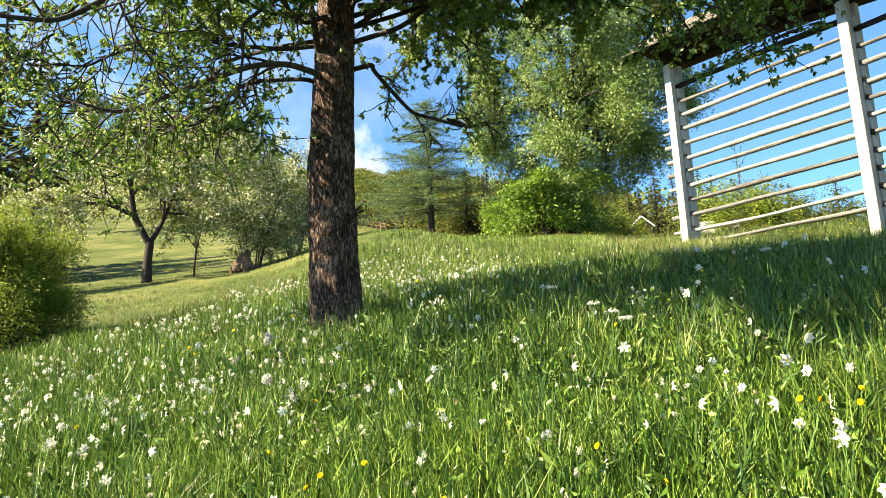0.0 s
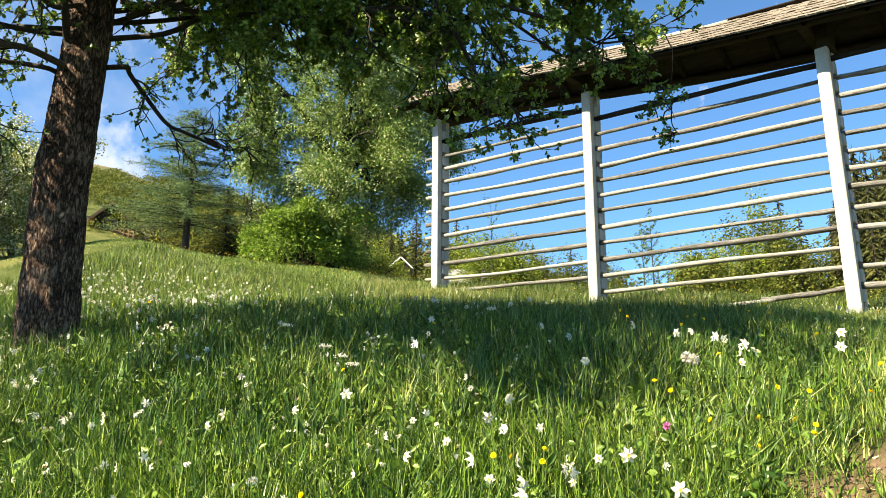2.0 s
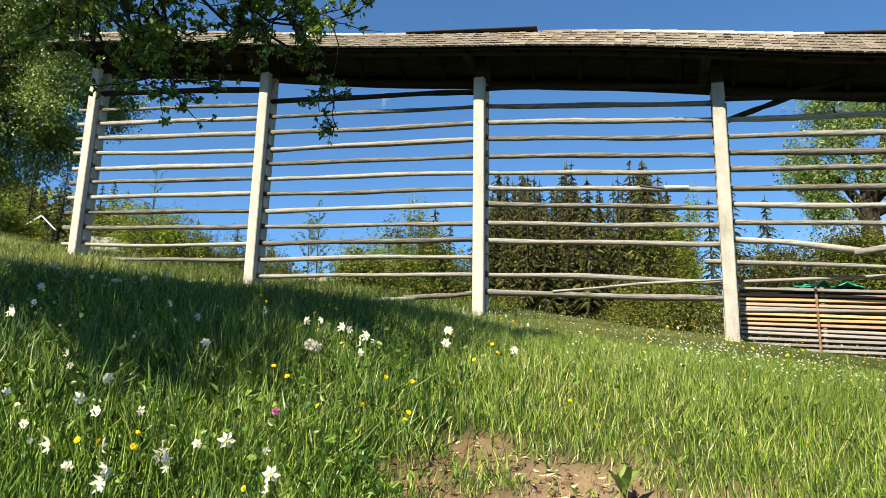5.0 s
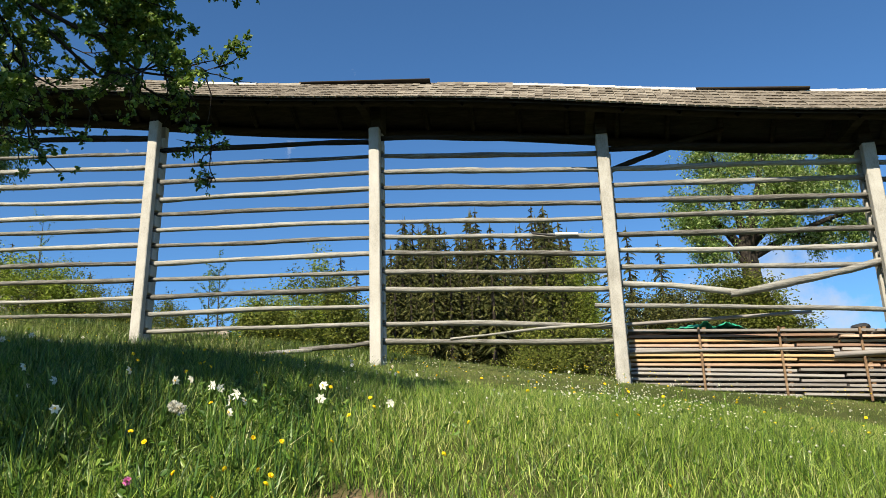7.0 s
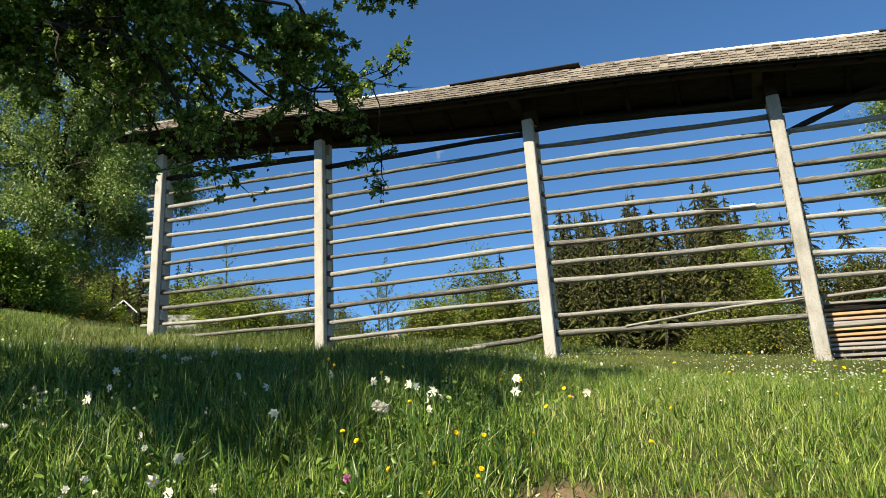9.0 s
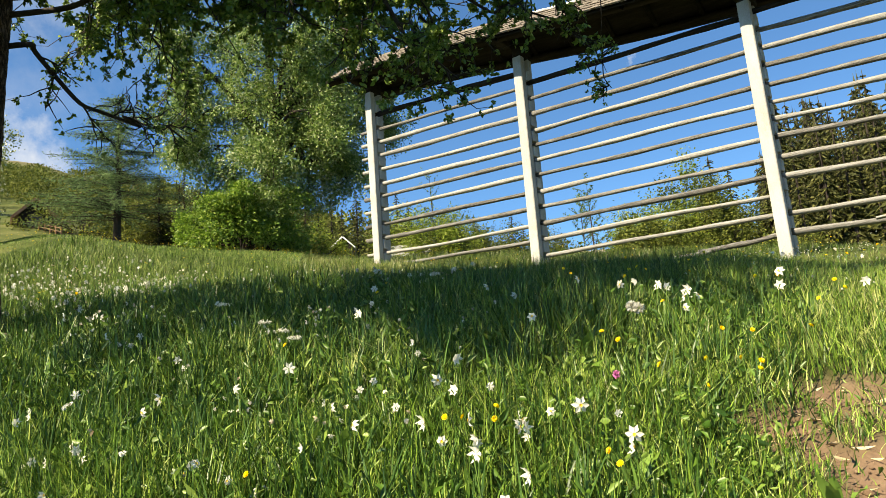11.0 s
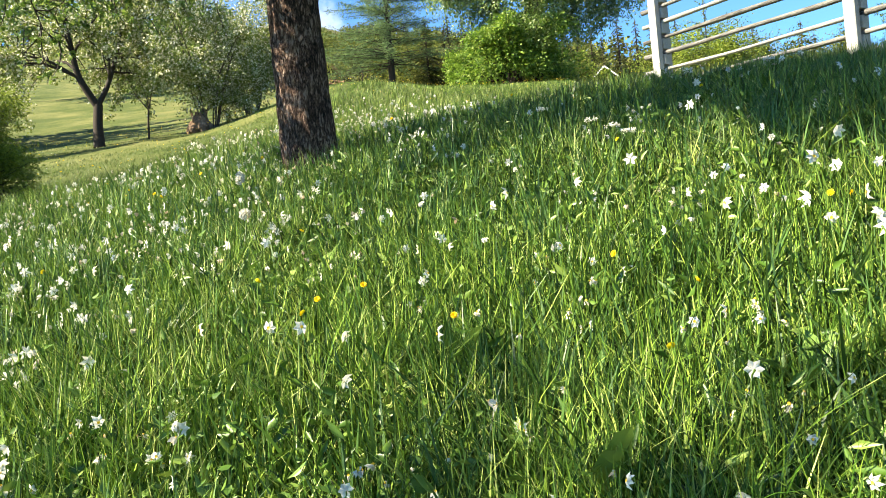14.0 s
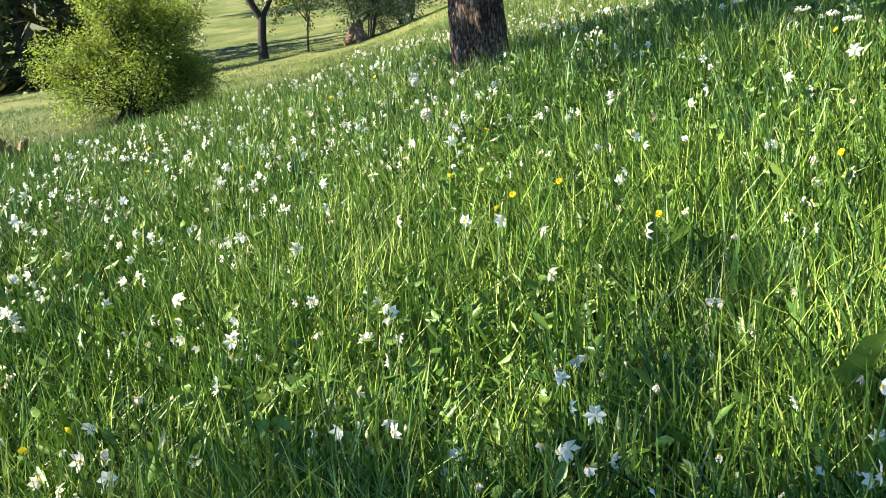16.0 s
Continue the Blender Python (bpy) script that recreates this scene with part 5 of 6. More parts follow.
# apple tree beyond the lumber
tree("apple_tree", (0, 0, 0), "leafy apple tree with a dark trunk beyond the hayrack", [
    (((22.0, -4.70, 2.6), (22.0, -4.72, 4.4), (22.0, -4.80, 6.0), (22.0, -4.75, 7.4)), (0.34, 0.30, 0.27, 0.20), 0.0),
    (((22.0, -4.75, 6.9), (21.9, -4.2, 7.7), (21.8, -3.8, 8.0), (21.9, -3.5, 8.7)), (0.14, 0.11, 0.08, 0.02), 0.6),
    (((22.0, -4.75, 7.3), (22.0, -4.6, 8.4), (22.1, -4.4, 9.3), (22.0, -4.1, 10.0)), (0.14, 0.10, 0.07, 0.02), 0.75),
    (((22.0, -4.8, 7.3), (21.8, -5.2, 8.6), (21.8, -5.4, 9.6), (21.9, -5.5, 10.5)), (0.14, 0.10, 0.07, 0.02), 0.85),
    (((22.0, -4.8, 7.1), (22.1, -5.9, 8.2), (22.3, -6.8, 9.0), (22.3, -7.8, 9.6)), (0.14, 0.10, 0.07, 0.02), 0.85),
    (((22.0, -4.8, 6.8), (21.9, -6.0, 7.4), (21.8, -7.1, 7.8), (21.8, -8.0, 7.8)), (0.12, 0.09, 0.06, 0.02), 0.75),
    (((22.0, -4.75, 6.6), (21.5, -4.9, 7.6), (21.1, -5.3, 8.3), (20.9, -5.8, 8.9)), (0.10, 0.07, 0.05, 0.02), 0.8),
    (((22.0, -4.75, 6.4), (21.6, -4.3, 7.0), (21.5, -3.9, 7.3), (21.5, -3.6, 7.2)), (0.08, 0.06, 0.04, 0.02), 0.5)],
    98, 1.3, 2, 66000, 0.085, M_LEAF_TALL, M_TWIG, droop=0.07, kids=(4, 6), wander=0.5, spread_leaf=0.16, rosette=12, clump=0.08, sides=(12, 5, 3))


# leafy bush given the spruce needle colour to darken it
cloud_bush("green_bush", "leafy bush beyond the lumber stack, in dark spruce colour", (18.6, -2.1, 2.3), (1.9, 1.9, 2.6), 30000, 0.065, M_NEEDLE, 93, 8, group="bushes beyond the rack")
cloud_bush("green_bush", "leafy green bush beyond the lumber stack", (21.1, -4.4, 3.9), (1.1, 1.9, 1.95), 30000, 0.075, M_WOODS, 94, 8, group="bushes beyond the rack")

# ---- conifers ----
def spruce_mesh(seed, h, rad):
    """A ragged spruce: drooping boughs, each a spray of narrow needle tufts."""
    rng = np.random.default_rng(seed)
    V, T = [], []
    lv = 30
    for k in range(lv):
        f = 0.04 + 0.95 * k / (lv - 1)
        L = rad * (1 - f) ** 0.72 * rng.uniform(0.72, 1.15) + 0.010 * h
        n = int(9 - 4 * f)
        off = rng.random() * 6.28
        for b in range(n):
            a = off + 6.28 * b / n + rng.normal() * 0.3
            l = L * rng.uniform(0.5, 1.3)
            d = np.array((math.cos(a), math.sin(a), 0))
            s = np.array((-math.sin(a), math.cos(a), 0))
            zb = h * f + rng.normal() * 0.008 * h
            sag = -rng.uniform(0.25, 0.6) * l
            for j in range(9):
                g0 = 0.10 + 0.105 * j
                root = d * l * g0 + (0, 0, zb + sag * g0 * g0)
                side = (-1 if j % 2 else 1) * rng.uniform(0.15, 0.6) if j < 8 else rng.normal() * 0.1
                tl = l * rng.uniform(0.24, 0.46) + 0.006 * h
                way = d * 0.7 + s * side + np.array((0, 0, -rng.uniform(0.15, 0.9)))
                tip = root + way * tl
                wv = np.cross(way, rng.normal(size=3))
                wv = wv / (np.linalg.norm(wv) + 1e-9) * (0.0032 * h + 0.034 * l)
                i0 = len(V)
                V += [root + wv, root - wv, tip]
                T.append((i0, i0 + 1, i0 + 2))
    V += [np.array((0.006 * h, 0, h * 0.96)), np.array((-0.006 * h, 0.004 * h, h * 0.96)), np.array((0, 0, h * 1.03))]
    T.append((len(V) - 3, len(V) - 2, len(V) - 1))
    tv, tq = tubes([(np.array([(0, 0, -1.0), (0, 0, h * 0.5), (0, 0, h)]), np.array([0.016 * h, 0.010 * h, 0.002]))], 5)
    return mesh_np("foliage", np.array(V), None, T, M_NEEDLE), mesh_np("trunk", tv, tq, None, M_TWIG, True)


SPRUCES = [spruce_mesh(200 + k, 1.0, (0.11, 0.13, 0.15, 0.12)[k]) for k in range(4)]


def spruce(x, y, h, k, label="tall dark green spruce at the forest edge", group="spruces", z=None, wide=1.0):
    top = thing("spruce", (x, y, gz(x, y) - 0.2 if z is None else z), label, "tree", group, "", (x * 7 + y * 3) % 6.28)
    for me, nm in zip(SPRUCES[k % 4], ("foliage", "trunk")):
        part(nm, me, None, top)
    top.scale = (h * wide, h * wide, h)
    return top


def polar(az, r):
    a = radians(az)
    return 0.9 + r * math.sin(a), 0.6 + r * math.cos(a)


rg = np.random.default_rng(300)
# wood behind the third bay
for k in range(240):
    az = rg.uniform(75.6, 92.0)
    r = rg.uniform(48, 76)
    x, y = polar(az, r)
    el = 18.6 + 0.8 * math.sin(az * 1.3) + rg.normal() * 0.5 - max(0, 77.5 - az) * 1.6 - max(0, az - 90.3) * 2.2
    g = gz(x, y) - 1.0
    spruce(x, y, 1.5 + r * math.tan(radians(el)) * (rg.uniform(0.78, 1.0) if k % 3 else rg.uniform(0.45, 0.8)) - g, k, z=g, wide=rg.uniform(0.8, 1.15))
for k, (az, el) in enumerate(((95.2, 16.8), (93.6, 15.8), (97.5, 15.6), (92.2, 14.8))):
    x, y = polar(az, 62)
    g = gz(x, y) - 1
    spruce(x, y, 1.5 + 62 * math.tan(radians(el)) - g, k, z=g)
for k, (az, el, r) in enumerate(((52.0, 12.4, 100), (53.2, 12.0, 104), (54.4, 12.7, 98), (72.6, 15.6, 66), (73.8, 14.6, 70), (57.4, 13.3, 70), (58.2, 12.4, 80), (46.5, 14.6, 110), (47.6, 14.4, 105), (48.4, 14.8, 112), (45.2, 15.2, 120), (44.0, 14.8, 125), (43.2, 15.6, 118), (42.2, 15.0, 120), (41.2, 16.4, 110), (40.4, 16.0, 118), (39.4, 17.6, 110), (49.3, 14.2, 118), (38.6, 17.0, 112))):
    x, y = polar(az, r)
    g = gz(x, y) - 1
    el += 0.9 if 44 < az < 56 else 0
    spruce(x, y, 1.5 + r * math.tan(radians(el)) - g, k, "dark spruce on the far slope", "far spruces", g, 1.3)
# dark conifers at the meadow's edge
for k, (az, r, el) in enumerate(((-3.5, 33, 27), (-6.5, 36, 30), (-9, 31, 28), (-1.2, 38, 25), (-13, 34, 30), (-17, 33, 29), (-21, 36, 28))):
    x, y = polar(az, r)
    g = gz(x, y) - 0.3
    spruce(x, y, 1.5 + r * math.tan(radians(el)) - g, k, "large dark spruce at the meadow's edge", "edge spruces", g, 1.25)
for k in range(10):
    az, r = rg.uniform(28.5, 34), rg.uniform(40, 48)
    x, y = polar(az, r)
    g = gz(x, y) - 0.3
    spruce(x, y, rg.uniform(2.5, 5.0), k, "small spruce below the larch", "small spruces", g, 1.6)


# broad-leaved trees of the distance
def round_tree(x, y, z, h, w, material, seed, n=2600, size=0.3, label="light green broad-leaved tree beyond the hayrack", group="far trees"):
    return cloud_bush("broadleaf_tree", label, (x, y, z), (w * 1.25, w * 1.25, h * 0.80), n, size, material, seed, 5, "tree", group=group)


for k, (az, r, el, w, mt) in enumerate(((50.6, 60, 13.6, 4.2, M_LEAF_LIME), (52.8, 66, 12.8, 4.0, M_WOODS), (55.0, 70, 12.4, 3.6, M_WOODS), (69.6, 52, 14.6, 3.6, M_LEAF_LIME), (71.8, 50, 13.6, 3.2, M_WOODS), (68.2, 45, 11.2, 2.2, M_WOODS),
                                        (91.6, 50, 15.4, 2.0, M_LEAF_LIME), (88.0, 46, 10.5, 2.6, M_WOODS), (99, 42, 12.0, 3.4, M_LEAF_TALL), (103, 40, 11.8, 3.0, M_LEAF_LIME), (97, 38, 11.6, 2.4, M_BLOSSOM),
                                        (48.6, 64, 12.2, 3.0, M_WOODS), (49.6, 72, 12.9, 3.4, M_WOODS), (51.8, 58, 12.0, 2.6, M_WOODS), (56.4, 66, 12.0, 3.4, M_WOODS), (58.6, 70, 11.2, 3.2, M_WOODS), (60.2, 72, 10.8, 2.6, M_WOODS), (65.4, 66, 10.4, 2.8, M_WOODS), (67.0, 55, 11.6, 2.6, M_LEAF_TALL), (74.0, 52, 12.0, 2.6, M_WOODS), (76.5, 46, 10.2, 2.4, M_WOODS), (90.0, 48, 14.0, 2.4, M_WOODS), (29.5, 46, 15.6, 3.0, M_WOODS), (25.5, 50, 16.2, 3.2, M_WOODS), (32.5, 42, 15.2, 2.6, M_WOODS), (39.5, 60, 14.6, 3.2, M_WOODS), (42.0, 62, 13.4, 2.4, M_LEAF_LIME))):
    x, y = polar(az, r)
    g = gz(x, y) - 0.5
    if 47 < az < 75:
        el += 1.1
    h = 1.5 + r * math.tan(radians(el)) - g
    dense = 18000 if 89 < az < 93 else 12000 if 75 < az < 93 else 15000 if 47 < az < 75 else 7000
    round_tree(x, y, g, h, w, mt, 400 + k, dense, 0.16 if az > 75 and az < 93 else 0.17 if 47 < az < 75 else 0.008 * h + 0.13)
# thin bare birches
for k, (az, r, el) in enumerate(((51.2, 58, 16.8), (63.5, 55, 14.9), (62.8, 57, 14.0))):
    x, y = polar(az, r)
    g = gz(x, y) - 0.5
    h = 1.5 + r * math.tan(radians(el)) - g
    tree("bare_birch", (0, 0, 0), "thin nearly leafless tree beyond the hayrack", [((((x, y, g)), (x + 0.1, y, g + h * 0.5), (x, y, g + h)), (0.09, 0.06, 0.015), 1.0)], 500 + k, 1.9, 1, 500 if k == 0 else 1100, 0.16, M_LARCH, M_TWIG, droop=-0.05, kids=(11, 13), first=0.35, sides=(6, 4, 3), group="bare birches")


def far_woods():
    """Mixed woodland on the distant hills, one body of foliage."""
    rng = np.random.default_rng(77)
    cone_v, cone_t, leaf_p, leaf_a, leaf_s = [], [], [], [], []
    for k in range(850):
        az = rng.uniform(-25, 62)
        r = rng.uniform(130, 420)
        if az < 16 and r < 190:
            continue
        if 0 < az < 20 and r > 330 and rng.random() < 0.8:
            continue
        x, y = polar(az, r)
        g = gz(x, y)
        h = rng.uniform(6, 12)
        if 14 < az < 29:
            h = min(h, 1.5 + r * math.tan(radians(17.5)) - g)
            if h < 3.5:
                continue
        if rng.random() < 0.42 and r > 210:
            for lev in range(7):
                f = 0.1 + 0.8 * lev / 6
                ra = h * 0.2 * (1 - f) + 0.15
                for b in range(6):
                    a = 6.28 * b / 6 + lev + rng.normal() * 0.2
                    i0 = len(cone_v)
                    cone_v += [(x, y, g + h * (f + 0.22)), (x + math.cos(a) * ra, y + math.sin(a) * ra, g + h * f), (x + math.cos(a + 0.9) * ra, y + math.sin(a + 0.9) * ra, g + h * (f + 0.02))]
                    cone_t.append((i0, i0 + 1, i0 + 2))
        else:
            fine = 15 < az < 36
            m = (210 if r < 230 else 110) * (3 if fine else 1)
            d = rng.normal(size=(m, 3))
            d /= np.linalg.norm(d, axis=1)[:, None]
            w = h * rng.uniform(0.35, 0.5)
            pos = np.array((x, y, g + h * 0.55)) + d * np.array((w, w, h * 0.5)) * rng.uniform(0.6, 1.05, (m, 1))
            leaf_p.append(pos)
            leaf_a.append(d + rng.normal(size=(m, 3)))
            leaf_s.append(np.full(m, h * (0.075 if r < 230 else 0.115) * (0.62 if fine else 1.0)))
    ob = new("conifer_woods", mesh_np("conifer_woods", np.array(cone_v), None, cone_t, M_NEEDLE))
    tagged(ob, "dark conifers scattered over the distant hillside", "woods", "", "stuff")
    V, T = leaves(np.concatenate(leaf_p), np.concatenate(leaf_a), np.concatenate(leaf_s), rng, 0.8)
    ob = new("broadleaf_woods", mesh_np("broadleaf_woods", V, None, T, M_WOODS))
    tagged(ob, "yellow-green broad-leaved woods on the distant hillside", "woods", "", "stuff")


far_woods()


# ---- houses ----
def house(name, label, az, r, w, d, wall_h, roof_h, turn, wall_mat, roof_mat, sink=0.0, z=None, over=0.35, trim=None):
    x, y = polar(az, r)
    g = (gz(x, y) if z is None else z) - sink
    h = thing(name, (x, y, g), label, "house", "", "", radians(turn))
    bm = box_bm((w, d, wall_h + 2), (0, 0, wall_h / 2 - 1))
    part("wall", bm, wall_mat, h)
    for s in (-1, 1):
        bm = bmesh.new()
        vs = [bm.verts.new(v) for v in ((-w / 2 + 0.02, s * (d / 2 - 0.02), wall_h), (w / 2 - 0.02, s * (d / 2 - 0.02), wall_h), (0, s * (d / 2 - 0.02), wall_h + roof_h))]
        vb = [bm.verts.new(v.co - Vector((0, s * 0.12, 0))) for v in vs]
        bm.faces.new(vs)
        bm.faces.new(vb[::-1])
        for i in range(3):
            bm.faces.new((vs[i], vb[i], vb[(i + 1) % 3], vs[(i + 1) % 3]))
        part("gable", bm, wall_mat if wall_mat is M_DARKWOOD else M_LOGWALL, h)
    for s in (-1, 1):
        e = Vector((s * (w / 2 + over), 0, wall_h - roof_h * over / (w / 2)))
        t = Vector((0, 0, wall_h + roof_h))
        nv = Vector((s * roof_h, 0, w / 2)).normalized() * 0.14
        bm = bmesh.new()
        vs = []
        for yy in (-d / 2 - over, d / 2 + over):
            for q in (e, t, t + nv, e + nv):
                vs.append(bm.verts.new((q.x, yy, q.z)))
        for i in range(4):
            bm.faces.new((vs[i], vs[(i + 1) % 4], vs[(i + 1) % 4 + 4], vs[i + 4]))
        bm.faces.new(vs[:4])
        bm.faces.new(vs[7:3:-1])
        part("roof", bm, roof_mat, h)
    for s in (-1, 1):
        ang = math.atan2(roof_h, w / 2)
        ln = math.hypot(roof_h, w / 2) + over
        bm = box_bm((ln, 0.06, 0.16), (s * (w / 4 + over * 0.45), -d / 2 - over - 0.04, wall_h + roof_h / 2 - roof_h * over * 0.45 / (w / 2) + 0.06), 0, Euler((0, s * ang, 0)).to_matrix())
        part("bargeboard", bm, trim or M_PLASTER, h)
    bm = box_bm((0.7, 0.06, 0.8), (0, -d / 2 - 0.01, wall_h * 0.55))
    part("window", bm, M_BLACK, h)
    return h


house("hut", "small wooden hut with dark gable and pale bargeboards beyond the meadow", 44.0, 100, 2.7, 4.0, 2.4, 1.25, -44, M_DARKWOOD, M_ROOFGREY, 0, 19.75, 0.35, M_WHITEPL)
house("log_house", "dark brown log house with a steep brown roof on the slope", 22.4, 54, 1.9, 3.4, 0.8, 0.95, -20, M_DARKWOOD, M_ROOFBROWN, 0.45, None, 0.35, M_LOGWALL)
house("farmhouse", "distant farmhouse with a grey roof and pale walls", 50.2, 60, 3.4, 6.5, 2.4, 1.8, 35, M_PLASTER, M_ROOFGREY, 0, 9.7, 0.35, M_STONE)
house("farmhouse", "distant pale farmhouse with a sandy stone roof", 61.2, 62, 3.6, 6.0, 2.6, 1.7, 30, M_PLASTER, M_STONE, 0, 8.1, 0.35, M_STONE)

# stump, log, rocks
def stump(name, label, place, r, h, seed):
    """A rotten stump: lumpy flared base and a ring of splintered, leaning shards."""
    t = thing(name, place, label, "tree stump")
    rng = np.random.default_rng(seed)
    bm = bmesh.new()
    bmesh.ops.create_icosphere(bm, subdivisions=4, radius=1.0)
    for v in bm.verts:
        a = math.atan2(v.co.y, v.co.x)
        k = 1 + 0.22 * math.sin(a * 5 + seed) + 0.35 * noise.noise(v.co * 2.3 + Vector((seed, 0, 0))) + 0.18 * noise.noise(v.co * 7)
        v.co = Vector((v.co.x * r * k * (1.25 - 0.35 * v.co.z), v.co.y * r * k * (1.25 - 0.35 * v.co.z), v.co.z * h * (0.75 + 0.5 * noise.noise(v.co * 4 + Vector((0, seed, 0))))))
    part("base", bm, M_CUTWOOD, t)
    for i in range(11):
        a = 6.2832 * i / 11 + rng.normal() * 0.15
        rr = r * rng.uniform(0.55, 0.95)
        hh = h * rng.uniform(0.5, 1.25)
        bm = box_bm((r * rng.uniform(0.12, 0.2), r * rng.uniform(0.3, 0.5), hh), (0, 0, 0), 0.004)
        for v in bm.verts:
            if v.co.z > 0:
                v.co.x *= 0.4
                v.co.y *= rng.uniform(0.3, 0.8)
                v.co.z *= rng.uniform(0.75, 1.2)
        ob = part("shard", bm, M_CUTWOOD, t)
        ob.matrix_basis = pose(math.cos(a) * rr, math.sin(a) * rr, h * 0.3 + hh * 0.25, rng.normal() * 9, rng.uniform(2, 16), math.degrees(a))


stump("tree_stump", "broken brown tree stump beside the shrub", at_ground(5.2, 19.05, 0.12), 0.20, 0.38, 2)
stump("tree_stump", "weathered tree stump in the grass below the bank", at_ground(-0.55, 7.5), 0.24, 0.3, 5)




def build_fence():
    f = thing("fence", (0, 0, 0), "low wooden fence beside the log house", "fence")
    pts = [polar(22.7 + 0.35 * k, 51 - 0.5 * k) for k in range(5)]
    for x, y in pts:
        g = gz(x, y)
        part("post", box_bm((0.08, 0.08, 0.6), (x, y, g + 0.25), 0.01), M_LOGWALL, f)
    for a, b in zip(pts, pts[1:]):
        for dz in (0.24, 0.45):
            V, Q = tubes([([(*a, gz(*a) + dz), (*b, gz(*b) + dz)], [0.03, 0.03])], 5)
            part("rail", mesh_np("rail", V, Q, None, M_LOGWALL), None, f)


build_fence()

# ---- meadow plants ----
CX, CY = 0.9, 0.6


def scatter(rng, n, r0, r1, az0=-24.0, az1=128.0):
    r = np.sqrt(rng.uniform(r0 * r0, r1 * r1, n))
    a = np.radians(rng.uniform(az0, az1, n))
    return CX + r * np.sin(a), CY + r * np.cos(a)


def turf_height(x, y):
    """Tall growth on the bank, short turf towards the hayrack."""
    h = 0.30 - 0.13 * smooth01(1.9, 0.4, y - 0.12 * x) - 0.10 * smooth01(5.5, 9.5, x)
    h = h - 0.22 * smooth01(0.9, 2.4, y - 6.6 - 0.95 * x)
    return np.clip(h, 0.06, 0.32)


def blades(rng, x, y, h, w, segs=3, lean=0.28, curl=0.8):
    """Curved tapering grass blades standing on the ground."""
    n = len(x)
    z = ground_z(x, y) - 0.015
    a = rng.uniform(0, 2 * math.pi, n)
    d = np.stack([np.cos(a), np.sin(a), np.zeros(n)], 1)
    t = rng.uniform(0, 2 * math.pi, n)
    s = np.stack([np.cos(t), np.sin(t), np.zeros(n)], 1)
    ln = (rng.uniform(0.0, lean, n) + (rng.random(n) < 0.14) * rng.uniform(0.2, 0.9, n))[:, None]
    cu = rng.uniform(0.0, curl, n)[:, None] ** 1.5
    base = np.stack([x, y, z], 1)
    H = h[:, None]
    rows = []
    for k in range(segs):
        f = k / segs
        c = base + d * H * (ln * f + cu * f * f) + np.array([0, 0, 1.0]) * H * (f - 0.35 * cu * f * f)
        ww = w[:, None] * (1 - 0.75 * f ** 1.6) * 0.5
        rows += [c - s * ww, c + s * ww]
    tip = base + d * H * (ln + cu) + np.array([0, 0, 1.0]) * H * (1 - 0.35 * cu)
    V = np.stack(rows + [tip], 1).reshape(-1, 3)
    m = 2 * segs + 1
    k = np.arange(n)[:, None] * m
    Q = [k + np.array([[2 * i, 2 * i + 1, 2 * i + 3, 2 * i + 2]]) for i in range(segs - 1)]
    T = k + np.array([[2 * segs - 2, 2 * segs - 1, 2 * segs]])
    return V, (np.concatenate(Q) if Q else None), T


def grass_field(name, label, n, r0, r1, hs, ws, segs, material, seed, keep_soil=0.08, az=(-24.0, 128.0)):
    rng = np.random.default_rng(seed)
    x, y = scatter(rng, n, r0, r1, *az)
    clump = 0.5 + 0.5 * np.sin(x * 3.1 + 1.7 * np.sin(y * 2.3)) * np.sin(y * 2.7 + 1.3 * np.sin(x * 1.9))
    ok = (rng.random(n) > soil_mask(x, y) * (1 - keep_soil)) & (rng.random(n) < 0.55 + 0.45 * clump)
    ok &= np.hypot(x - TX, y - TY) > 0.2
    x, y, clump = x[ok], y[ok], clump[ok]
    h = turf_height(x, y) * rng.uniform(0.45, 1.15, len(x)) * hs * (0.8 + 0.35 * clump) * (1 - 0.68 * np.exp(-(((x - 3.85) / 0.85) ** 2 + ((y - 0.6) / 1.0) ** 2) ** 2))
    V, Q, T = blades(rng, x, y, h, rng.uniform(0.6, 1.3, len(x)) * ws * np.clip(turf_height(x, y) / 0.24, 0.6, 1.0), segs)
    ob = new(name, mesh_np(name, V, Q, T, material))
    return tagged(ob, label, "grass", "", "stuff")


grass_field("grass", "tall fresh green grass blades of the spring meadow", 105000, 0.7, 3.4, 0.95, 0.0066, 3, M_GRASS_LUSH, 1)
grass_field("grass", "dense green meadow grass under the fruit tree", 250000, 3.2, 8.5, 1.0, 0.0080, 2, M_GRASS, 2)
grass_field("grass", "fine short grass round the bare earth", 60000, 2.6, 8.0, 1.0, 0.0058, 2, M_TURF, 6, az=(55.0, 118.0))
grass_field("grass", "sunlit meadow grass towards the hayrack", 170000, 8.2, 16, 0.9, 0.0135, 1, M_TURF, 3)
grass_field("grass", "short pale grass of the upper meadow", 220000, 15.5, 40, 0.78, 0.024, 1, M_FARGRASS, 4)
grass_field("grass", "coarse weedy grass on the slope behind the fruit tree", 100000, 8.0, 23, 0.72, 0.0105, 2, M_GRASS, 7, az=(17.0, 41.0))


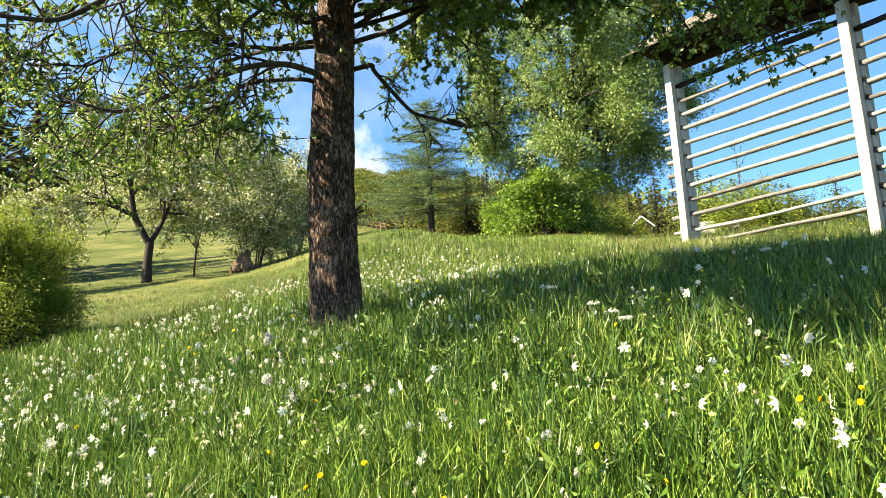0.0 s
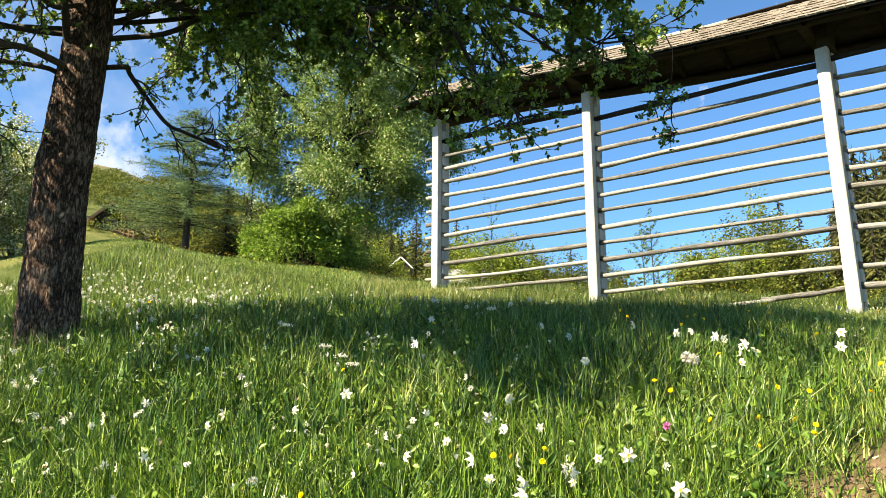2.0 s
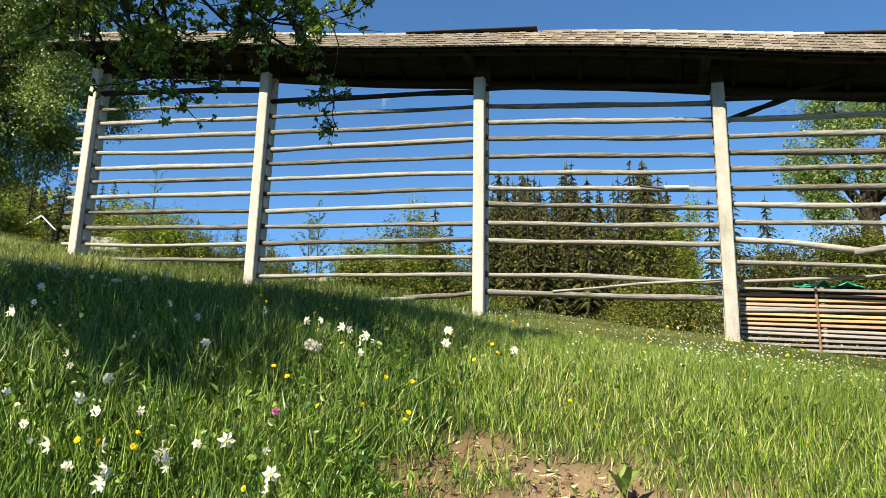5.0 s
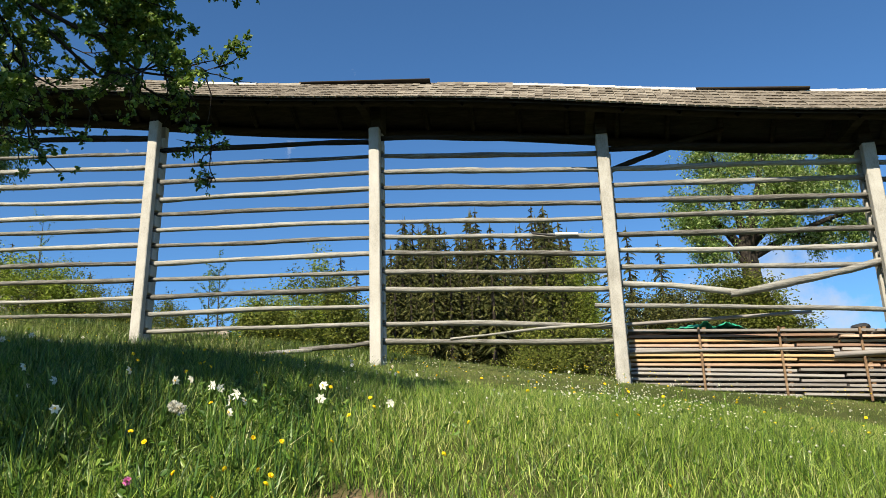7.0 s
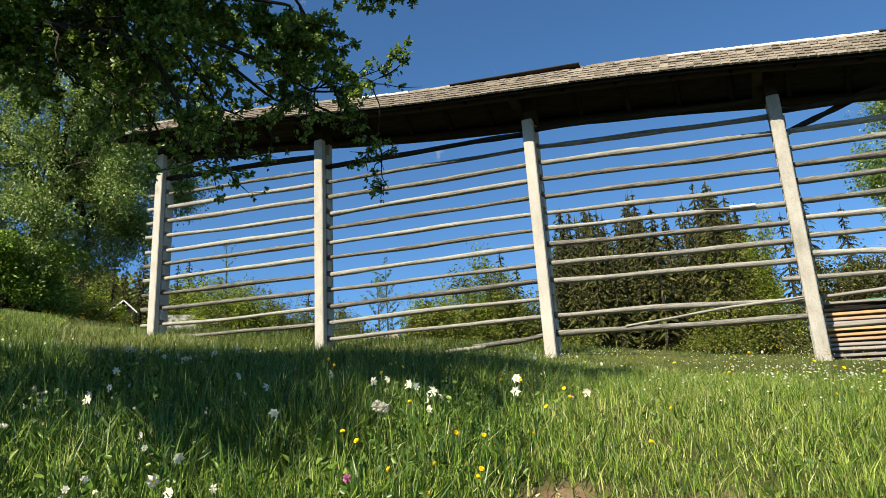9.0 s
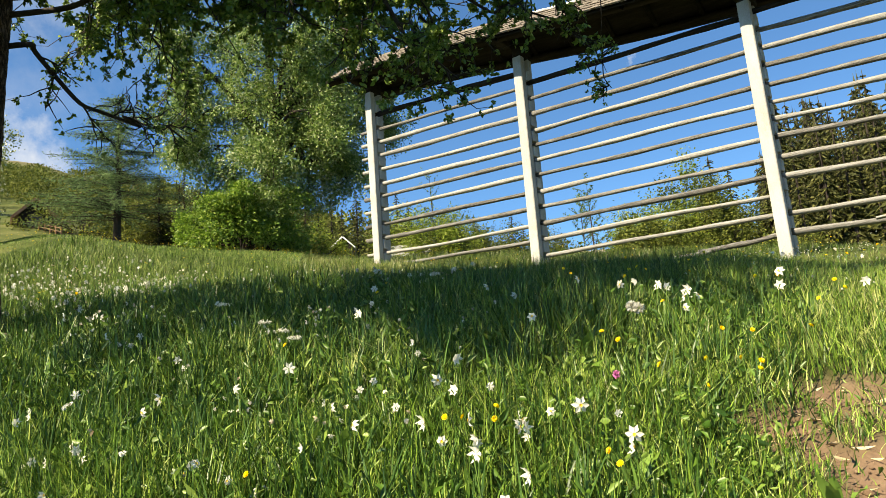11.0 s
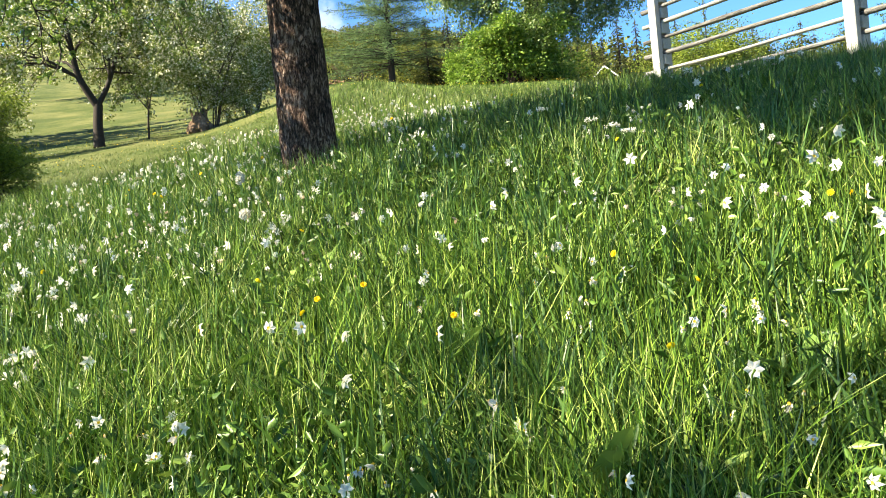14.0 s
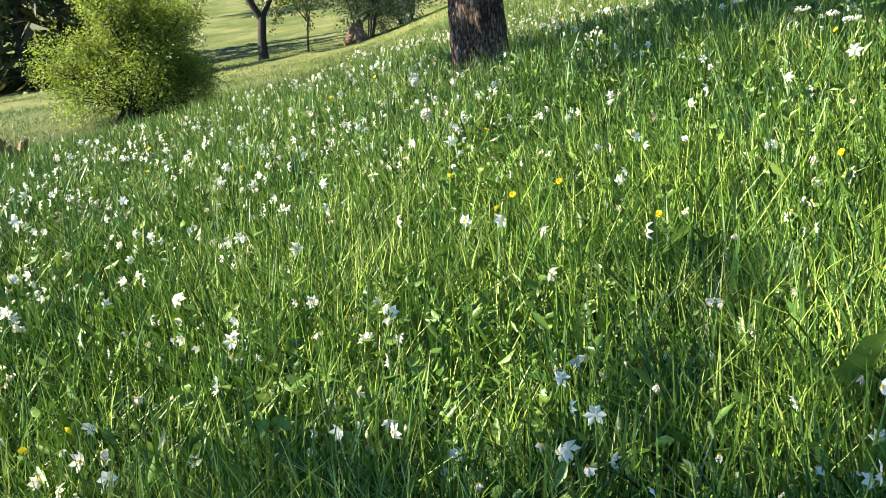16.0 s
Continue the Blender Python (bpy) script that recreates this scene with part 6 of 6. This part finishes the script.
def broad_blades():
    """Tufts of wide dark leaf blades between the grass."""
    rng = np.random.default_rng(8)
    cx, cy = scatter(rng, 2300, 1.0, 7.5, -20, 95)
    x = np.repeat(cx, 11) + rng.normal(size=25300) * 0.035
    y = np.repeat(cy, 11) + rng.normal(size=25300) * 0.035
    ok = (turf_height(x, y) > 0.2) & (soil_mask(x, y) < 0.2)
    x, y = x[ok], y[ok]
    V, Q, T = blades(rng, x, y, turf_height(x, y) * rng.uniform(0.6, 1.2, len(x)), rng.uniform(0.007, 0.014, len(x)), 3, 0.22, 0.45)
    tagged(new("leaf_tufts", mesh_np("leaf_tufts", V, Q, T, M_TUFT)), "tufts of broad dark green leaf blades", "leaves", "", "stuff")


broad_blades()


def herb_field():
    """Low broad leaves between the grass."""
    rng = np.random.default_rng(31)
    n = 32000
    x, y = scatter(rng, n, 0.9, 7.0)
    ok = (rng.random(n) > soil_mask(x, y) * 0.6) & ((turf_height(x, y) > 0.2) | (rng.random(n) < 0.25))
    x, y = x[ok], y[ok]
    n = len(x)
    z = ground_z(x, y) + rng.uniform(0.01, 0.20, n) * (turf_height(x, y) / 0.3)
    a = rng.uniform(0, 6.28, n)
    al = np.stack([np.cos(a), np.sin(a), rng.uniform(-0.1, 1.6, n)], 1)
    V, T = leaves(np.stack([x, y, z], 1), al, rng.uniform(0.025, 0.085, n) * np.clip(turf_height(x, y) / 0.28, 0.3, 1.0), rng, 0.30)
    tagged(new("meadow_herbs", mesh_np("meadow_herbs", V, None, T, M_HERB)), "low broad-leaved herbs among the grass", "herbs", "", "stuff")
    n = 20000
    x, y = scatter(rng, n, 1.0, 5.0, -18, 100)
    patch = np.sin(x * 2.1 + 1.3 * np.sin(y * 1.7)) * np.sin(y * 2.4 + x) + rng.normal(size=n) * 0.3
    ok = (patch > 0.1) & (soil_mask(x, y) < 0.3) & ((turf_height(x, y) > 0.2) | (rng.random(n) < 0.2))
    x, y = x[ok], y[ok]
    n = len(x)
    z = ground_z(x, y) + rng.uniform(0.03, 0.85, n) * turf_height(x, y) * 0.85
    a = rng.uniform(0, 6.28, n)
    al = np.stack([np.cos(a), np.sin(a), rng.uniform(-0.3, 0.8, n)], 1)
    V, T = round_leaves(np.stack([x, y, z], 1), al, rng.uniform(0.018, 0.05, n), rng, 0.55)
    tagged(new("leafy_weeds", mesh_np("leafy_weeds", V, None, T, M_HERB)), "small rounded leaves of weeds between the grass", "herbs", "", "stuff")
    # dead straw and litter on the bare earth
    n = 600
    x, y = rng.normal(4.15, 0.5, n), rng.normal(0.65, 0.7, n)
    z = ground_z(x, y) - 0.036
    a = rng.uniform(0, 6.28, n)
    al = np.stack([np.cos(a), np.sin(a), rng.uniform(-0.05, 0.25, n)], 1)
    V, T = leaves(np.stack([x, y, z], 1), al, rng.uniform(0.03, 0.10, n), rng, 0.06)
    tagged(new("straw", mesh_np("straw", V, None, T, M_STRAW)), "dry straw lying on bare earth", "straw", "", "stuff")
    V, T = [], []
    for k in range(1500):
        cx, cy, s = rng.normal(4.02, 0.36), rng.normal(0.60, 0.55), rng.uniform(0.005, 0.024) * rng.uniform(0.5, 1.3)
        c = np.array((cx, cy, gz(cx, cy) - 0.045))
        o = np.array([(1, 0, 0), (-1, 0, 0), (0, 1, 0), (0, -1, 0), (0, 0, 0.8), (0, 0, -0.8)]) * s * rng.uniform(0.6, 1.2, (6, 1)) + c
        i = len(V)
        V += list(o)
        T += [(i + a, i + b, i + c2) for a, b, c2 in ((0, 2, 4), (2, 1, 4), (1, 3, 4), (3, 0, 4), (2, 0, 5), (1, 2, 5), (3, 1, 5), (0, 3, 5))]
    tagged(new("earth_clods", mesh_np("earth_clods", np.array(V), None, T, M_EARTH)), "crumbled brown clods of earth", "earth", "", "stuff")


herb_field()


# narcissus: stem, leaves, bloom
def narcissus_geometry(seed, wilted):
    rng = np.random.default_rng(seed)
    h = rng.uniform(0.27, 0.37)
    bx, by = rng.normal(size=2) * 0.035
    pts = np.array([(0, 0, -0.02), (bx * 0.3, by * 0.3, h * 0.5), (bx, by, h * 0.95), (bx * 1.3, by * 1.3, h)])
    stem = tubes([(pts, np.array([0.0032, 0.0028, 0.0024, 0.003]))], 4)
    a = rng.uniform(0, 6.28)
    face = np.array([math.cos(a), math.sin(a), rng.uniform(-0.45, 0.35)])
    face /= np.linalg.norm(face)
    u = np.cross(face, (0, 0, 1.0))
    u /= np.linalg.norm(u)
    v = np.cross(u, face)
    c = pts[-1] + face * 0.018
    V, T = [c], []
    R = rng.uniform(0.024, 0.032)
    down = np.array((0, 0, -1.0))
    for k in range(6):
        t = k * math.pi / 3 + rng.normal() * 0.12
        o = u * math.cos(t) + v * math.sin(t)
        if wilted:
            o = o * rng.uniform(0.25, 0.6) + face * 0.5 + down * rng.uniform(0.3, 0.9)
            o /= np.linalg.norm(o)
        s = np.cross(face if not wilted else u * 0.7 + face, o)
        s /= np.linalg.norm(s) + 1e-9
        back = -0.010 * rng.uniform(0.2, 1.8) if not wilted else rng.normal() * 0.004
        w = 0.0088 if not wilted else rng.uniform(0.005, 0.009)
        i = len(V)
        V += [c + o * R * 0.55 + s * w + face * 0.002, c + o * R + face * back, c + o * R * 0.55 - s * w + face * 0.002, c + o * R * 0.5 - face * 0.003]
        T += [(0, i, i + 3), (i, i + 1, i + 3), (i + 1, i + 2, i + 3), (i + 2, 0, i + 3)]
    cv, ct = [c + face * 0.002], []
    for k in range(7):
        t = k * 2 * math.pi / 7
        cv.append(c + (u * math.cos(t) + v * math.sin(t)) * 0.0058 + face * 0.006)
    ct = [(0, 1 + k, 1 + (k + 1) % 7) for k in range(7)]
    lv, lq, lt = [], [], []
    for k in range(2):
        aa = rng.uniform(0, 6.28)
        d = np.array((math.cos(aa), math.sin(aa), 0))
        s = np.array((-math.sin(aa), math.cos(aa), 0))
        L = h * rng.uniform(0.75, 1.0)
        i = len(lv)
        ln = rng.uniform(0.08, 0.45)
        for f, w in ((0, 0.004), (0.45, 0.0052), (0.8, 0.0042)):
            p = d * L * ln * f * f + np.array((0, 0, L * f * (1 - 0.15 * f)))
            lv += [p - s * w, p + s * w]
        lv.append(d * L * ln + np.array((0, 0, L * 0.85)))
        lq += [(i, i + 1, i + 3, i + 2), (i + 2, i + 3, i + 5, i + 4)]
        lt += [(i + 4, i + 5, i + 6)]
    return stem, (np.array(V), T), (np.array(cv), ct), (np.array(lv), lq, lt)


NARC = []
for k in range(14):
    st, bl, co, lf = narcissus_geometry(700 + k, k >= 6)
    wilted = k >= 6
    NARC.append((st, bl, co, lf,
                 mesh_np("stem", st[0], st[1], None, M_NSTEM, True), mesh_np("bloom", bl[0], None, bl[1], M_WILT if wilted else M_PETAL),
                 mesh_np("corona", co[0], None, co[1], M_CORONA), mesh_np("leaf", lf[0], lf[1], lf[2], M_NSTEM)))


def narcissus(k, x, y, turn, size=1.0):
    st, bl, co, lf, m1, m2, m3, m4 = NARC[k]
    wilted = k >= 6
    t = thing("narcissus", (x, y, gz(x, y)), "withered cream narcissus drooping in the grass" if wilted else "white narcissus with a small orange centre in the grass", "flower",
              "withered narcissi" if wilted else "white narcissi", "", turn)
    t.scale = (size, size, size)
    part("stem", m1, None, t)
    b = part("bloom", m2, None, t)
    part("corona", m3, None, b)
    part("leaf", m4, None, t)


def narcissus_density(x, y):
    q = (x - 0.85) / np.maximum(y - 0.4, 0.3)
    r = np.hypot(x - CX, y - CY)
    d = 60 * smooth01(0.42, -0.05, q) + 34 * smooth01(0.85, 0.4, q) + 19.0 * smooth01(2.2, 0.8, q) + 0.5
    d = d * (1 + 0.9 * np.sin(x * 2.3 + 1) * np.sin(y * 1.9 + x))
    d = d * smooth01(14, 9, r) * smooth01(-2.5, -1.0, x) * smooth01(0.9, 0.0, y - 6.4 - 0.95 * x)
    return d


def plant_narcissi():
    rng = np.random.default_rng(55)
    # the clear ones in the near grass
    known = ((4.91, 2.34), (4.83, 2.12), (4.58, 1.93), (4.71, 1.9), (4.85, 1.56), (4.87, 1.13), (4.9, 2.37), (4.83, 2.14), (4.69, 1.9), (4.55, 1.93), (4.83, 1.56), (3.34, 2.43), (3.03, 2.3), (3.09, 2.17), (3.2, 2.05), (3.16, 2.17), (3.28, 1.64), (3.29, 1.6), (3.85, 3.42), (4.61, 3.1), (4.66, 2.51), (3.36, 1.87), (3.98, 2.44), (3.41, 2.4), (3.36, 2.38), (3.07, 2.26), (3.08, 2.12), (2.99, 2.03), (3.24, 1.99), (2.96, 1.84), (2.9, 1.86), (2.44, 1.65), (2.44, 1.54), (2.34, 2.07), (1.65, 2.78), (1.57, 3.26), (1.61, 3.05), (1.77, 3.05), (1.4, 3.39), (2.62, 3.49), (2.68, 3.45), (1.97, 2.8), (2.9, 2.54), (3.18, 3.18), (0.83, 2.83), (0.72, 3.29))
    n = 26000
    x, y = scatter(rng, n, 1.3, 14.0, -28, 125)
    area = math.pi * (14 ** 2 - 1.3 ** 2) * 153 / 360
    ok = rng.random(n) < narcissus_density(x, y) * area / n
    x, y = x[ok], y[ok]
    # most of them stand in small groups
    lead = rng.choice(len(x), len(x) // 6, replace=False)
    near_lead = np.array([lead[np.argmin((x[lead] - a) ** 2 + (y[lead] - b) ** 2)] for a, b in zip(x, y)])
    pull = np.where(rng.random(len(x)) < 0.72, rng.uniform(0.15, 0.5, len(x)), 1.0)
    x, y = x[near_lead] + (x - x[near_lead]) * pull, y[near_lead] + (y - y[near_lead]) * pull
    r = np.hypot(x - CX, y - CY)
    order = np.argsort(r)
    near, far = order[:270], order[270:]
    pick = np.random.default_rng(57)
    for a, b in known:
        narcissus(int(pick.integers(0, 6)), a, b, pick.uniform(0, 6.28), pick.uniform(0.9, 1.05))
    for i in near:
        narcissus(int(rng.integers(0, 14)), x[i], y[i], rng.uniform(0, 6.28), rng.uniform(0.55, 0.82))
    SV, SQ, ST, PV, PT, WV, WT = [], [], [], [], [], [], []
    ns = npp = nw = 0
    for i in far:
        k = int(rng.integers(2, 12))
        st, bl, co, lf = NARC[k][:4]
        a, s = rng.uniform(0, 6.28), rng.uniform(0.56, 0.84)
        rot = np.array([[math.cos(a), -math.sin(a), 0], [math.sin(a), math.cos(a), 0], [0, 0, 1]]) * s
        o = np.array((x[i], y[i], gz(x[i], y[i])))
        v = lf[0] @ rot.T + o
        SV.append(v)
        SQ.append(np.array(lf[1]) + ns)
        ST.append(np.array(lf[2]) + ns)
        ns += len(v)
        v = st[0] @ rot.T + o
        SV.append(v)
        SQ.append(st[1] + ns)
        ns += len(v)
        v = bl[0] @ rot.T + o
        if k >= 6:
            WV.append(v)
            WT.append(np.array(bl[1]) + nw)
            nw += len(v)
        else:
            PV.append(v)
            PT.append(np.array(bl[1]) + npp)
            npp += len(v)
    if SV:
        tagged(new("narcissus_stems", mesh_np("narcissus_stems", np.concatenate(SV), np.concatenate(SQ), np.concatenate(ST), M_NSTEM)), "stems and leaves of the narcissi on the bank", "narcissi", "", "stuff")
        tagged(new("narcissus_blooms", mesh_np("narcissus_blooms", np.concatenate(PV), None, np.concatenate(PT), M_PETAL)), "crowd of white narcissus blooms along the bank", "narcissi", "", "stuff")
        tagged(new("withered_blooms", mesh_np("withered_blooms", np.concatenate(WV), None, np.concatenate(WT), M_WILT)), "withered cream narcissus blooms along the bank", "narcissi", "", "stuff")


plant_narcissi()


def yellow_flower_meshes(seed):
    rng = np.random.default_rng(seed)
    h = rng.uniform(0.24, 0.33)
    b = rng.normal(size=2) * 0.03
    st = tubes([(np.array([(0, 0, -0.02), (b[0] * 0.4, b[1] * 0.4, h * 0.6), (b[0], b[1], h)]), np.array([0.002, 0.002, 0.0018]))], 4)
    V, T = [], []
    c = np.array((b[0], b[1], h))
    ta, tt = rng.uniform(0, 6.28), rng.uniform(0.5, 1.2)
    rot = np.array(Euler((0, tt, ta)).to_matrix())
    for ring, (rr, lift, n) in enumerate(((0.0125, 0.005, 11), (0.0085, 0.009, 8))):
        for k in range(n):
            t = 6.2832 * (k + 0.5 * ring) / n
            o = rot @ np.array((math.cos(t), math.sin(t), 0))
            s = rot @ np.array((-math.sin(t), math.cos(t), 0))
            up = rot @ np.array((0, 0, lift))
            i = len(V)
            V += [c, c + o * rr * 0.7 + s * 0.0042 + up, c + o * rr + up * 0.8, c + o * rr * 0.7 - s * 0.0042 + up]
            T += [(i, i + 1, i + 2), (i, i + 2, i + 3)]
    return mesh_np("stem", st[0], st[1], None, M_NSTEM, True), mesh_np("flower_head", np.array(V), None, T, M_YELLOW), np.array(V), T


YEL = [yellow_flower_meshes(900 + k) for k in range(4)]


def plant_yellow():
    rng = np.random.default_rng(66)
    spots = [(2.66, 2.74), (2.58, 2.37), (2.4, 2.28), (2.07, 2.96), (1.77, 3.35), (1.96, 3.24), (3.25, 2.26), (3.29, 2.16), (4.07, 2.07), (4.36, 1.68), (4.39, 1.59), (3.87, 1.79), (3.99, 1.62), (4.06, 1.49), (3.93, 1.38), (3.74, 1.58), (3.22, 2.32), (3.26, 2.17), (3.23, 1.71), (3.29, 1.7), (0.38, 2.91), (0.4, 2.94)]
    x, y = scatter(rng, 34, 2.0, 6.5, -5, 115)
    x2, y2 = scatter(rng, 26, 3.2, 6.0, 60, 100)
    x, y = np.concatenate([x, x2]), np.concatenate([y, y2])
    spots += list(zip(x, y))
    for a, b in spots:
        k = int(rng.integers(4))
        t = thing("yellow_flower", (a, b, gz(a, b)), "small yellow meadow flower on a thin stem", "flower", "yellow flowers", "", rng.uniform(0, 6.28))
        part("stem", YEL[k][0], None, t)
        part("flower_head", YEL[k][1], None, t)
    V, T, n = [], [], 0
    x, y = scatter(rng, 3000, 5.5, 34, -5, 125)
    for a, b in zip(x, y):
        k = int(rng.integers(4))
        v = YEL[k][2] * np.array((1, 1, 0.72)) + np.array((a, b, gz(a, b)))
        V.append(v)
        T.append(np.array(YEL[k][3][:22:2]) + n)
        n += len(v)
    tagged(new("yellow_blooms", mesh_np("yellow_blooms", np.concatenate(V), None, np.concatenate(T), M_YELLOW)), "tiny yellow flowers dotting the meadow", "flowers", "", "stuff")
    # tiny white daisies of the short turf
    V, T, n = [], [], 0
    x2, y2 = scatter(rng, 550, 4.5, 11, 70, 125)
    x, y = scatter(rng, 1300, 5.5, 34, -10, 125)
    x3, y3 = rng.normal(7.2, 0.6, 260), rng.normal(-0.15, 0.45, 260)
    x, y = np.concatenate([x, x2, x3]), np.concatenate([y, y2, y3])
    for a, b in zip(x, y):
        if b > 2.2 + 0.1 * a and rng.random() < 0.55:
            continue
        k = int(rng.integers(4))
        v = YEL[k][2] * np.array((0.72, 0.72, 0.66)) + np.array((a, b, gz(a, b)))
        V.append(v)
        T.append(np.array(YEL[k][3][:22:2]) + n)
        n += len(v)
    tagged(new("daisies", mesh_np("daisies", np.concatenate(V), None, np.concatenate(T), M_PETAL)), "tiny white flowers dotting the short turf", "flowers", "", "stuff")


plant_yellow()


def seed_heads():
    rng = np.random.default_rng(67)
    for a, b in ((2.15, 5.41), (1.89, 4.48), (4.41, 2.11), (2.11, 5.29), (4.4, 2.07)):
        h = 0.30
        t = thing("dandelion_clock", (a, b, gz(a, b)), "round grey-white dandelion seed head on a bare stalk", "flower", "dandelion clocks")
        st = tubes([(np.array([(0, 0, -0.02), (0.01, 0, h * 0.6), (0.012, 0, h)]), np.array([0.0025, 0.0022, 0.002]))], 4)
        part("stem", mesh_np("stem", st[0], st[1], None, M_NSTEM, True), None, t)
        d = rng.normal(size=(160, 3))
        d /= np.linalg.norm(d, axis=1)[:, None]
        V, T = leaves(np.array((0.012, 0, h)) + d * 0.012, d, np.full(160, 0.02), rng, 0.5)
        part("seed_head", mesh_np("seed_head", V, None, T, M_CLOCK), None, t)
    # white umbels
    for a, b in ((3.39, 3.49), (3.35, 3.35), (3.44, 3.69), (3.58, 4.23), (4.63, 3.5)):
        h = 0.36
        t = thing("white_umbel", (a, b, gz(a, b)), "flat white umbel flower on a green stalk", "flower", "white umbels")
        st = tubes([(np.array([(0, 0, -0.02), (0.005, 0, h * 0.8), (0.006, 0, h * 0.85)]), np.array([0.0035, 0.003, 0.003]))], 4)
        part("stem", mesh_np("stem", st[0], st[1], None, M_NSTEM, True), None, t)
        paths, pos = [], []
        for k in range(16):
            aa, rr = rng.uniform(0, 6.28), 0.030 * math.sqrt(rng.random())
            e = np.array((0.006 + math.cos(aa) * rr, math.sin(aa) * rr, h - rr * 0.25))
            paths.append((np.array([(0.006, 0, h * 0.85), e]), np.array([0.0012, 0.001])))
            pos += [e + rng.normal(size=3) * 0.004 for _ in range(9)]
        st = tubes(paths, 3)
        part("flower_stalks", mesh_np("flower_stalks", st[0], st[1], None, M_NSTEM, True), None, t)["kind"] = "stuff"
        pos = np.array(pos)
        V, T = leaves(pos, rng.normal(size=(len(pos), 3)) + np.array((0, 0, 0.8)), np.full(len(pos), 0.007), rng, 0.9)
        part("flower_head", mesh_np("flower_head", V, None, T, M_PETAL), None, t)
    a, b = 3.81, 1.94
    t = thing("red_clover", (a, b, gz(a, b)), "single pink clover head among the grass", "flower")
    st = tubes([(np.array([(0, 0, -0.02), (0.01, 0, 0.1), (0.012, 0, 0.2)]), np.array([0.002, 0.002, 0.002]))], 4)
    part("stem", mesh_np("stem", st[0], st[1], None, M_NSTEM, True), None, t)
    d = rng.normal(size=(90, 3))
    d /= np.linalg.norm(d, axis=1)[:, None]
    V, T = leaves(np.array((0.012, 0, 0.205)) + d * 0.005, d, np.full(90, 0.014), rng, 0.4)
    part("flower_head", mesh_np("flower_head", V, None, T, M_PINK), None, t)


seed_heads()


def dock_plant(x, y, n, size, seed, up=0.9):
    """A rosette of large dock leaves with wavy blades."""
    rng = np.random.default_rng(seed)
    t = thing("dock_plant", (x, y, gz(x, y)), "dock plant with large broad dark green leaves", "plant", "dock plants")
    for k in range(n):
        a = rng.uniform(0, 6.28)
        d = np.array((math.cos(a), math.sin(a), 0))
        s = np.array((-math.sin(a), math.cos(a), 0))
        L = size * rng.uniform(0.7, 1.1)
        V, Q = [], []
        ln = rng.uniform(0.25, 0.8)
        for i in range(7):
            f = i / 6
            w = L * 0.115 * (math.sin(math.pi * min(1, 0.08 + f * 0.92)) ** 0.8 if i < 6 else 0.02)
            c = d * L * ln * f ** 1.4 + np.array((0, 0, L * up * (f - 0.35 * ln * f * f)))
            fold = 0.35 * w
            V += [c - s * w + (0, 0, fold + 0.006 * math.sin(f * 17)), c, c + s * w + (0, 0, fold - 0.006 * math.sin(f * 17))]
        for i in range(6):
            Q += [(i * 3, i * 3 + 1, i * 3 + 4, i * 3 + 3), (i * 3 + 1, i * 3 + 2, i * 3 + 5, i * 3 + 4)]
        part("leaf", mesh_np("leaf", V, Q, None, M_DOCK, True), None, t)


for k, (x, y, n, s) in enumerate(((2.5, 3.12, 4, 0.28), (2.1, 2.95, 5, 0.36), (1.75, 2.35, 4, 0.30), (2.05, 2.25, 5, 0.34), (2.62, 2.05, 5, 0.3), (2.75, 1.85, 4, 0.26), (1.65, 1.9, 4, 0.30), (2.0, 3.9, 4, 0.3), (2.45, 4.1, 4, 0.28), (1.05, 3.6, 4, 0.28), (1.2, 2.3, 4, 0.28), (2.3, 5.2, 4, 0.3), (3.05, 2.75, 4, 0.26), (3.55, 1.15, 4, 0.2), (4.3, 0.6, 4, 0.18), (2.3, 1.75, 4, 0.26))):
    dock_plant(x, y, n, s, 1000 + k)
rg = np.random.default_rng(1100)
for k, (x, y) in enumerate(zip(*scatter(rg, 60, 1.5, 5.5, -12, 78))):
    if turf_height(x, y) > 0.22 and soil_mask(x, y) < 0.1:
        dock_plant(x, y, int(rg.integers(2, 5)), rg.uniform(0.15, 0.25), 1200 + k, rg.uniform(0.8, 1.05))

# ---- shingle tiles of the hayrack roof ----
build_roof_tiles(RACK)
